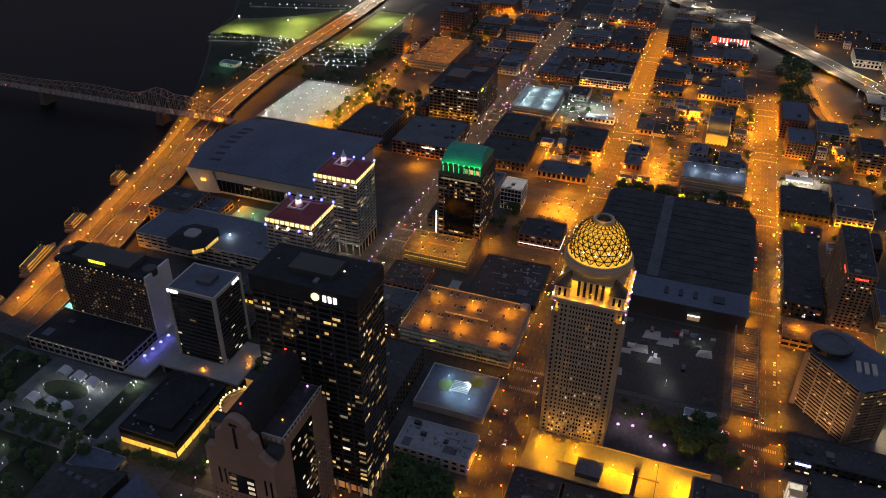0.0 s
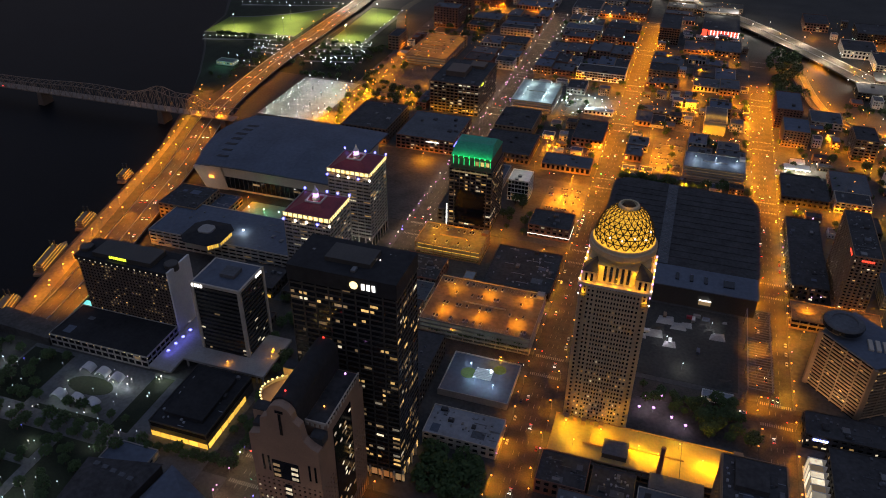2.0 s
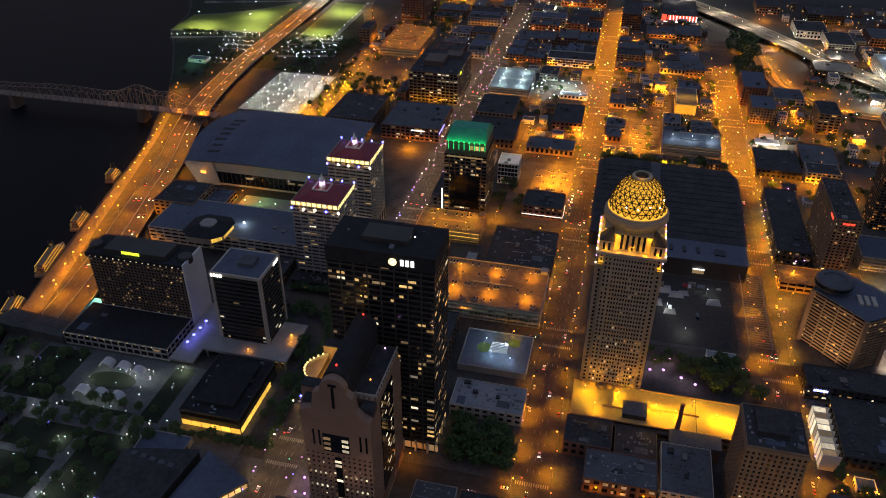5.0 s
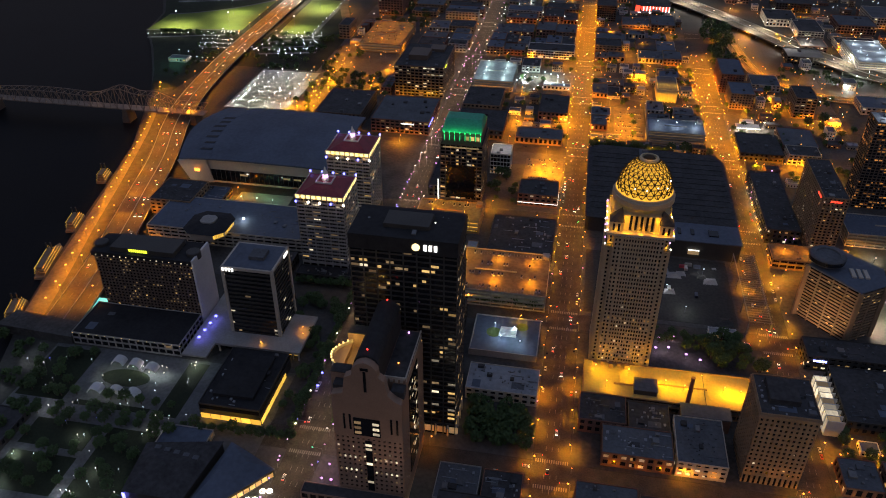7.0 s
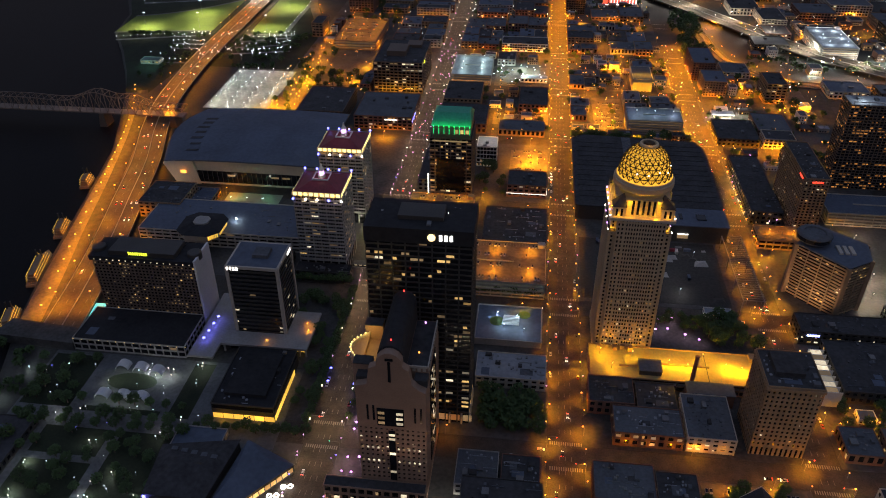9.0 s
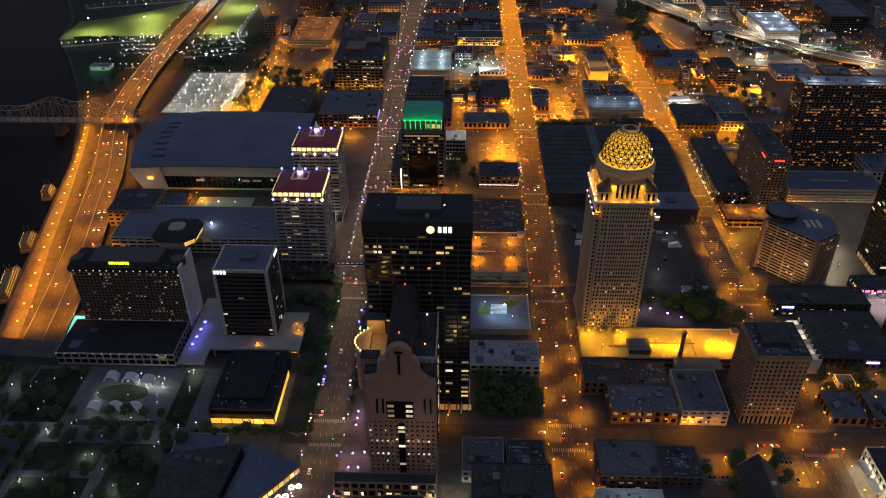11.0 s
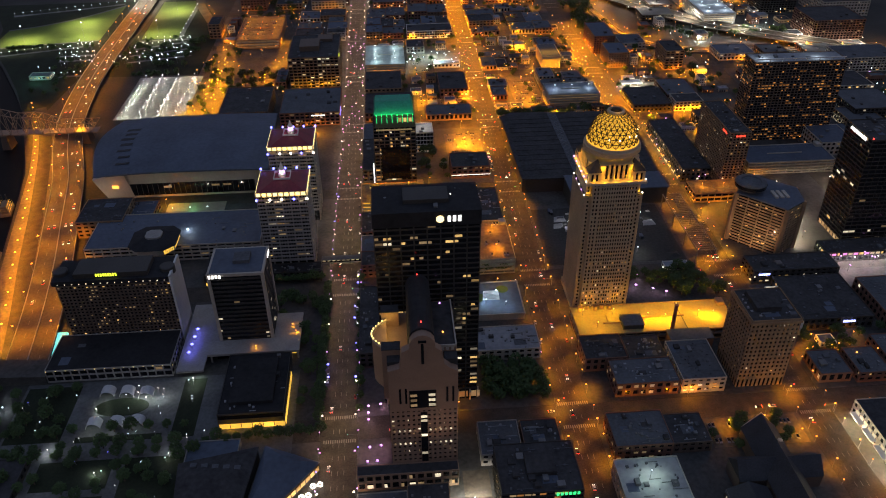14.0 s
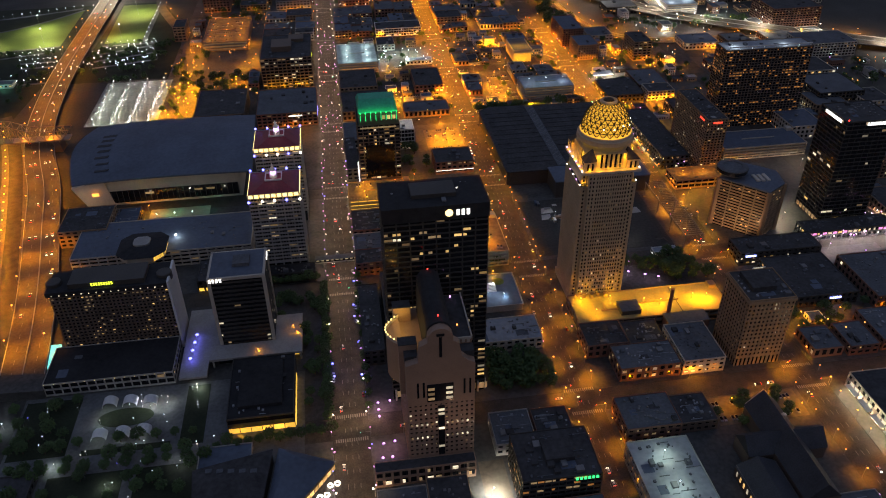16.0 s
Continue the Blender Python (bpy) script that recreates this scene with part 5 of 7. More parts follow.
flat("parking_lot", LOT, -143, -101, 666, 735, 0.19, 0.3, "open parking lot under orange lamps", "parking lot")
blockhouse("dark strip building along the avenue", -237, -225, 625, 700, 14, DARKMETAL, ROOFDARK, 0.1)
blockhouse("flat-roofed shop row on the avenue", -237, -190, 700, 748, 11, PALE, ROOFGREY, 0.1)
blockhouse("low flat shop building on a lot", -161, -105, 773, 803, 8, TAN, ROOFGREY, 0.08)
blockhouse("dark low building with trees behind it", -236, -176, 776, 838, 12, BROWN, ROOFDARK, 0.08)
flat("parking_lot", LOT, -170, -101, 806, 842, 0.19, 0.3, "open parking lot under orange lamps", "parking lot")
blockhouse("square dark-roofed brick building on a corner", -139, -102, 846, 906, 11, BRICK, ROOFDARK, 0.15)
blockhouse("long tan warehouse with a blank end wall", -236, -188, 844, 906, 15, TAN, ROOFDARK, 0.03)
flat("parking_lot", LOT, -176, -101, 934, 1010, 0.19, 0.3, "parking lot washed by cool white lamps", "parking lot")
cn = blockhouse("bright white lit canopy shop on a lot", -140, -103, 950, 962, 6, WHITEPAINT, ROOFPALE, 0.9, 0)
blockhouse("grey flat-roofed building on a lot", -176, -150, 1015, 1050, 9, CONCRETE, ROOFDARK, 0.1)
lw = building("low office building with brightly lit ground floors", "office building", -173, -103, 1078, 1112, 12, WHITEPAINT, ROOFDARK, floor=4, bay=4, band=1.0, pier=0.6, lit=0.95, mats=(WIN_WHITE,), units=4)
for i, (x0, x1, y0, y1, h, w) in enumerate(((-236, -178, 1078, 1112, 11, BROWN), (-236, -175, 1116, 1160, 10, BRICK), (-236, -172, 1164, 1216, 9, DARKMETAL), (-168, -104, 1120, 1160, 9, BRICK),
                                            (-168, -104, 1168, 1214, 13, BROWN), (-225, -166, 1245, 1330, 12, CONCRETE), (-160, -104, 1245, 1300, 14, BRICK), (-230, -170, 1335, 1376, 10, TAN),
                                            (-160, -104, 1310, 1376, 12, BROWN), (-236, -104, 1405, 1470, 11, BRICK), (-236, -150, 1480, 1560, 12, TAN), (-140, -104, 1480, 1560, 14, BROWN))):
    blockhouse(("dark flat-roofed warehouse block far down the avenue", "old brick commercial block far down the avenue", "low commercial block with roof plant")[i % 3], x0, x1, y0, y1, h, w, (ROOFDARK, ROOFGREY)[i % 4 == 1], 0.14, split=3 if i % 2 else 2)

# ---- between the second and third avenues ----
blockhouse("old dark-roofed brick shop row", -70, -38, 318, 345, 12, BRICK, ROOFDARK, 0.05)
blockhouse("old warehouse with an orange-lit front", -54, -8, 290, 316, 12, BRICK, ROOFGREY, 0.15)
blockhouse("dark low hall between old shops", -36, -8, 318, 345, 9, BROWN, ROOFDARK, 0.0)
blockhouse("pale fronted old hall with arched windows", -6, 26, 290, 332, 13, PALE, ROOFGREY, 0.15)
vh = thing("market_hall", 16, 340, 0.18, "old hall with a pale roof and lit round windows", "hall")
box("wall", BRICK, 0, 33, 334, 346, 0.2, 12, vh)
box("roof", ROOFGREY, -0.5, 33.5, 333.5, 346.5, 12, 12.8, vh)
for k in range(3):
    part("round_window", Shape().tube([(1.8, 0), (1.8, 0.3)], 16), WIN_DIM, vh).matrix_basis = pose(-9 + 8 * k, -6.1, 8, 90, 0, 0)
for x in (-45, -30, -15, 2, 18):
    spot_lamp(SODIUM, 1800.0, (x, 287, 1.5), (x, 291, 8), 110)
blockhouse("old pale-roofed office block on a corner", -70, -32, 232, 262, 14, BRICK, ROOFGREY, 0.5, mats=(WIN_DIM,))
blockhouse("dark low block in a mid-city lot", -30, -4, 236, 262, 9, BROWN, ROOFDARK, 0.1)
tl = blockhouse("long building with a bright teal-lit metal roof", -75, -34, 170, 222, 14, CONCRETE, ROOFPALE, 0.3, 4, mats=(WIN_DIM,))
for y in (182, 206):
    street_lamp(-56, y, GL_COOL, (0.75, 1.0, 0.86), 4200.0, 8, 14.1, "roof lamp with a pale teal glow", 0.4, "deck lamps", 0.2)
ch2 = thing("church", 24, 204, 0.18, "dark gabled church with a pale west gable", "church")
FOOT.append((-14, 56, 162, 246))
SLATE = surface("dark_slate", (0.045, 0.045, 0.05), 0.75, grain=1.1, stain=0.08, vary=0.5)


def gabled(x0, x1, y0, y1, eave, ridge, along_y):
    """Walls with a pitched roof over them, the ridge along y or along x."""
    part("wall", Shape().block(x0, x1, y0, y1, 0, eave), BROWN, ch2)
    if along_y:
        m, e = (x0 + x1) / 2, 0.8
        v = [(x0 - e, y0, eave - 0.5), (m, y0, ridge), (x1 + e, y0, eave - 0.5), (x0 - e, y1, eave - 0.5), (m, y1, ridge), (x1 + e, y1, eave - 0.5)]
    else:
        m, e = (y0 + y1) / 2, 0.8
        v = [(x0, y1 + e, eave - 0.5), (x0, m, ridge), (x0, y0 - e, eave - 0.5), (x1, y1 + e, eave - 0.5), (x1, m, ridge), (x1, y0 - e, eave - 0.5)]
    part("roof", Shape().add(v, [(0, 2, 1), (3, 4, 5), (0, 1, 4, 3), (1, 2, 5, 4), (0, 3, 5, 2)]), SLATE, ch2, "steep dark slate roof")


gabled(-6, 16, -40, 40, 12, 24, True)
gabled(-24, 30, -2, 16, 11, 20, False)
gabled(-34, -8, -42, -6, 9, 15, True)
part("gable_wall", Shape().add([(-5.6, 40.2, 0), (15.6, 40.2, 0), (15.6, 40.2, 12), (5, 40.2, 24.4), (-5.6, 40.2, 12), (-5.6, 40.8, 0), (15.6, 40.8, 0), (15.6, 40.8, 12), (5, 40.8, 24.4), (-5.6, 40.8, 12)],
                                [(4, 3, 2, 1, 0), (5, 6, 7, 8, 9), (0, 1, 6, 5), (1, 2, 7, 6), (2, 3, 8, 7), (3, 4, 9, 8), (4, 0, 5, 9)]), PALE, ch2, "pale stone gable wall")
part("roof_disc", Shape().tube([(1.6, 22.3), (1.6, 22.8), (0.8, 23.2)], 16, True, 8, 18), PALE, ch2, "round pale roof vent")
for k in range(7):
    part("lit_window", Shape().block(-34.3, -34.0, -38 + 4.6 * k, -36.6 + 4.6 * k, 2.5, 6), WIN_WARM if k % 3 else WIN_WHITE, ch2)
for x in (-20, -16, -12):
    part("window", Shape().block(x, x + 1.6, 15.9, 16.2, 3, 8), GLASS, ch2, "tall narrow window")
flat("parking_lot", LOT, 0, 66, 238, 264, 0.19, 0.3, "corner parking lot under orange lamps", "parking lot")
for x0, x1, y0, y1, h, w in ((-73, -46, 826, 880, 8, BRICK), (-4, 24, 852, 906, 15, TAN), (-73, -36, 934, 970, 6, PALE), (-73, -30, 974, 1000, 7, BROWN), (16, 44, 992, 1042, 14, BROWN), (-73, -28, 1077, 1104, 8, BRICK),
                             (-73, -26, 1116, 1192, 11, TAN), (-8, 55, 1077, 1118, 10, BRICK), (-10, 50, 1128, 1180, 8, BROWN), (-73, -30, 1196, 1218, 9, BRICK), (-20, 40, 1190, 1218, 8, CONCRETE), (-30, 56, 1245, 1300, 9, BROWN),
                             (-30, 0, 775, 792, 6, TAN), (30, 62, 860, 900, 8, BROWN), (-73, -20, 1405, 1460, 10, BRICK), (-10, 60, 1470, 1540, 12, BROWN), (-73, -20, 1480, 1560, 12, TAN)):
    blockhouse("low flat-roofed building among lamp-lit lots", x0, x1, y0, y1, h, w, random.Random(x0 + y0).choice((ROOFDARK, ROOFGREY, ROOFDARK)), 0.1, split=2 if max(x1 - x0, y1 - y0) > 34 else 0)
building("office block with lit window grid far down the street", "office building", -73, -41, 1283, 1366, 27, BROWN, ROOFDARK, floor=3.6, bay=4, band=1.2, pier=0.8, lit=0.45, units=3)
rn = blockhouse("long low hall with a red and white lit front", -6, 54, 1345, 1440, 14, DARKMETAL, ROOFDARK, 0.0)
box("red_panel", GL_REDSIGN, -6, 2, 1343.8, 1344.4, 2, 14, rn, "glowing red end panel")
for k in range(9):
    box("red_panel", GL_REDSIGN, 4 + 5.5 * k, 7.2 + 5.5 * k, 1344, 1344.4, 6, 13, rn)
    box("white_post", GL_SIGN, 7.4 + 5.5 * k, 8.8 + 5.5 * k, 1343.9, 1344.4, 3, 13, rn)
box("light_strip", GL_SIGN, -6, 54, 1343.6, 1344, 1.5, 3, rn)
tm = thing("floodlit_hall", 25, 961, 0.18, "small classical hall floodlit in golden yellow", "hall")
box("wall", GOLD, 12, 38, 937, 986, 0.2, 16, tm)
box("cornice", GOLD, 11.2, 38.8, 936.2, 986.8, 15.5, 17.2, tm)
box("roof", ROOFGREY, 12.5, 37.5, 937.5, 985.5, 17.2, 17.4, tm)
for k in range(6):
    box("column", GOLD, 13.5 + 4.4 * k, 14.9 + 4.4 * k, 934.5, 936, 0.2, 12, tm)
box("portico", GOLD, 12.5, 37.5, 933.8, 937, 12, 14, tm)
for x in (14, 25, 36):
    spot_lamp(AMBER, 9000.0, (x, 924, 1.5), (x, 937, 9), 110)
    point_lamp(AMBER, 3500.0, x, 952, 22)
for x0, x1, y0, y1 in ((-44, -6, 808, 905), (-32, 8, 934, 1050), (-72, -45, 774, 822), (26, 68, 845, 858), (46, 68, 934, 1050), (-28, 0, 1080, 1180)):
    flat("parking_lot", LOT, x0, x1, y0, y1, 0.19, 0.3, "open parking lot under orange lamps", "parking lot")

# ---- south of the third avenue ----
blockhouse("black flat-roofed theatre block with lit fronts", 98, 174, 414, 438, 13, DARKMETAL, ROOFDARK, 0.12)
blockhouse("dark block behind the corner", 112, 170, 350, 408, 11, DARKMETAL, ROOFDARK, 0.06)
for x0, x1, y0, y1, h in ((98, 122, 292, 318, 8), (126, 150, 290, 318, 9), (154, 200, 292, 330, 10), (180, 236, 340, 400, 12)):
    blockhouse("small brick building on a side street", x0, x1, y0, y1, h, BRICK, ROOFGREY, 0.1)
rl = blockhouse("dark-roofed hall with a bright lit side", 106, 190, 170, 262, 12, PALE, ROOFDARK, 0.0)
for k in range(12):
    box("lit_window", WIN_WHITE, 105.6, 105.9, 196 + 5.2 * k, 199.6 + 5.2 * k, 2, 8, rl)
for k in range(4):
    box("canopy", WHITEPAINT, 101.5, 105.8, 200 + 15 * k, 212 + 15 * k, 5.4, 5.8, rl, "pale entrance canopy")
    point_lamp((1.0, 0.8, 0.5), 4200.0, 99.5, 206 + 15 * k, 4.6, size=0.4)
blockhouse("dark stepped cinema block with lit sides", 97, 128, 596, 720, 15, DARKMETAL, ROOFDARK, 0.2)
blockhouse("dark flat-roofed store by a junction", 97, 145, 774, 830, 10, DARKMETAL, ROOFDARK, 0.05)
gs = thing("fuel_station", 118, 862, 0.18, "bright white fuel station canopy on a lot", "fuel station")
box("canopy", WHITEPAINT, 104, 132, 855, 869, 5, 6, gs)
for x in (108, 118, 128):
    box("column", WHITEPAINT, x, x + 0.6, 861, 861.6, 0.2, 5, gs)
    point_lamp(WHITE, 5000.0, x, 859, 4.6, size=0.4)
box("shop", WHITEPAINT, 112, 128, 876, 886, 0.2, 5, gs)
box("canopy_edge", GL_SIGN, 103.8, 132.2, 854.7, 855, 5.1, 5.9, gs)
for x, y in ((110, 848), (124, 850), (138, 872)):
    street_lamp(x, y, GL_WHITE, WHITE, 9000.0, 8, 0.2, "tall lot lamp with a white head", 0.8, "lot lamps")
building("red brick slab block with a blue-grey roof", "apartment block", 97, 128, 985, 1050, 26, BRICK, ROOFBLUE, floor=3.2, bay=4, band=1.6, pier=1.8, lit=0.06, units=1)
building("tan brick apartment block with a dark roof", "apartment block", 104, 134, 928, 972, 21, TAN, ROOFBLUE, floor=3.2, bay=4, band=1.6, pier=1.8, lit=0.08, units=1)
building("small tower with a lit rooftop sign", "office building", 180, 206, 912, 956, 27, TAN, ROOFDARK, floor=3.4, bay=6, band=1.8, pier=2, lit=0.05, units=2)
for i, (x0, x1, y0, y1, h) in enumerate(((150, 185, 774, 800, 12), (150, 190, 806, 860, 8), (160, 186, 716, 746, 14), (270, 330, 774, 820, 12), (270, 340, 840, 880, 10), (350, 410, 720, 780, 18), (360, 420, 800, 850, 14), 
                                         (280, 340, 540, 590, 26), (360, 430, 540, 590, 20), (420, 500, 880, 930, 20), (440, 520, 1010, 1080, 30), (420, 480, 1150, 1220, 26), (250, 290, 1250, 1320, 12), (320, 380, 1290, 1350, 14),
                                         (240, 300, 1400, 1460, 16), (380, 450, 1330, 1400, 18), (160, 200, 1440, 1500, 14), (210, 262, 1120, 1160, 12))):
    building(("pale office block south of the avenue", "brick block with lit windows", "dark flat-roofed block near the raised highway")[i % 3], "building", x0, x1, y0, y1, h, (PALE, BRICK, DARKMETAL)[i % 3], (ROOFDARK, ROOFGREY)[i % 2],
             floor=3.7, bay=5, band=1.5, pier=1.5, lit=0.12, units=2, joined=True)

# ---- north of the first avenue ----
lt = building("black low theatre with a yellow-lit base", "theatre", -333, -288, 283, 344, 13, DARKMETAL, BLACKROOF, floor=13, bay=60, band=8.6, pier=0.6, lit=0, units=2, name="theatre")
# the lamplit base walls are drawn as emissive boxes
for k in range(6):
    box("base_light", WIN_YELLOW, -332.5 + 7.5 * k, -325.6 + 7.5 * k, 282.5, 282.9, 0.4, 4.6, lt, "yellow base wall with its lamplight put in as glow")
    box("base_light", WIN_YELLOW, -287.9, -287.5, 284 + 8.2 * k, 291.4 + 8.2 * k, 0.4, 4.6, lt, "yellow base wall with its lamplight put in as glow")
box("roof_step", BLACKROOF, -326, -296, 292, 336, 13.1, 16, lt)
for x in (-325, -310, -296):
    point_lamp(AMBER, 500.0, x, 279.5, 2.5, size=0.3)
kc = thing("arts_centre", -300, 235, 0.18, "dark angular arts centre with a lit glass atrium", "arts centre")
part("hall", Shape().prism([(-50, 8), (-46, -30), (-8, -30), (-2, 18)], 0, 12), DARKMETAL, kc)
part("wing", Shape().prism([(-6, -30), (12, -26), (38, 6), (2, 22)], 0, 8), DARKMETAL, kc)
part("roof", Shape().add([(-51, 9, 12), (-47, -31, 12), (-7, -31, 12), (-1, 19, 12), (-34, -6, 16), (-18, -8, 16)], [(0, 1, 4), (1, 2, 5, 4), (2, 3, 5), (3, 0, 4, 5), (3, 2, 1, 0)]), ROOFDARK, kc, "faceted dark metal roof")
part("wing_roof", Shape().add([(-5, -31, 8), (13, -27, 8), (39, 6, 8), (2, 23, 8), (4, -8, 11.5), (20, 6, 11.5)], [(0, 1, 4), (1, 2, 5, 4), (2, 3, 5), (3, 0, 4, 5), (3, 2, 1, 0)]), ROOFBLUE, kc, "faceted blue-grey wing roof")
for k in range(5):
    part("roof_unit", Shape().block(-42 + 7 * k, -38 + 7 * k, 3 - k, 6 - k, 12.5, 15), ROOFGREY, kc)
part("blue_edge", Shape().block(-47, -45, -31.6, -31.2, 4, 11), GL_BLUE, kc, "blue light at the roof corner")
for k in range(9):
    x, y = 14 + 2.7 * k, -25.2 + 3.5 * k
    part("atrium_pane", Shape().beam((x, y - 1.4, 4.6), (x + 2.2, y + 1.4, 4.6), 0.3, 3.4), WIN_WARM, kc, "lit atrium glass")
for k in range(8):
    x, y = 14 + 3.4 * k + (k % 2), -31 + 4.0 * k - 3 * (k % 2)
    ring_lamp = Shape().tube([(1.3, 0.5), (1.9, 0.8), (1.9, 1.3), (1.3, 1.6), (1.1, 1.05), (1.3, 0.5)], 14, False, x, y)
    part("ring_light", ring_lamp, GL_WHITE, kc, "curled glowing ring light")
    if k % 2:
        point_lamp((1.0, 0.68, 0.5), 1300.0, -300 + x, 235 + y, 4)
en = blockhouse("low entrance pavilion with greenish lit glass", -350, -316, 250, 268, 5, CONCRETE, ROOFBLUE, 0.4, 0, mats=(WIN_DIM,))
street_lamp(-347, 252, GL_COOL, (0.8, 1.0, 0.75), 2500.0, 4, 0.2, "short lamp by the pavilion", 0.5, "cool plaza lamps", 0.1)
blockhouse("long dark hall roof with pale skylights", -411, -352, 776, 856, 19, BROWN, ROOFDARK, 0.03, 5)
rb = building("red brick block with lit white bands", "office building", -338, -266, 773, 850, 17, BRICK, ROOFGREY, floor=4.2, bay=6, band=1.6, pier=1.8, lit=0.15, units=6)
box("light_strip", GL_SIGN, -300, -284, 772.4, 772.8, 13, 14.2, rb)
box("light_strip", GL_BLUE, -265.8, -265.4, 773, 800, 12, 13, rb)
md = building("square dark office block with lit corner windows", "office building", -336, -270, 893, 985, 42, BROWN, ROOFDARK, floor=4.0, bay=5.5, band=1.6, pier=1.2, lit=0.13, mats=(WIN_WHITE, WIN_DIM), units=8)
box("lit_sign", GL_YELLOWSIGN, -269.6, -269.2, 905, 915, 38, 40, md)
for x in (-326, -310, -294, -280):
    point_lamp(AMBER, 3500.0, x, 888, 4)
building("slim dark tower beside the stepped garage", "office building", -480, -462, 1110, 1150, 22, TAN, ROOFDARK, floor=4, bay=6, band=2, pier=2, lit=0.1, units=1)
for i, (x0, x1, y0, y1, h) in enumerate(((-345, -300, 1080, 1150, 10), (-296, -265, 1080, 1160, 16), (-345, -270, 1175, 1215, 12), (-450, -400, 1250, 1330, 30), (-390, -340, 1250, 1320, 12), (-330, -266, 1245, 1310, 12), (-450, -360, 1400, 1460, 14),
                                         (-340, -266, 1330, 1378, 10), (-340, -266, 1405, 1480, 14), (-356, -342, 893, 960, 8))):
    blockhouse("brick warehouse block near the river park", x0, x1, y0, y1, h, (BRICK, TAN, BROWN)[i % 3], (ROOFDARK, ROOFGREY)[i % 2], 0.12, split=2 + i % 2)

rng = random.Random(17)
for gx0 in (270, 335, 400, 465):
    for gy0 in (400, 462, 640, 700, 880, 940):
        w, d, hh = rng.uniform(34, 54), rng.uniform(30, 48), rng.choice((8, 10, 12, 16, 22))
        mat = rng.choice((TAN, BRICK, PALE, CONCRETE, BROWN))
        if gy0 + d > 775 and gy0 < 900 or (gx0 < 300 and 640 < gy0 < 720):
            continue
        blockhouse("flat-roofed block in the southern streets", gx0, gx0 + w, gy0, gy0 + d, hh, mat, rng.choice((ROOFDARK, ROOFGREY, ROOFBLUE)), 0.12)
for x0, x1, y0, y1, hh in ((112, 150, 1000, 1040, 9), (210, 250, 1180, 1225, 10), (270, 330, 1200, 1240, 9), (180, 230, 1310, 1370, 12), (400, 460, 1230, 1290, 18), (480, 560, 1120, 1200, 24)):
    blockhouse("flat-roofed block near the raised highway", x0 + 30, x1 + 30, y0, y1, hh, rng.choice((TAN, BRICK, PALE)), rng.choice((ROOFDARK, ROOFGREY)), 0.12)

# ---- offices at the near end of the avenues ----
hq = building("dark office block with a green roof sign", "office building", -151, -102, 190, 228, 28, DARKMETAL, ROOFDARK, floor=3.8, bay=4.5, band=1.5, pier=0.6, lit=0.25, mats=(WIN_DIM, WIN_EMBER), units=7, name="sign_office")
sign_bars(hq, GL_GREEN, "F", -119, -104, 25, 27, 189.8, 6)
box("roof_plant", ROOFDARK, -134, -116, 202, 218, 28, 31.5, hq)
blockhouse("low grey building with a pale blank wall", -157, -130, 236, 265, 10, CONCRETE, ROOFGREY, 0.05, 3)
blockhouse("low dark brick building beside a lamp-lit yard", -128, -103, 238, 265, 9, BRICK, ROOFDARK, 0.05, 3)
flat("parking_lot", LOT, -170, -153, 188, 233, 0.19, 0.3, "narrow parking lot lit by a bright white lamp", "parking lot")
street_lamp(-166, 205, GL_WHITE, (1.0, 0.98, 0.85), 22000.0, 8, 0.2, "tall lot lamp with a white head", 0.6, "lot lamps")
street_lamp(-120, 234, GL_SODIUM, SODIUM, 7000.0, 6, 0.2, "yard lamp with an orange head", 0.4, "lot lamps")
for x0, x1, y0, y1, hh in ((-237, -180, 160, 216, 9), (-151, -102, 122, 186, 14), (-64, 10, 124, 166, 12), (16, 66, 124, 168, 10)):
    blockhouse("low flat-roofed block near the avenue's end", x0, x1, y0, y1, hh, CONCRETE, ROOFGREY, 0.1, 4, split=2)
for x, y, z in ((150, 349.6, 7), (108, 413.6, 9)):
    s = thing("blue_sign", x, y, z, "bright blue-white lit sign on a dark wall", "sign")
    for k in range(5):
        part("sign_letter", Shape().block(-5 + 2 * k, -3.4 + 2 * k, -0.3, 0.3, 0, 1.6), glow("blue_white_sign", (0.35, 0.4, 1.0), 4) if "blue_white_sign" not in bpy.data.materials else bpy.data.materials["blue_white_sign"], s)
for k in range(9):
    s = thing("shop_front", 96.4, 606 + 12.5 * k, 0.18, "brightly lit shop front on the street", "shop front", "shop fronts")
    part("glass", Shape().block(-0.2, 0.2, -4, 4, 0.5, 3.6), WIN_WHITE if k % 2 else WIN_WARM, s)
    part("awning", Shape().block(-1.6, 0.2, -4.4, 4.4, 3.8, 4.2), DARKMETAL, s)
    if k % 2:
        point_lamp((1.0, 0.75, 0.55), 900.0, 93.5, 606 + 12.5 * k, 3)

at = thing("glass_atrium", 103, 370, 0.0, "narrow glass atrium brightly lit from inside", "atrium")
box("frame", WHITEPAINT, 97.5, 109, 345, 396, 0, 0.6, at)
for k in range(9):
    box("rib", WHITEPAINT, 97.4, 109, 345 + 5.8 * k, 345.5 + 5.8 * k, 0.2, 14, at)
    if k < 8:
        box("lit_pane", WIN_WHITE, 97.6, 97.9, 345.8 + 5.8 * k, 350.4 + 5.8 * k, 1, 13, at)
        box("roof_pane", WIN_WHITE if k % 3 else WIN_DIM, 98.2, 106, 345.8 + 5.8 * k, 350.4 + 5.8 * k, 13.6, 13.9, at)
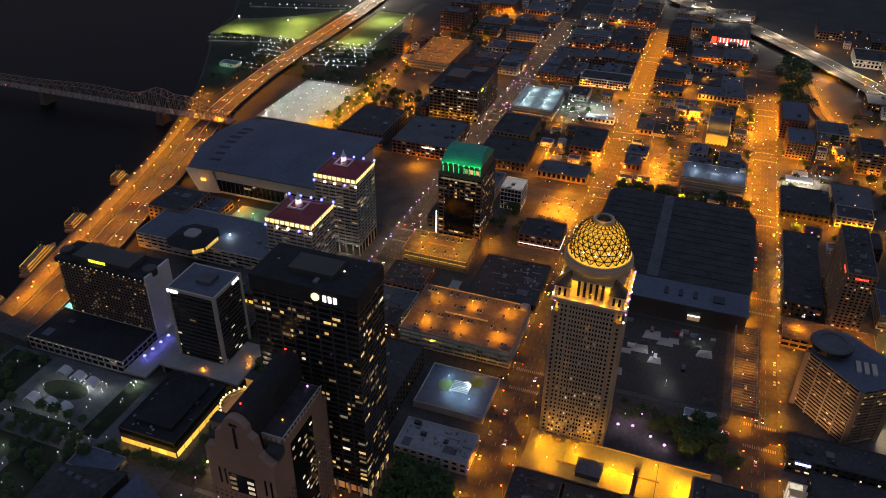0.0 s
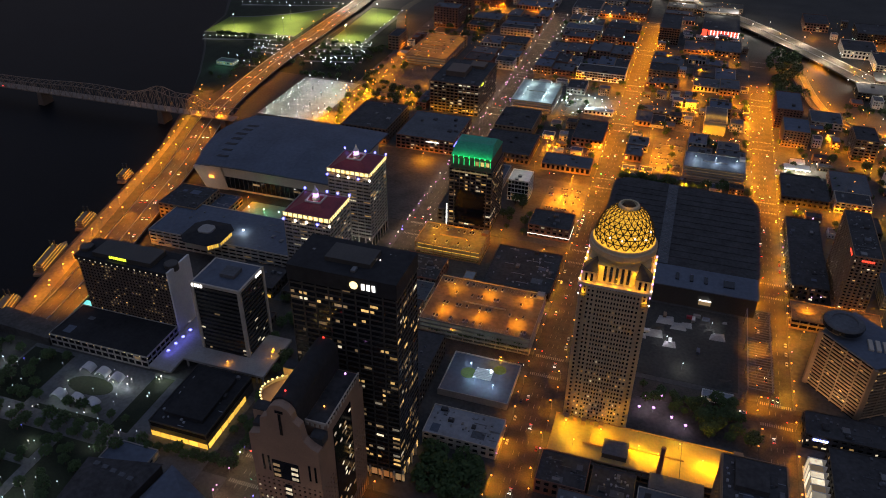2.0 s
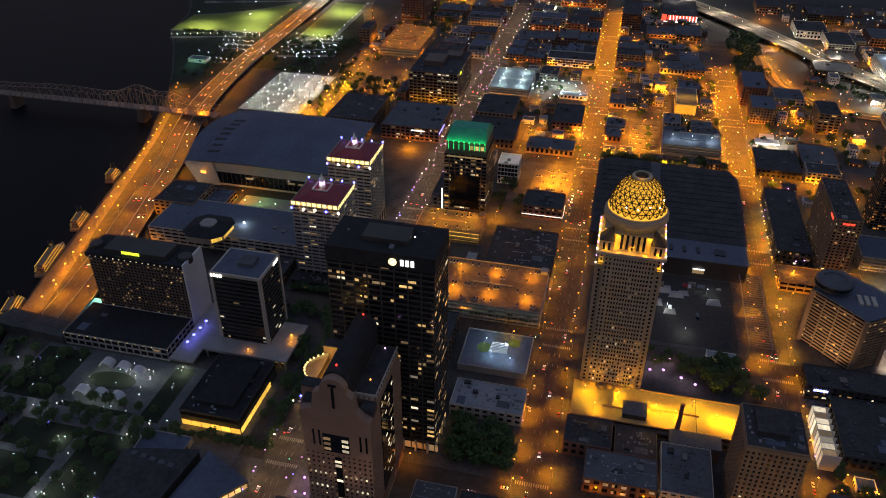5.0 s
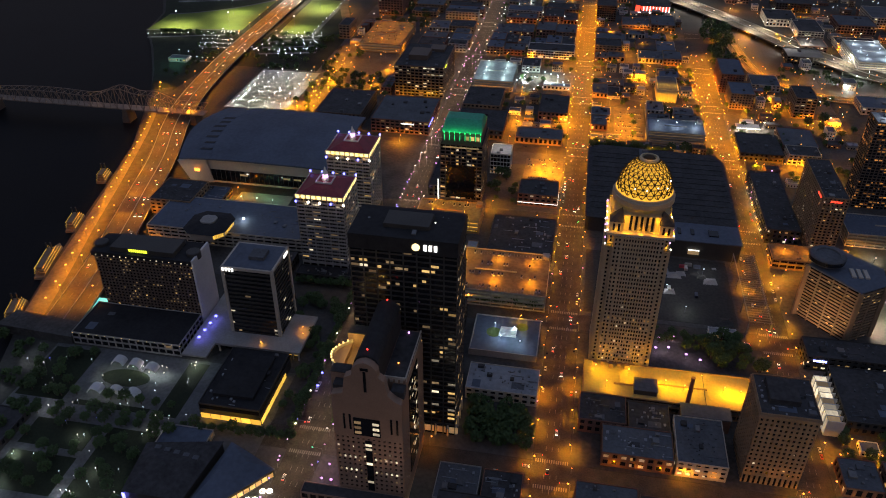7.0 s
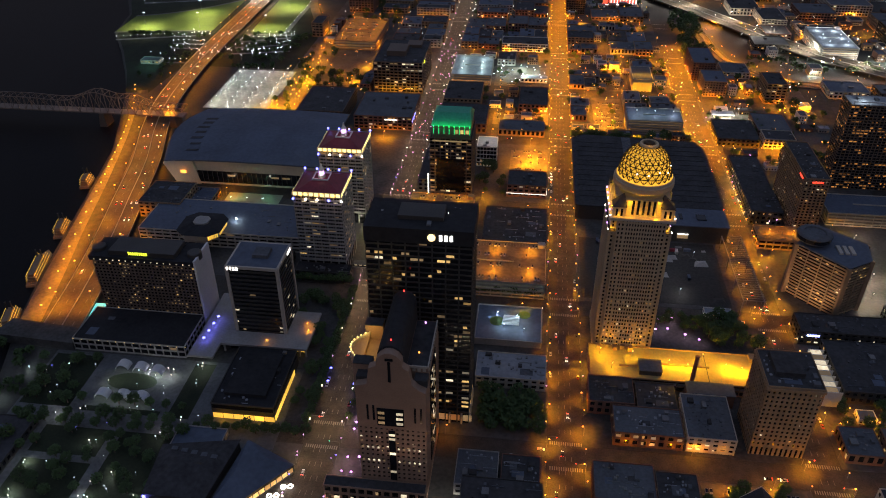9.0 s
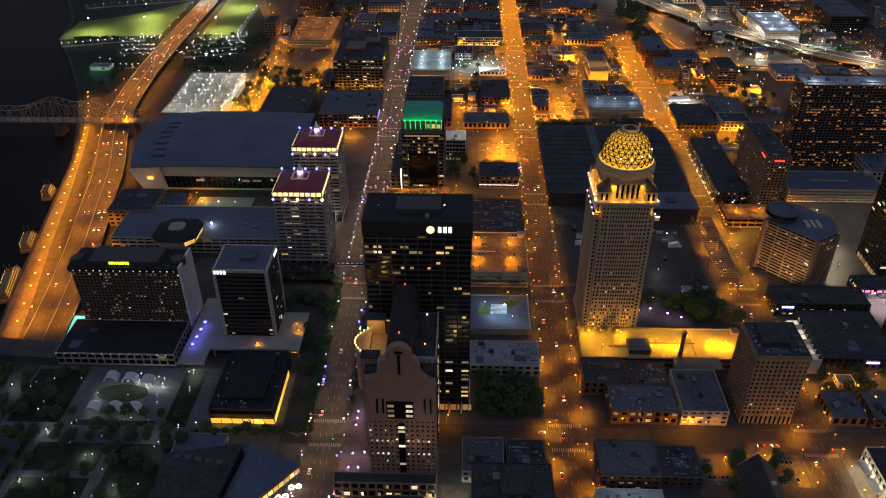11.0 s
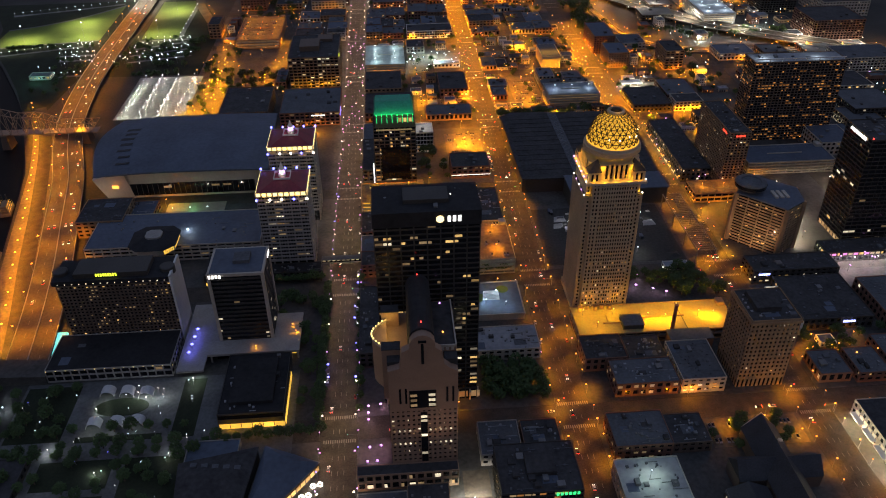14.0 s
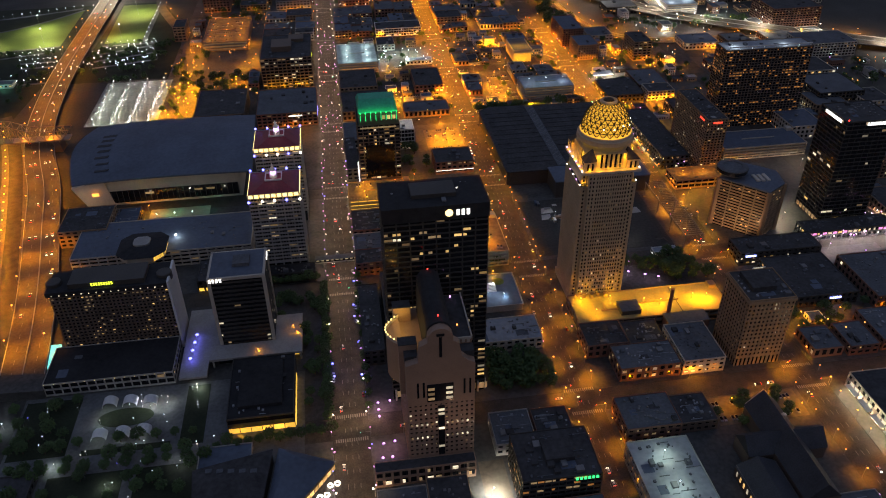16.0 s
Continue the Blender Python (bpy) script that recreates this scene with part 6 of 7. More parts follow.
box("penthouse", BROWN, -322, -296, 918, 950, 42, 49, md)
box("penthouse", BROWN, -300, -280, 955, 975, 42, 46, md)

# ---- lamps of the southern quarter ----
for k in range(8):
    street_lamp(178 + 11 * k, 436 + (k % 2) * 3, GL_VIOLET if k % 2 else GL_WHITE, (1.0, 0.8, 0.9), 7000.0, 7, 0.0, "street lamp with a violet-white head", 0.5, "southern street lamps", 0.6)
for x, y in ((104, 538), (122, 536), (140, 536), (158, 540), (170, 560), (172, 590)):
    street_lamp(x, y, GL_SODIUM, SODIUM, 11000.0, 9, 0.0, "street lamp with an orange head", 0.5, "southern street lamps")
for x in (108, 130, 152):
    street_lamp(x, 566, GL_SODIUM, SODIUM, 15000.0, 4, 10.1, "roof-deck lamp with an orange head", 0.4, "deck lamps", 0.2)
for x, y in ((178, 330), (182, 362), (186, 395), (190, 425), (215, 410), (240, 416), (176, 300)):
    street_lamp(x, y, GL_VIOLET, (1.0, 0.7, 0.75), 4500.0, 7, 0.0, "street lamp with a violet-white head", 0.5, "southern street lamps", 0.6)
for x, y in ((175, 480), (185, 510), (180, 540), (265, 470), (275, 520), (190, 575), (250, 580), (160, 470)):
    street_lamp(x, y, GL_WHITE, (1.0, 0.8, 0.6), 11000.0, 8, 0.0, "street lamp with a warm white head", 0.5, "southern street lamps", 0.6)
for k in range(7):
    box("lit_band", WIN_WHITE if k % 2 else WIN_WARM, 204 + 6.4 * k, 209 + 6.4 * k, 465.5, 465.8, 2, 5 + (k % 3), fl, "lit lobby glass")
    box("lit_band", WIN_DIM, 202.4, 202.7, 468 + 5.4 * k, 472 + 5.4 * k, 2, 6, fl)


# ---- raised highways ----
def ribbon(name, pts, width, z, thick, material, parent):
    """A road deck that follows a bent line."""
    s, vs = Shape(), []
    for i, p in enumerate(pts):
        a, b = Vector(pts[max(0, i - 1)]), Vector(pts[min(len(pts) - 1, i + 1)])
        d = (b - a).normalized()
        nrm = Vector((-d.y, d.x))
        for side, zz in ((1, 0), (-1, 0), (-1, -thick), (1, -thick)):
            q = Vector(p) + nrm * side * width / 2
            vs.append((q.x, q.y, z + zz))
    n = len(pts)
    fs = [(4 * i + k, 4 * i + (k + 1) % 4, 4 * i + 4 + (k + 1) % 4, 4 * i + 4 + k) for i in range(n - 1) for k in range(4)]
    fs += [(3, 2, 1, 0), tuple(4 * (n - 1) + k for k in range(4))]
    return part(name, s.add(vs, [tuple(reversed(f)) for f in fs]), material, parent)


def smooth(pts, step=14):
    """Points at even steps along a soft curve."""
    out = []
    for i in range(len(pts) - 1):
        p0, p1, p2, p3 = [Vector(pts[max(0, min(len(pts) - 1, i + k))]) for k in (-1, 0, 1, 2)]
        m = max(2, int((p2 - p1).length / step))
        for j in range(m):
            t = j / m
            out.append(0.5 * (2 * p1 + (p2 - p0) * t + (2 * p0 - 5 * p1 + 4 * p2 - p3) * t * t + (3 * p1 - p0 - 3 * p2 + p3) * t ** 3))
    return [(v.x, v.y) for v in out] + [tuple(pts[-1])]


def offset(pts, d):
    out = []
    for i, p in enumerate(pts):
        a, b = Vector(pts[max(0, i - 1)]), Vector(pts[min(len(pts) - 1, i + 1)])
        t = (b - a).normalized()
        out.append((p[0] - t.y * d, p[1] + t.x * d))
    return out


def highway(label, pts, width, z, material=ROADWAY):
    h = thing("raised_highway", 0, 0, 0, label, "highway")
    line = smooth(pts)
    ribbon("deck", line, width, z, 1.4, material, h)
    for side in (-1, 1):
        ribbon("barrier", offset(line, side * (width / 2 - 0.3)), 0.4, z + 1.0, 1.05, CONCRETE, h)
    ribbon("median", line, 0.6, z + 0.95, 1.0, CONCRETE, h)
    for side in (-0.25, 0.25):
        s = Shape()
        lane = offset(line, side * width)
        for a, b in zip(lane, lane[1:]):
            a, b = Vector((*a, z + 0.02)), Vector((*b, z + 0.02))
            s.beam(a, a + (b - a) * 0.35, 0.25, 0.03)
        part("lane_marks", s, LINEPAINT, h)
    for i in range(1, len(line), 3):
        if z > 3:
            for q in (-0.3, 0.3):
                c = offset(line, q * width)[i]
                part("pillar", Shape().tube([(0.9, 0), (0.9, z - 1.4)], 8, True, c[0], c[1]), CONCRETE, h)
    return line


river_way = highway("raised riverside highway under orange lamps", [(-486, 350), (-497, 420), (-511, 490), (-530, 570), (-549, 650), (-578, 740), (-598, 830), (-612, 975), (-618, 1178), (-622, 1340), (-640, 1600)], 32, 6)
for side in (-1, 1):
    for i, p in enumerate(offset(river_way, side * 14)):
        if i % 3 == 0 and 380 < p[1] < 1260:
            street_lamp(p[0], p[1], GL_SODIUM, SODIUM, 27000.0, 13, 6, "highway lamp with a glowing orange head", 0.8, "highway lamps", 1.0, 162)
        elif i % 3 == 0 and p[1] > 380:
            street_lamp(p[0], p[1], GL_WHITE, WHITE, 30000.0, 10, 6, "highway lamp with a glowing white head", 0.8, "highway lamps", 1.0)
bank_way = smooth([(-505, 366), (-521, 430), (-543, 510), (-563, 590), (-582, 660), (-602, 730), (-626, 800), (-652, 860)], 18)
rw = tagged(ribbon("road", bank_way, 14, 0.06, 0.3, ASPHALT, None), "riverside road under orange lamps", "street", kind="structure")
for i, p in enumerate(offset(bank_way, 9)):
    if p[1] > 375:
        street_lamp(p[0], p[1], GL_SODIUM, SODIUM, 17000.0, 9, 0, "riverside lamp with a glowing orange head", 0.95, "riverside lamps", 1.2, 160)
south_way = highway("broad raised highway under pale lamps", [(-90, 1590), (30, 1465), (106, 1372), (194, 1243), (281, 1111), (374, 1026), (560, 900), (800, 760)], 40, 8)
for side in (-1, 1):
    for i, p in enumerate(offset(south_way, side * 18)):
        if i % 6 == 0:
            street_lamp(p[0], p[1], GL_WHITE, (1.0, 0.88, 0.7), 40000.0, 11, 8, "highway lamp with a pale head", 0.7, "highway lamps", 1.0)
ramp_way = highway("curving slip road under orange lamps", [(140, 1195), (150, 1110), (166, 1050), (200, 1008), (250, 985), (358, 976), (560, 950)], 20, 1.0)
for i, p in enumerate(offset(ramp_way, 9)):
    if i % 3 == 0:
        street_lamp(p[0], p[1], GL_SODIUM, SODIUM, 45000.0, 10, 0, "slip-road lamp with an orange head", 0.8, "highway lamps", 1.0)

# ---- truss bridge over the river ----
br = thing("truss_bridge", -650, 757, -4, "weathered steel truss bridge over the dark river", "bridge")


def truss_height(x):
    return 11 + 15 * math.exp(-((x + 655) / 26) ** 2) + 9 * math.exp(-((x + 612) / 18) ** 2) + 5 * math.exp(-((x + 760) / 70) ** 2)


part("deck", Shape().block(-380, 104, -7, 7, 17, 18.2), RUST, br)
for side in (-7, 7):
    chord, web = Shape(), Shape()
    for k in range(54):
        x0, x1 = -1030 + 9 * k, -1021 + 9 * k
        h0, h1 = truss_height(x0), truss_height(x1)
        chord.beam((x0 + 650, side, 18 + h0), (x1 + 650, side, 18 + h1), 0.8)
        web.beam((x0 + 650, side, 18), (x0 + 650, side, 18 + h0), 0.5)
        web.beam((x0 + 650, side, 18), (x1 + 650, side, 18 + h1), 0.5) if k % 2 else web.beam((x0 + 650, side, 18 + h0), (x1 + 650, side, 18), 0.5)
    part("top_chord", chord, RUST, br)
    part("web", web, RUST, br)
brace = Shape()
for k in range(54):
    x0 = -1030 + 9 * k
    z = 18 + truss_height(x0)
    brace.beam((x0 + 650, -7, z), (x0 + 650, 7, z), 0.45)
part("top_bracing", brace, RUST, br)
for x in (-652, -840, -1010, -560):
    part("pier", Shape().add([(x + 650 - 5, -9, 0), (x + 650 + 5, -9, 0), (x + 650 + 5, 9, 0), (x + 650 - 5, 9, 0), (x + 650 - 3, -8, 17), (x + 650 + 3, -8, 17), (x + 650 + 3, 8, 17), (x + 650 - 3, 8, 17)],
                             [(3, 2, 1, 0), (4, 5, 6, 7), (0, 1, 5, 4), (1, 2, 6, 5), (2, 3, 7, 6), (3, 0, 4, 7)]), BROWN, br)
# unseen lamps added inside the truss to brighten the steel
for x in (-600, -640, -690):
    point_lamp((1.0, 0.7, 0.5), 900.0, x, 757, 26)
for x in (-700, -760, -820, -900):
    part("deck_lamp", Shape().tube([(0.5, 19), (0.5, 20)], 6, True, x + 650, -6.5), GL_RED if x == -900 else WIN_DIM, br)

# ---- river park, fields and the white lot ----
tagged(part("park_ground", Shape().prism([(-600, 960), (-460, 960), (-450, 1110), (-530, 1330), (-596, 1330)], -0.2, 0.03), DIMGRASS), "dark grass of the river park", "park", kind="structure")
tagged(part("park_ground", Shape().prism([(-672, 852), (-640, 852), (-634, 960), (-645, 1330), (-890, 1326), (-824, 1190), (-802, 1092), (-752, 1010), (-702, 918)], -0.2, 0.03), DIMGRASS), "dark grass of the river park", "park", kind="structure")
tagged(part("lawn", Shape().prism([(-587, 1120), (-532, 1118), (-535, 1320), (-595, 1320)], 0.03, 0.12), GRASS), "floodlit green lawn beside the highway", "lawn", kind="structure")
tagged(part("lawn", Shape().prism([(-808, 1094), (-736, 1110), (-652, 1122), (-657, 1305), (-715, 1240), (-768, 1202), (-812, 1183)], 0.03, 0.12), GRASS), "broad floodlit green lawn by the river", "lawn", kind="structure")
for pts in ([(-812, 1183), (-768, 1202), (-715, 1240), (-657, 1305)], [(-808, 1094), (-736, 1108), (-652, 1120)], [(-834, 1262), (-740, 1285), (-662, 1316)], [(-529, 1118), (-532, 1320)]):
    tagged(ribbon("path", smooth(pts), 5, 0.14, 0.2, PATHS, None), "pale path along the river park", "path", kind="structure")
for x, y in ((-765, 1120), (-677, 1130), (-562, 1130), (-560, 1260), (-700, 1200)):
    street_lamp(x, y, GL_COOL, (1.0, 0.95, 0.45), 130000.0, 26, 0.1, "tall floodlight mast with a white head", 1.4, "floodlight masts", 0.6, 154)
park_rng = random.Random(14)
for (x0, y0), (x1, y1), n in (((-690, 1055), (-641, 1058), 7), ((-684, 1034), (-638, 1037), 6), ((-670, 972), (-618, 975), 7), ((-593, 1073), (-513, 1104), 11), ((-582, 1019), (-496, 1042), 12), ((-586, 1046), (-505, 1072), 9),
                              ((-788, 1062), (-655, 1101), 14), ((-589, 1113), (-512, 1116), 9), ((-832, 1262), (-662, 1316), 14), ((-528, 1130), (-531, 1310), 9)):
    tagged(ribbon("terrace", [(x0, y0 - 4), (x1, y1 - 4)], 6, 0.1, 0.2, PATHS, None), "narrow parking strip in the river park", "parking strip", kind="structure")
    for k in range(n):
        f = k / (n - 1)
        street_lamp(x0 + (x1 - x0) * f, y0 + (y1 - y0) * f + park_rng.uniform(-1, 1), GL_COOL, (0.85, 0.95, 1.0), 500.0 if k % 4 == 1 else 0.0, 5, 0.0, "small park lamp with a white head", 0.42, "park lamps", 0.1)
lot_way = smooth([(-532, 1400), (-531, 1310), (-462, 1102), (-443, 926), (-444, 800)], 20)
tagged(ribbon("road", lot_way, 15, 0.16, 0.4, ROADWAY, None), "side road to the river under orange lamps", "street", kind="structure")
for i, p in enumerate(offset(lot_way, 8)):
    if i % 2 and p[1] < 1330:
        street_lamp(p[0], p[1], GL_SODIUM, SODIUM, 9000.0, 9, 0.0, "side-road lamp with an orange head", 0.6, "lot lamps")
flat("parking_lot", GREYLOT, -548, -462, 812, 952, 0.02, 0.4, "pale parking lot brightly lit by white lamps", "parking lot")
for i in range(4):
    for j in range(8):
        street_lamp(-538 + 22 * i, 820 + 18 * j, GL_COOL, (1.0, 1.0, 0.88), 11000.0, 6, 0.4, "lot lamp with a cool white head", 0.3, "white lot lamps", 0.2, 138)
cf = blockhouse("small riverside cafe with a bright lit roof", -700, -672, 958, 974, 5, CONCRETE, ROOFGREY, 0.8, 0)
point_lamp(TEAL, 3500.0, -686, 952, 9)
for x0, x1, y0, y1 in ((-465, -420, 770, 1050), (-420, -345, 865, 1050)):
    flat("square", LOT, x0, x1, y0, y1, 0.02, 0.14, "paved square under orange lamps", "square")

# ---- boats ----
for x, y, L, a in ((-559, 446, 58, 106), (-574, 512, 34, 105), (-598, 606, 26, 103), (-541, 372, 34, 109)):
    bo = thing("river_boat", x, y, -4, "pale paddle boat outlined with warm lamps", "boat", "boats")
    hull = [(-L / 2, -5), (L * 0.35, -5.5), (L / 2, 0), (L * 0.35, 5.5), (-L / 2, 5)]
    part("hull", Shape().prism(hull, -0.5, 2.5), TAN, bo)
    for k in range(3):
        part("deck", Shape().block(-L * 0.45, L * (0.33 - 0.06 * k), -4.6 + 0.5 * k, 4.6 - 0.5 * k, 2.5 + 2.7 * k, 2.8 + 2.7 * k), TAN, bo)
        part("cabin", Shape().block(-L * 0.42, L * (0.28 - 0.06 * k), -3.6 + 0.5 * k, 3.6 - 0.5 * k, 2.8 + 2.7 * k, 5.2 + 2.7 * k), TAN, bo)
        part("deck_lights", Shape().block(-L * 0.45, L * (0.33 - 0.06 * k), -4.75 + 0.5 * k, -4.6 + 0.5 * k, 4.6 + 2.7 * k, 4.9 + 2.7 * k), WIN_YELLOW, bo, "string of warm lamps")
        part("deck_lights", Shape().block(-L * 0.45, L * (0.33 - 0.06 * k), 4.6 - 0.5 * k, 4.75 - 0.5 * k, 4.6 + 2.7 * k, 4.9 + 2.7 * k), WIN_YELLOW, bo, "string of warm lamps")
    for s in (-2, 2):
        part("funnel", Shape().tube([(0.7, 10.5), (0.6, 17), (0.9, 17.4)], 8, True, L * 0.1, s), DARKMETAL, bo)
    bo.rotation_euler = (0, 0, radians(a))
    for d in (-0.3, 0.2):
        point_lamp(SODIUM, 500.0, x + d * L * math.cos(radians(a)) + 7, y + d * L * math.sin(radians(a)) - 4, 5)

# ---- the riverfront plaza ----
flat("plaza_paving", PATHS, -480, -282, 150, 338, 0.19, 0.26, "dim grey paving of a riverfront plaza", "plaza")
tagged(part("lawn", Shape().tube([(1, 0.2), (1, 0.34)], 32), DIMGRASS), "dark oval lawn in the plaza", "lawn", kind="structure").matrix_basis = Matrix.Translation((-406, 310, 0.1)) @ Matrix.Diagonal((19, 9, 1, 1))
for x, y in ((-419, 324), (-405, 323), (-391, 321), (-420, 293), (-405, 293), (-391, 293)):
    cp = thing("canopy", x, y, 0.26, "small white vaulted canopy lit from beneath", "canopy", "plaza canopies")
    arc = [(5 * math.cos(math.pi * k / 10), 4.4 * math.sin(math.pi * k / 10)) for k in range(11)]
    m = len(arc)
    skin = [(u * f, y, v * f + 1.2) for f in (1.0, 0.97) for y in (-4, 4) for u, v in arc]
    sh = Shape().add(skin, [q for k in range(m - 1) for q in ((k, k + 1, m + k + 1, m + k), (3 * m + k, 3 * m + k + 1, 2 * m + k + 1, 2 * m + k), (2 * m + k, 2 * m + k + 1, k + 1, k), (m + k, m + k + 1, 3 * m + k + 1, 3 * m + k))])
    part("shell", sh, WHITEPAINT, cp)
    for px, py in ((-4.9, -3.9), (4.9, -3.9), (-4.9, 3.9), (4.9, 3.9)):
        part("post", Shape().tube([(0.12, 0), (0.12, 1.4)], 6, True, px, py), STEEL, cp)
    point_lamp((0.85, 1.0, 0.95), 230.0, x, y - 6.5, 3.2, size=0.3)
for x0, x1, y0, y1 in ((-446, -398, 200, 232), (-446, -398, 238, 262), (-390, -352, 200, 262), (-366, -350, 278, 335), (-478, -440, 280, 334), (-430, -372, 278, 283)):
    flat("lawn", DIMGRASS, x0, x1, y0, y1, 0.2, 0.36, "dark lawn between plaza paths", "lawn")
tagged(part("terrace", Shape().prism([(-536, 342), (-467, 338), (-467, 356), (-530, 362)], 0, 8), PAVING), "concrete terrace over the highway portal", "terrace", kind="structure")
for x, y in ((-500, 330), (-488, 312), (-512, 300), (-494, 280)):
    street_lamp(x, y, GL_COOL, COOL, 1600.0, 5, 0.0, "park lamp with a cool white head", 0.35, "riverfront park lamps", 0.1)
pb = blockhouse("low dark building at the plaza edge", -500, -452, 215, 262, 6, DARKMETAL, ROOFDARK, 0.0, 0)
# stands for a teal-lit building end, not water: a low emissive block
pl = flat("pool", glow("teal_wall_glow", (0.25, 1.0, 0.95), 0.8), -482, -470, 370, 396, 0.2, 2.4, "hotel end wall in turquoise light, drawn as a glowing block", "pool")
rng = random.Random(3)
for k in range(34):
    x, y = rng.uniform(-476, -340), rng.uniform(195, 334)
    street_lamp(x, y, GL_WHITE, (0.86, 0.94, 1.0), 1700.0 if k % 2 == 0 else 0.0, 3.5, 0.26, "small plaza lamp with a white globe", 0.2, "small plaza lamps", 0.05)

# ---- street lamps ----
for x in (MAIN, MARKET, JEFF):
    for k in range(38):
        y = 150 + k * 33
        if x == JEFF and y > 1130:
            continue
        for sgn in (-1, 1):
            if x == MAIN:
                warm = y > 560
                ob = street_lamp(x + sgn * 12.6, y, GL_VIOLET if k % 3 == 0 else GL_WHITE, (1.0, 0.6, 0.3), 4600.0 if warm else 4200.0, 8, 0.0, "avenue lamp with a pale violet-white head", 0.6)
            else:
                ob = street_lamp(x + sgn * 12.6, y + (0 if sgn < 0 else 14), GL_SODIUM, SODIUM, 25000.0 if y > 730 or (x == JEFF and y > 420) else 10500.0, 9, 0.0, size=0.62, angle=176 if y > 760 else 146)
            if sgn > 0:
                ob.rotation_euler = (0, 0, math.pi)
DIM_HEAD = glow("small_sodium_head", (1.0, 0.36, 0.08), 3.0)


def small_lamp(x, y, head, h, size, label):
    """A slim post lamp between the tall ones, pole and globe in one mesh."""
    key = ("small", head.name, h, size)
    if key not in POLE:
        pole = Shape().tube([(0.12, 0), (0.07, h)], 6).mesh("pole", STEEL)
        globe = Shape().tube([(size * 0.4, h), (size, h + size * 0.7), (size * 0.9, h + size * 1.3), (size * 0.3, h + size * 1.9)], 8).mesh("globe", head)
        POLE[key] = two_tone("post_lamp", ((pole, STEEL), (globe, head)))
    ob = tagged(new("post_lamp", POLE[key]), label, "lamp", "post lamps")
    ob.location = (x, y, 0.03)


plaza_rng = random.Random(41)
for _ in range(42):
    small_lamp(plaza_rng.uniform(-478, -342), plaza_rng.uniform(196, 336), GL_COOL if plaza_rng.random() < 0.8 else GL_BLUE, 3.2, 0.28, "slim plaza post lamp with a small white globe")
for x in (MARKET, JEFF):
    for k in range(26):
        for sgn in (-1, 1):
            small_lamp(x + sgn * 13.4, 166 + 33 * k + (14 if sgn > 0 else 0) + 3 * (k % 3), DIM_HEAD if k % 5 else GL_VIOLET, 5.0, 0.5, "slim post lamp with a small orange globe")
for k in range(30):
    for sgn in (-1, 1):
        small_lamp(MAIN + sgn * 13.2, 168 + 17 * k + 2 * (k % 2), GL_BLUE if (k + sgn) % 3 == 0 else GL_VIOLET, 4.2, 0.5, "slim post lamp with a blue-violet globe")
for y in CROSS[1:]:
    for a, b in SPANS[:4]:
        if b < -200 and y < 450 or (y == 603 and a > -100):
            continue
        if y == 440 and a > -100:
            continue
        dim = y == 276 and a < -100
        for k in range(3):
            street_lamp(a + (b - a) * (k + 0.5) / 3, y + (10.6 if k % 2 else -10.6), GL_SODIUM, SODIUM, 28000.0 if y > 500 else 1800.0 if dim else 9000.0, 9, 0.0, "side-street lamp with a glowing orange head")
rng = random.Random(11)
for x0, x1, y0, y1, n in ((-141, -103, 668, 733, 5), (-168, -103, 806, 842, 4), (-42, -8, 810, 900, 6), (-30, 6, 936, 1048, 6), (-70, -46, 776, 820, 3), (46, 66, 936, 1048, 4), (-26, 0, 1082, 1178, 4), (-460, -350, 868, 1045, 16),
                          (-462, -425, 775, 860, 7), (150, 330, 880, 960, 7), (210, 420, 1180, 1400, 14), (150, 190, 716, 770, 3), (-455, -350, 1180, 1390, 9), (100, 235, 720, 770, 5), (-150, -100, 1215, 1228, 2)):
    for _ in range(n):
        street_lamp(rng.uniform(x0, x1), rng.uniform(y0, y1), GL_SODIUM, SODIUM, 36000.0, 9, 0.0, "parking-lot lamp with a glowing orange head", 0.7, "lot lamps")
for x, y in ((14, 256), (40, 258), (60, 244), (101, 322), (112, 338), (128, 326), (146, 338), (164, 324), (186, 336)):
    street_lamp(x, y, GL_SODIUM, SODIUM, 6000.0, 7, 0.0, "yard lamp with a glowing orange head", 0.5, "yard lamps")
for x0, x1, y0, y1, n in ((-172, -104, 940, 1006, 5), (-230, -170, 1250, 1370, 4), (230, 420, 1010, 1090, 6), (-70, 50, 1385, 1400, 3), (270, 420, 700, 860, 8), (260, 400, 430, 600, 12)):
    for _ in range(n):
        street_lamp(rng.uniform(x0, x1), rng.uniform(y0, y1), GL_COOL, (0.75, 1.0, 0.95), 22000.0, 9, 0.0, "parking-lot lamp with a cool white head", 0.7, "lot lamps")
for x, y in ((-242, 407), (-242, 392), (-240, 360), (-261, 338), (-260, 324), (-240, 323), (-239, 305), (-240, 440), (-262, 590), (-238, 610)):
    street_lamp(x, y, GL_BLUE, BLUE, 300.0, 4.5, 0.18, "short post with a bright blue globe", 0.95, "blue globe lamps", 0.05)
for x, y in ((-13, 414), (-3, 416), (10, 410), (-10, 427), (2, 430), (20, 405)):
    street_lamp(x, y, GL_VIOLET, (1.0, 0.75, 0.9), 700.0, 4.5, 0.18, "garden lamp cluster with violet-white globes", 1.1, "garden lamps", 0.05)

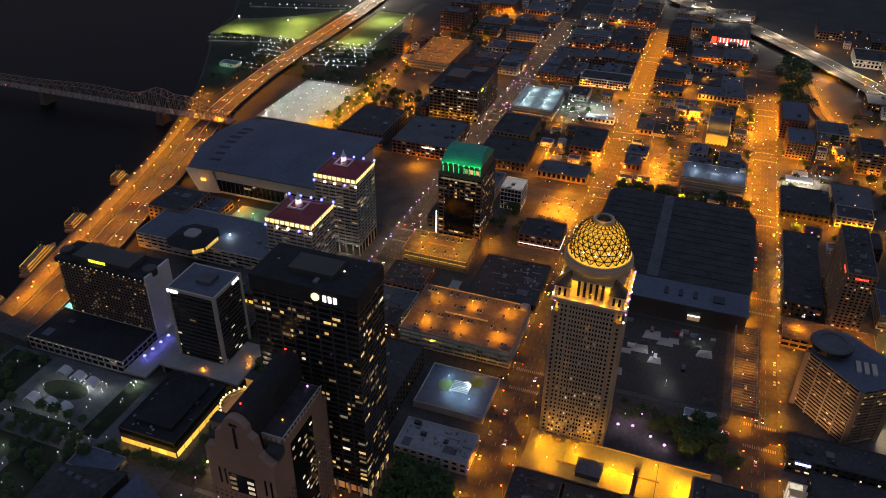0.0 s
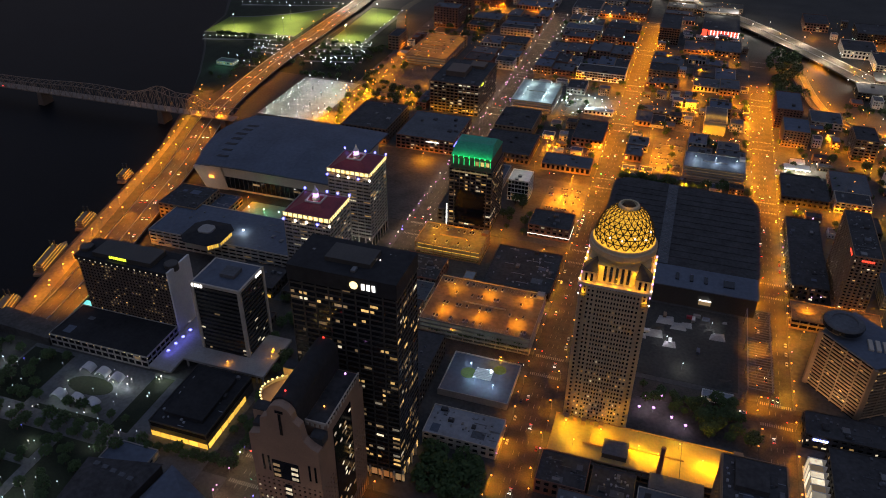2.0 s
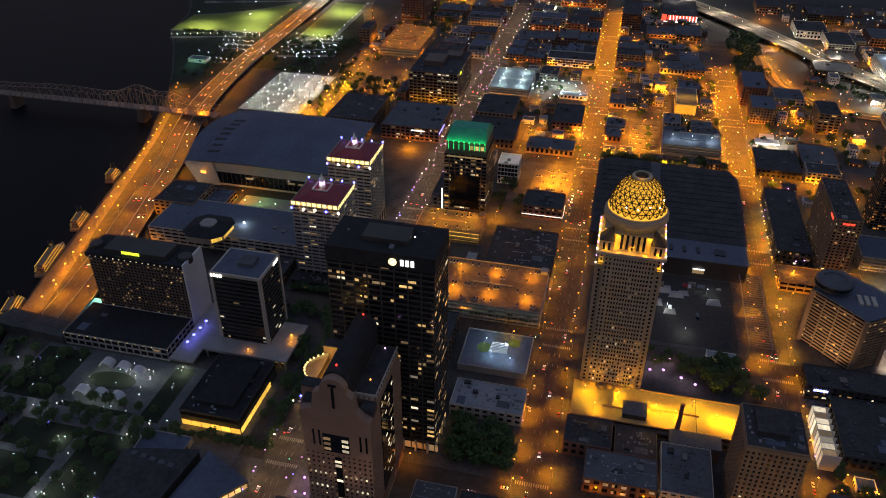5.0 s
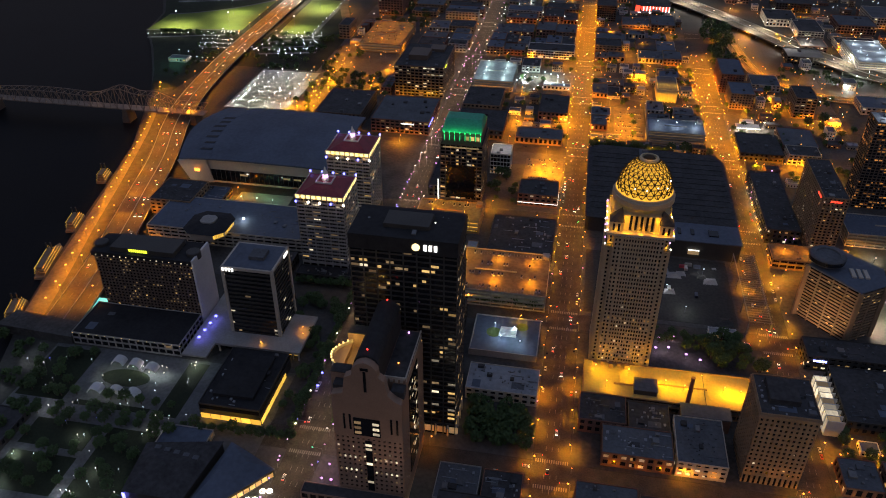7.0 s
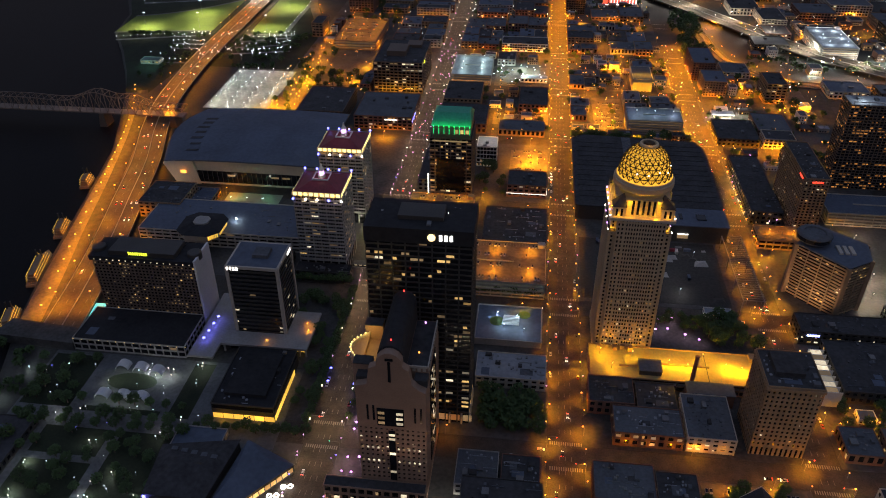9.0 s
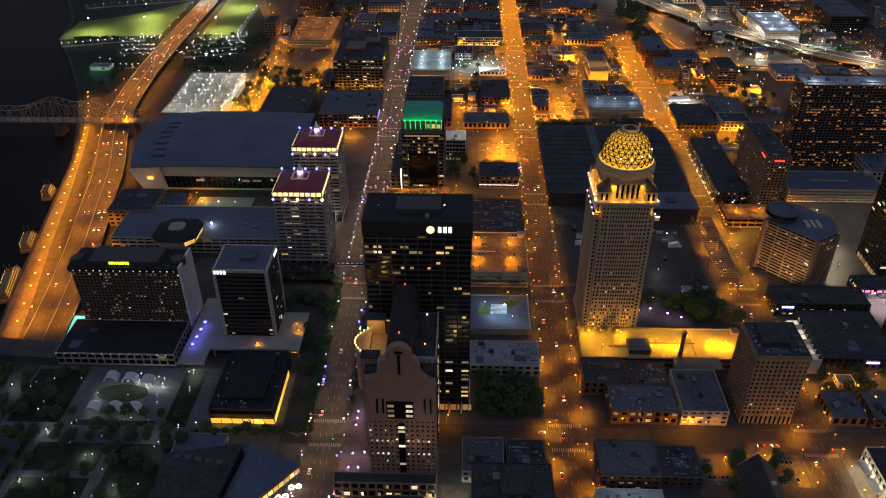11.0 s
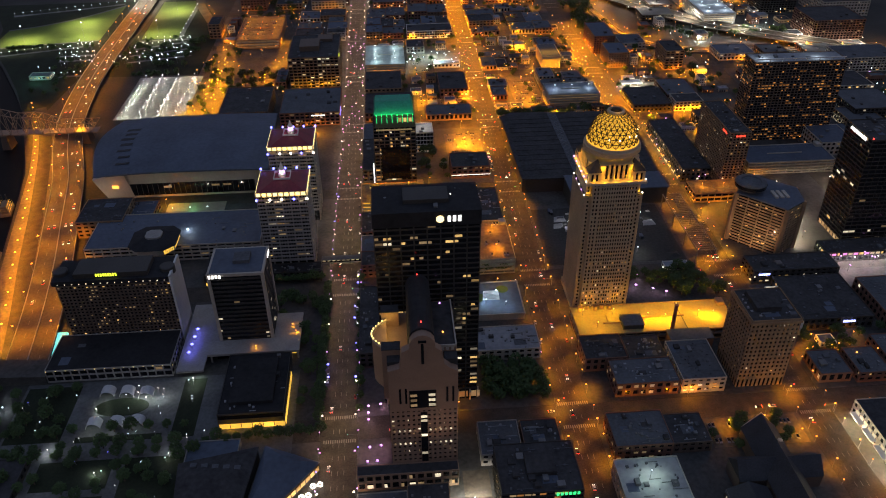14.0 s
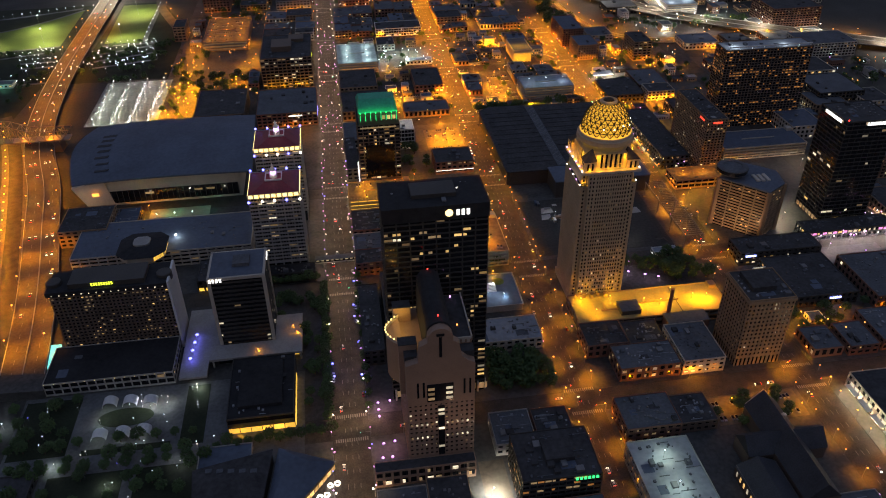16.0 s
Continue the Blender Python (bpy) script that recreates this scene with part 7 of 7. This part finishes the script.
# ---- trees ----
def tree_kind(seed, r, h):
    """A tapered trunk with limbs and a crown of many small leaf clumps."""
    rr = random.Random(seed)
    s = Shape().tube([(0.34, 0), (0.24, h * 0.35), (0.12, h * 0.7)], 7)
    tips = []
    for k in range(7):
        a = 2 * math.pi * k / 7 + rr.uniform(-0.3, 0.3)
        tip = Vector((r * 0.6 * math.cos(a), r * 0.6 * math.sin(a), h * rr.uniform(0.55, 0.8)))
        s.beam((0, 0, h * rr.uniform(0.3, 0.5)), tip, 0.13)
        tips.append(tip)
    t = part("tree", s, BARK)
    c = Shape()
    for k in range(230):
        a, e, q = rr.uniform(0, 2 * math.pi), math.asin(rr.uniform(-0.6, 1)), rr.uniform(0.55, 1.0) * rr.choice((1, 1, 0.8, 1.08))
        p = Vector((r * q * math.cos(a) * math.cos(e), r * q * math.sin(a) * math.cos(e), h * 0.66 + r * 0.85 * q * math.sin(e)))
        w = rr.uniform(0.35, 0.75)
        m = Euler((rr.uniform(-0.9, 0.9), rr.uniform(-0.9, 0.9), rr.uniform(0, 6.3))).to_matrix()
        c.add([p + m @ Vector(v) for v in ((-w, -w * 0.6, 0), (w * 0.8, -w, 0.1), (w, w * 0.7, -0.1), (-w * 0.7, w, 0.15), (0, 0, w * 0.5))], [(0, 1, 4), (1, 2, 4), (2, 3, 4), (3, 0, 4), (3, 2, 1, 0)])
    part("crown", c, LEAF, t)
    return tagged(t, "leafy street tree with a rounded dark crown", "tree", "street trees")


KINDS = [tree_kind(1, 3.6, 8), tree_kind(2, 4.4, 9.5), tree_kind(3, 3.0, 7)]
for k, t in enumerate(KINDS):
    t.location = (-470 + 9 * k, 268, 0.26)
rng = random.Random(21)


def plant(x, y, z=0.18, big=1.0):
    s = rng.uniform(0.85, 1.25) * big
    copy_thing(rng.choice(KINDS), pose(x, y, z, 0, 0, rng.uniform(0, 360)) @ Matrix.Scale(s, 4))


for x in (-453, -435, -408, -396, -384, -372, -360):
    plant(x, 272, 0.26), plant(x + 3, 287, 0.26)
for _ in range(44):
    plant(rng.uniform(-476, -345), rng.uniform(195, 266), 0.26)
for k in range(9):
    plant(-462 + 13 * k, 264 + (k % 2), 0.26)
for _ in range(14):
    plant(rng.uniform(-478, -440), rng.uniform(275, 334), 0.26)
for k in range(12):
    plant(-340 + 7 * k, 272 + rng.uniform(-2, 2))
for k in range(26):
    plant(MAIN - 13.8 - rng.uniform(0, 1.5), 285 + 6.2 * k)
    if k % 2:
        plant(MAIN + 13.8, 285 + 6.5 * k)
for _ in range(16):
    plant(rng.uniform(-282, -266), rng.uniform(300, 425))
for _ in range(14):
    plant(rng.uniform(-305, -266), rng.uniform(400, 428))
for k in range(9):
    plant(-320 + 6 * k, 451.2)
for k in range(16):
    plant(-185 + 5.2 * k, 453 + rng.uniform(-1, 1), 0.18, 0.8)
for _ in range(34):
    plant(rng.uniform(22, 66), rng.uniform(398, 438), 0.18, 1.1)
for _ in range(12):
    plant(rng.uniform(-18, 20), rng.uniform(418, 446), 0.18, 0.9)
for k in range(20):
    plant(-70 + 7 * k, 764 + 12 + rng.uniform(-2, 4), 0.18, 1.1)
for _ in range(12):
    plant(rng.uniform(-175, -146), rng.uniform(620, 688))
for _ in range(34):
    plant(rng.uniform(-460, -345), rng.uniform(870, 960), 0.14, 1.1)
for _ in range(8):
    plant(rng.uniform(136, 215), rng.uniform(870, 990), 0.1, 1.3)
for _ in range(18):
    plant(rng.uniform(-74, 66), rng.uniform(880, 1060), 0.18, 0.9)
for _ in range(16):
    plant(rng.uniform(-236, -176), rng.uniform(838, 844), 0.18, 1.0)
for _ in range(16):
    plant(rng.uniform(104, 180), rng.uniform(318, 348), 0.18, 0.9)
for _ in range(14):
    plant(rng.uniform(-2, 62), rng.uniform(236, 262), 0.2, 0.9)


def woods(label, x0, x1, y0, y1, n, seed, big=1.3):
    """A stand of far trees whose crowns run together."""
    rr, c = random.Random(seed), Shape()
    for _ in range(n):
        tx, ty, r = rr.uniform(x0, x1), rr.uniform(y0, y1), rr.uniform(3, 5) * big
        c.tube([(0.4, 0), (0.2, r * 1.4)], 5, True, tx, ty)
        for k in range(90):
            a, e, q = rr.uniform(0, 6.28), math.asin(rr.uniform(-0.5, 1)), rr.uniform(0.6, 1.05)
            p = Vector((tx + r * q * math.cos(a) * math.cos(e), ty + r * q * math.sin(a) * math.cos(e), r * 1.35 + r * 0.85 * q * math.sin(e)))
            w = rr.uniform(0.6, 1.3)
            m = Euler((rr.uniform(-0.9, 0.9), rr.uniform(-0.9, 0.9), rr.uniform(0, 6.3))).to_matrix()
            c.add([p + m @ Vector(v) for v in ((-w, -w * 0.6, 0), (w * 0.8, -w, 0.1), (w, w * 0.7, -0.1), (-w * 0.7, w, 0.15))], [(0, 1, 2, 3)])
    tagged(part("woods", c, LEAF), label, "woods", kind="stuff")


woods("dark trees of the riverfront park", -535, -482, 180, 336, 44, 3, 0.9)
woods("dark grove of trees beside the bank tower", -148, -103, 291, 330, 44, 4, 1.1)
woods("dark stand of trees beside the slip road", 98, 142, 1075, 1290, 70, 5, 1.5)
woods("dark trees of the river park", -592, -480, 985, 1110, 50, 6, 0.9)
woods("dark trees along the river lawn", -780, -650, 1080, 1096, 24, 7, 0.8)
woods("dark trees of the lower river park", -690, -640, 900, 1050, 18, 17, 0.8)
woods("dark trees round the white-lit lot", -560, -455, 955, 972, 12, 18, 0.8)
woods("dark trees round the raised highway", 180, 420, 1030, 1075, 26, 8)
woods("dark trees south of the avenue", 300, 520, 760, 940, 50, 9)
woods("dark trees round old streets", -460, -350, 1180, 1390, 40, 10)


# ---- cars ----
def car_kind(name, color, label, suv=False):
    """A saloon or a taller car with wheels, glass and lamps."""
    paint = surface(f"{name}_paint_{len(POLE)}_{int(color[0] * 99)}", color, 0.3, 0.2, bump=0)
    H = 1.75 if suv else 1.4
    prof = [(-2.2, 0.35), (-2.25, 0.8), (-1.2, 0.95), (0.0, 0.95), (1.6, 0.98), (2.2, 0.85), (2.2, 0.35)]
    n = len(prof)
    c = part(name, Shape().block(-0.66, 0.66, -0.5, 1.0, H, H + 0.04).add([(x, y, z) for x in (-0.9, 0.9) for y, z in prof], [tuple(range(n - 1, -1, -1)), tuple(range(n, 2 * n)), *[(i, (i + 1) % n, (i + 1) % n + n, i + n) for i in range(n)]]), paint)
    part("cabin", Shape().add([(-0.82, -1.1, 0.95), (0.82, -1.1, 0.95), (0.82, 1.5, 0.97), (-0.82, 1.5, 0.97), (-0.65, -0.5, H), (0.65, -0.5, H), (0.65, 1.0, H), (-0.65, 1.0, H)],
                              [(4, 5, 6, 7), (0, 1, 5, 4), (1, 2, 6, 5), (2, 3, 7, 6), (3, 0, 4, 7)]), GLASS, c)
    w = Shape()
    for x in (-0.85, 0.85):
        for y in (-1.4, 1.4):
            ring_pts = [(x + q, y + 0.33 * math.cos(a), 0.33 + 0.33 * math.sin(a)) for q in (-0.1, 0.1) for a in [k * math.pi / 4 for k in range(8)]]
            w.add(ring_pts, [tuple(range(7, -1, -1)), tuple(range(8, 16)), *[(k, (k + 1) % 8, (k + 1) % 8 + 8, k + 8) for k in range(8)]])
    c.data = two_tone(name, ((c.data, paint), (w.mesh("tyres", RUBBER), RUBBER)))
    return c, paint


CARS = []
for nm, col, lab, suv in (("car", (0.55, 0.55, 0.55), "silver saloon car on the street", False), ("car", (0.03, 0.03, 0.035), "black saloon car on the street", False), ("car", (0.6, 0.6, 0.58), "white tall car on the street", True), ("car", (0.3, 0.03, 0.03), "dark red car on the street", False)):
    c, _ = car_kind(nm, col, lab, suv)
    tagged(c, lab, "car", "cars")
    CARS.append(c)
HEAD, TAIL = glow("car_headlight", (1.0, 0.92, 0.8), 9), glow("car_tail_light", (1.0, 0.05, 0.03), 5)
HL = Shape().block(-0.9, -0.35, -0.12, 0.1, -0.18, 0.22).block(0.35, 0.9, -0.12, 0.1, -0.18, 0.22).mesh("headlights", HEAD)
TLm = Shape().block(-0.88, -0.4, -0.1, 0.12, -0.15, 0.2).block(0.4, 0.88, -0.1, 0.12, -0.15, 0.2).mesh("tail_lights", TAIL)
DRIVEN = []
for c in CARS[:3]:
    d = copy_thing(c, pose(0, 0, 0))
    tagged(link_part("headlights", HL, d), kind="stuff").location = (0, -2.25, 0.66)
    tagged(link_part("tail_lights", TLm, d), kind="stuff").location = (0, 2.22, 0.75)
    tagged(d, "car driving with its lamps on", "car", "driven cars")
    DRIVEN.append(d)
rng = random.Random(33)
spots = []
for x, n in ((MAIN, 16), (MARKET, 24), (JEFF, 14)):
    for _ in range(n):
        spots.append((x + rng.choice((-6, -2)), rng.uniform(180, 1150), 0.03, 180, True))
        if rng.random() < 0.5:
            spots.append((x + rng.choice((2, 6)), rng.uniform(180, 1150), 0.03, 0, True))
for x in (MAIN, MARKET, JEFF):
    for k in range(16):
        spots.append((x + rng.choice((-10.3, 10.3)), rng.choice((300, 460, 625)) + 6 * rng.randrange(20), 0.03, 0, False))
for i in range(4, len(river_way) - 6, 2):
    for side in (-10, -5, 5, 10):
        if rng.random() < 0.33:
            p = offset(river_way, side)[i]
            q = river_way[i + 1]
            a = math.degrees(math.atan2(q[1] - river_way[i][1], q[0] - river_way[i][0]))
            spots.append((p[0], p[1], 6.02, a - 90 + (180 if side > 0 else 0), True))
for y in CROSS[1:6]:
    for _ in range(5):
        spots.append((rng.uniform(-235, 66), y + rng.choice((-4, 4)), 0.03, rng.choice((90, 270)), True))
for k, (x, y, z, a, on) in enumerate(spots):
    kind = rng.choice(DRIVEN if on else CARS)
    copy_thing(kind, pose(x, y, z, 0, 0, a))
for k, c in enumerate(CARS + DRIVEN):
    c.matrix_basis = pose(MARKET - 10.3, 640 + 7 * k, 0.03)


# ---- traffic signals at the crossings ----
SIG = {}
for nm, col in (("red", (1.0, 0.05, 0.03)), ("green", (0.1, 1.0, 0.5))):
    SIG[nm] = Shape().tube([(0.3, 0), (0.45, 0.3), (0.3, 0.7)], 6).mesh("signal_lamp", glow(f"{nm}_signal", col, 5))
mast = Shape().tube([(0.14, 0), (0.1, 6.2)], 6).beam((0, 0, 6), (7, 0, 6.2), 0.14).block(6.6, 7.0, -0.2, 0.2, 5.1, 6.1).mesh("traffic_signal", STEEL)
rng = random.Random(5)
for x in (MAIN, MARKET, JEFF):
    for y in CROSS[1:6]:
        for sx in (-1, 1):
            ob = tagged(new("traffic_signal", mast), "steel traffic signal mast with a lit lamp", "traffic signal", "traffic signals")
            ob.matrix_basis = pose(x + sx * 13, y - sx * 11, 0.0, 0, 0, 0 if sx < 0 else 180)
            link_part("signal_lamp", SIG[rng.choice(("red", "green", "red"))], ob).location = (6.8, -0.3, 5.4)


# ---- far lamps, too small and many to tell apart ----
def far_lamps(label, head, seed, areas):
    rr, poles, heads = random.Random(seed), Shape(), Shape()
    for x0, x1, y0, y1, n in areas:
        for _ in range(int(n * 1.7)):
            x, y, h = rr.uniform(x0, x1), rr.uniform(y0, y1), rr.uniform(6.5, 9.5)
            poles.beam((x, y, 0), (x, y, h), 0.16)
            r = rr.uniform(0.34, 0.8)
            heads.tube([(r * 0.5, h), (r, h + 0.3), (r * 0.6, h + 0.9)], 6, True, x, y)
    ob = tagged(part("far_lamps", poles, STEEL), label, "lamps", kind="stuff")
    tagged(part("lamp_heads", heads, head, ob), kind="stuff")


far_lamps("far orange lamps over streets and lots", GL_SODIUM, 1, ((-236, -100, 775, 915, 16), (-236, -100, 1060, 1390, 40), (-72, 68, 770, 1060, 44), (-72, 68, 1060, 1400, 40), (96, 240, 720, 1000, 36), (200, 520, 900, 1500, 110), (-460, -266, 1060, 1500, 60),
                                                                  (-470, -340, 860, 1050, 30), (100, 260, 290, 345, 12), (260, 520, 400, 880, 60), (-236, -100, 1400, 1560, 20), (-70, 60, 1400, 1560, 20)))
far_lamps("far white lamps over streets and lots", GL_COOL, 2, ((-236, -100, 920, 1010, 14), (-236, -100, 1200, 1400, 16), (200, 520, 900, 1500, 46), (260, 520, 400, 880, 50), (-700, -500, 985, 1100, 40), (-460, -266, 1060, 1500, 18)))
far_lamps("far coloured signs and lamps along streets", GL_VIOLET, 3, ((180, 300, 430, 470, 12), (96, 130, 590, 740, 14), (-262, -238, 600, 1100, 24), (260, 480, 500, 900, 16)))


# ---- small old buildings that fill the blocks ----
FOOT += [(-505, -330, 595, 745), (-75, 72, 555, 755), (10, 40, 932, 988), (100, 135, 850, 890), (-176, -100, 934, 1010), (-143, -100, 666, 735), (-44, -6, 808, 905)]
ways = [*south_way, *ramp_way]


def infill(x0, x1, y0, y1, step, chance, seed):
    """Plain small blocks with parapets and roof plant, one mesh each, where a block is still free."""
    rr = random.Random(seed)
    y = y0
    while y < y1 - 8:
        x = x0
        while x < x1 - 8:
            w, d, h = rr.uniform(9, step), rr.uniform(9, step), rr.choice((4, 5, 6, 7, 9, 11))
            a, b, c, e = x + 1, min(x1, x + 1 + w), y + 1, min(y1, y + 1 + d)
            free = all(b + 1.5 < p or a - 1.5 > q or e + 1.5 < r or c - 1.5 > s for p, q, r, s in FOOT)
            free = free and all(abs(b + a - 2 * u) / 2 > 30 or abs(c + e - 2 * v) / 2 > 30 for u, v in ways)
            free = free and all(e < v - 11 or c > v + 11 for v in CROSS)
            if free and rr.random() < chance:
                FOOT.append((a, b, c, e))
                wall, roof = rr.choice((BRICK, TAN, PALE, CONCRETE, BROWN, WHITEPAINT)), rr.choice((ROOFDARK, ROOFGREY, ROOFGREY, ROOFBLUE, ROOFPALE))
                ww, dd = b - a, e - c
                body = Shape().block(-ww / 2, ww / 2, -dd / 2, dd / 2, 0, h)
                rim = ring(ww, dd, 0.4, h, h + 0.7)
                body.add(rim.v, rim.f)
                top = Shape().block(-ww / 2 + 0.4, ww / 2 - 0.4, -dd / 2 + 0.4, dd / 2 - 0.4, h, h + 0.1)
                for _ in range(rr.randrange(4)):
                    u, v, q = rr.uniform(-ww / 2 + 1, ww / 2 - 3), rr.uniform(-dd / 2 + 1, dd / 2 - 3), rr.uniform(0.8, 2)
                    top.block(u, u + q, v, v + q * 1.3, h, h + rr.uniform(0.6, 1.6))
                panes, lit = Shape(), Shape()
                for k in range(int(ww / 3)):
                    for lv in range(max(1, int(h / 3.6))):
                        (lit if rr.random() < 0.16 else panes).block(-ww / 2 + 0.8 + 3 * k, -ww / 2 + 2.4 + 3 * k, -dd / 2 - 0.06, -dd / 2 + 0.1, 1 + 3.4 * lv, 2.8 + 3.4 * lv)
                for k in range(int(dd / 3)):
                    for sx in (-ww / 2, ww / 2):
                        (lit if rr.random() < 0.1 else panes).block(sx - 0.06, sx + 0.06, -dd / 2 + 0.8 + 3 * k, -dd / 2 + 2.4 + 3 * k, 1, 2.8)
                pieces = [(s.mesh("piece", m), m) for s, m in ((body, wall), (top, roof), (panes, GLASS), (lit, rr.choice((WIN_WARM, WIN_WHITE, WIN_DIM)))) if s.v]
                words = {BRICK: "red brick", TAN: "tan brick", PALE: "pale stone", CONCRETE: "grey concrete", BROWN: "brown", WHITEPAINT: "white painted"}[wall]
                ob = tagged(new("small_building", two_tone("small_building", pieces)), f"small {words} building with a flat roof", "building", "small buildings")
                ob.location = ((a + b) / 2, (c + e) / 2, 0.0)
            x += step + rr.uniform(1, 5)
        y += step + rr.uniform(2, 6)


infill(-237, -100, 772, 1556, 17, 0.62, 1)
infill(-73, 68, 772, 1550, 16, 0.55, 2)
infill(97, 240, 716, 1060, 18, 0.5, 3)
infill(266, 540, 400, 1060, 22, 0.55, 4)
infill(200, 560, 1070, 1500, 22, 0.5, 5)
infill(-455, -264, 1060, 1540, 18, 0.5, 6)
infill(-237, -100, 452, 600, 15, 0.5, 7)
infill(98, 240, 290, 410, 16, 0.4, 8)
woods("dark street trees between old buildings", -236, -100, 780, 1390, 85, 20, 0.8)
woods("dark street trees among lots", -72, 66, 780, 1390, 100, 21, 0.8)
woods("dark street trees in the southern streets", 98, 250, 720, 1000, 70, 22, 0.85)
woods("dark trees along the square", -462, -420, 770, 1050, 26, 23, 0.9)
woods("dark trees of the southern blocks", 270, 540, 420, 900, 50, 24, 0.9)


# ---- parked cars, too many to tell apart ----
CARPAINT = surface("mixed_car_paint", (0.10, 0.10, 0.11), 0.35, 0.2, grain=0.12, stain=0.6, vary=0.9, bump=0, second=(0.5, 0.5, 0.5))


def car_rows(label, rows, seed):
    """Long rows of small cars, each a body and a cabin."""
    rr, body, cabin = random.Random(seed), Shape(), Shape()
    for x0, x1, y, z, fill in rows:
        for k in range(int((x1 - x0) / 2.8)):
            if rr.random() < fill:
                x, d = x0 + 2.8 * k, rr.uniform(-0.4, 0.4)
                body.block(x, x + 1.8, y + d - 2.2, y + d + 2.2, z + 0.25, z + 0.9)
                cabin.block(x + 0.15, x + 1.65, y + d - 0.9, y + d + 1.5, z + 0.9, z + 1.45)
    ob = tagged(part("parked_cars", body, CARPAINT), label, "cars", kind="stuff")
    tagged(part("cabins", cabin, GLASS, ob), kind="stuff")


car_rows("rows of parked cars on lamp-lit lots", [(-140, -104, y, 0.3, 0.5) for y in (672, 686, 702, 716, 730)] + [(-168, -104, y, 0.3, 0.5) for y in (811, 824, 838)]
         + [(-42, -8, 815 + 14 * k, 0.3, 0.5) for k in range(6)] + [(-30, 6, 942 + 15 * k, 0.3, 0.45) for k in range(7)] + [(48, 66, 942 + 15 * k, 0.3, 0.45) for k in range(7)]
         + [(-172, -144, 940 + 14 * k, 0.3, 0.4) for k in range(5)] + [(-70, -47, 780 + 13 * k, 0.3, 0.5) for k in range(3)] + [(-190, -106, y, 15.5, 0.3) for y in (455, 474, 490, 505)]
         + [(2, 64, y, 0.3, 0.4) for y in (243, 257)] + [(-428, -370, 1064 + 17 * k, 13.0, 0.35) for k in range(6)] + [(-232, -180, 568, 13.0, 0.3), (-232, -180, 590, 13.0, 0.3)], 44)
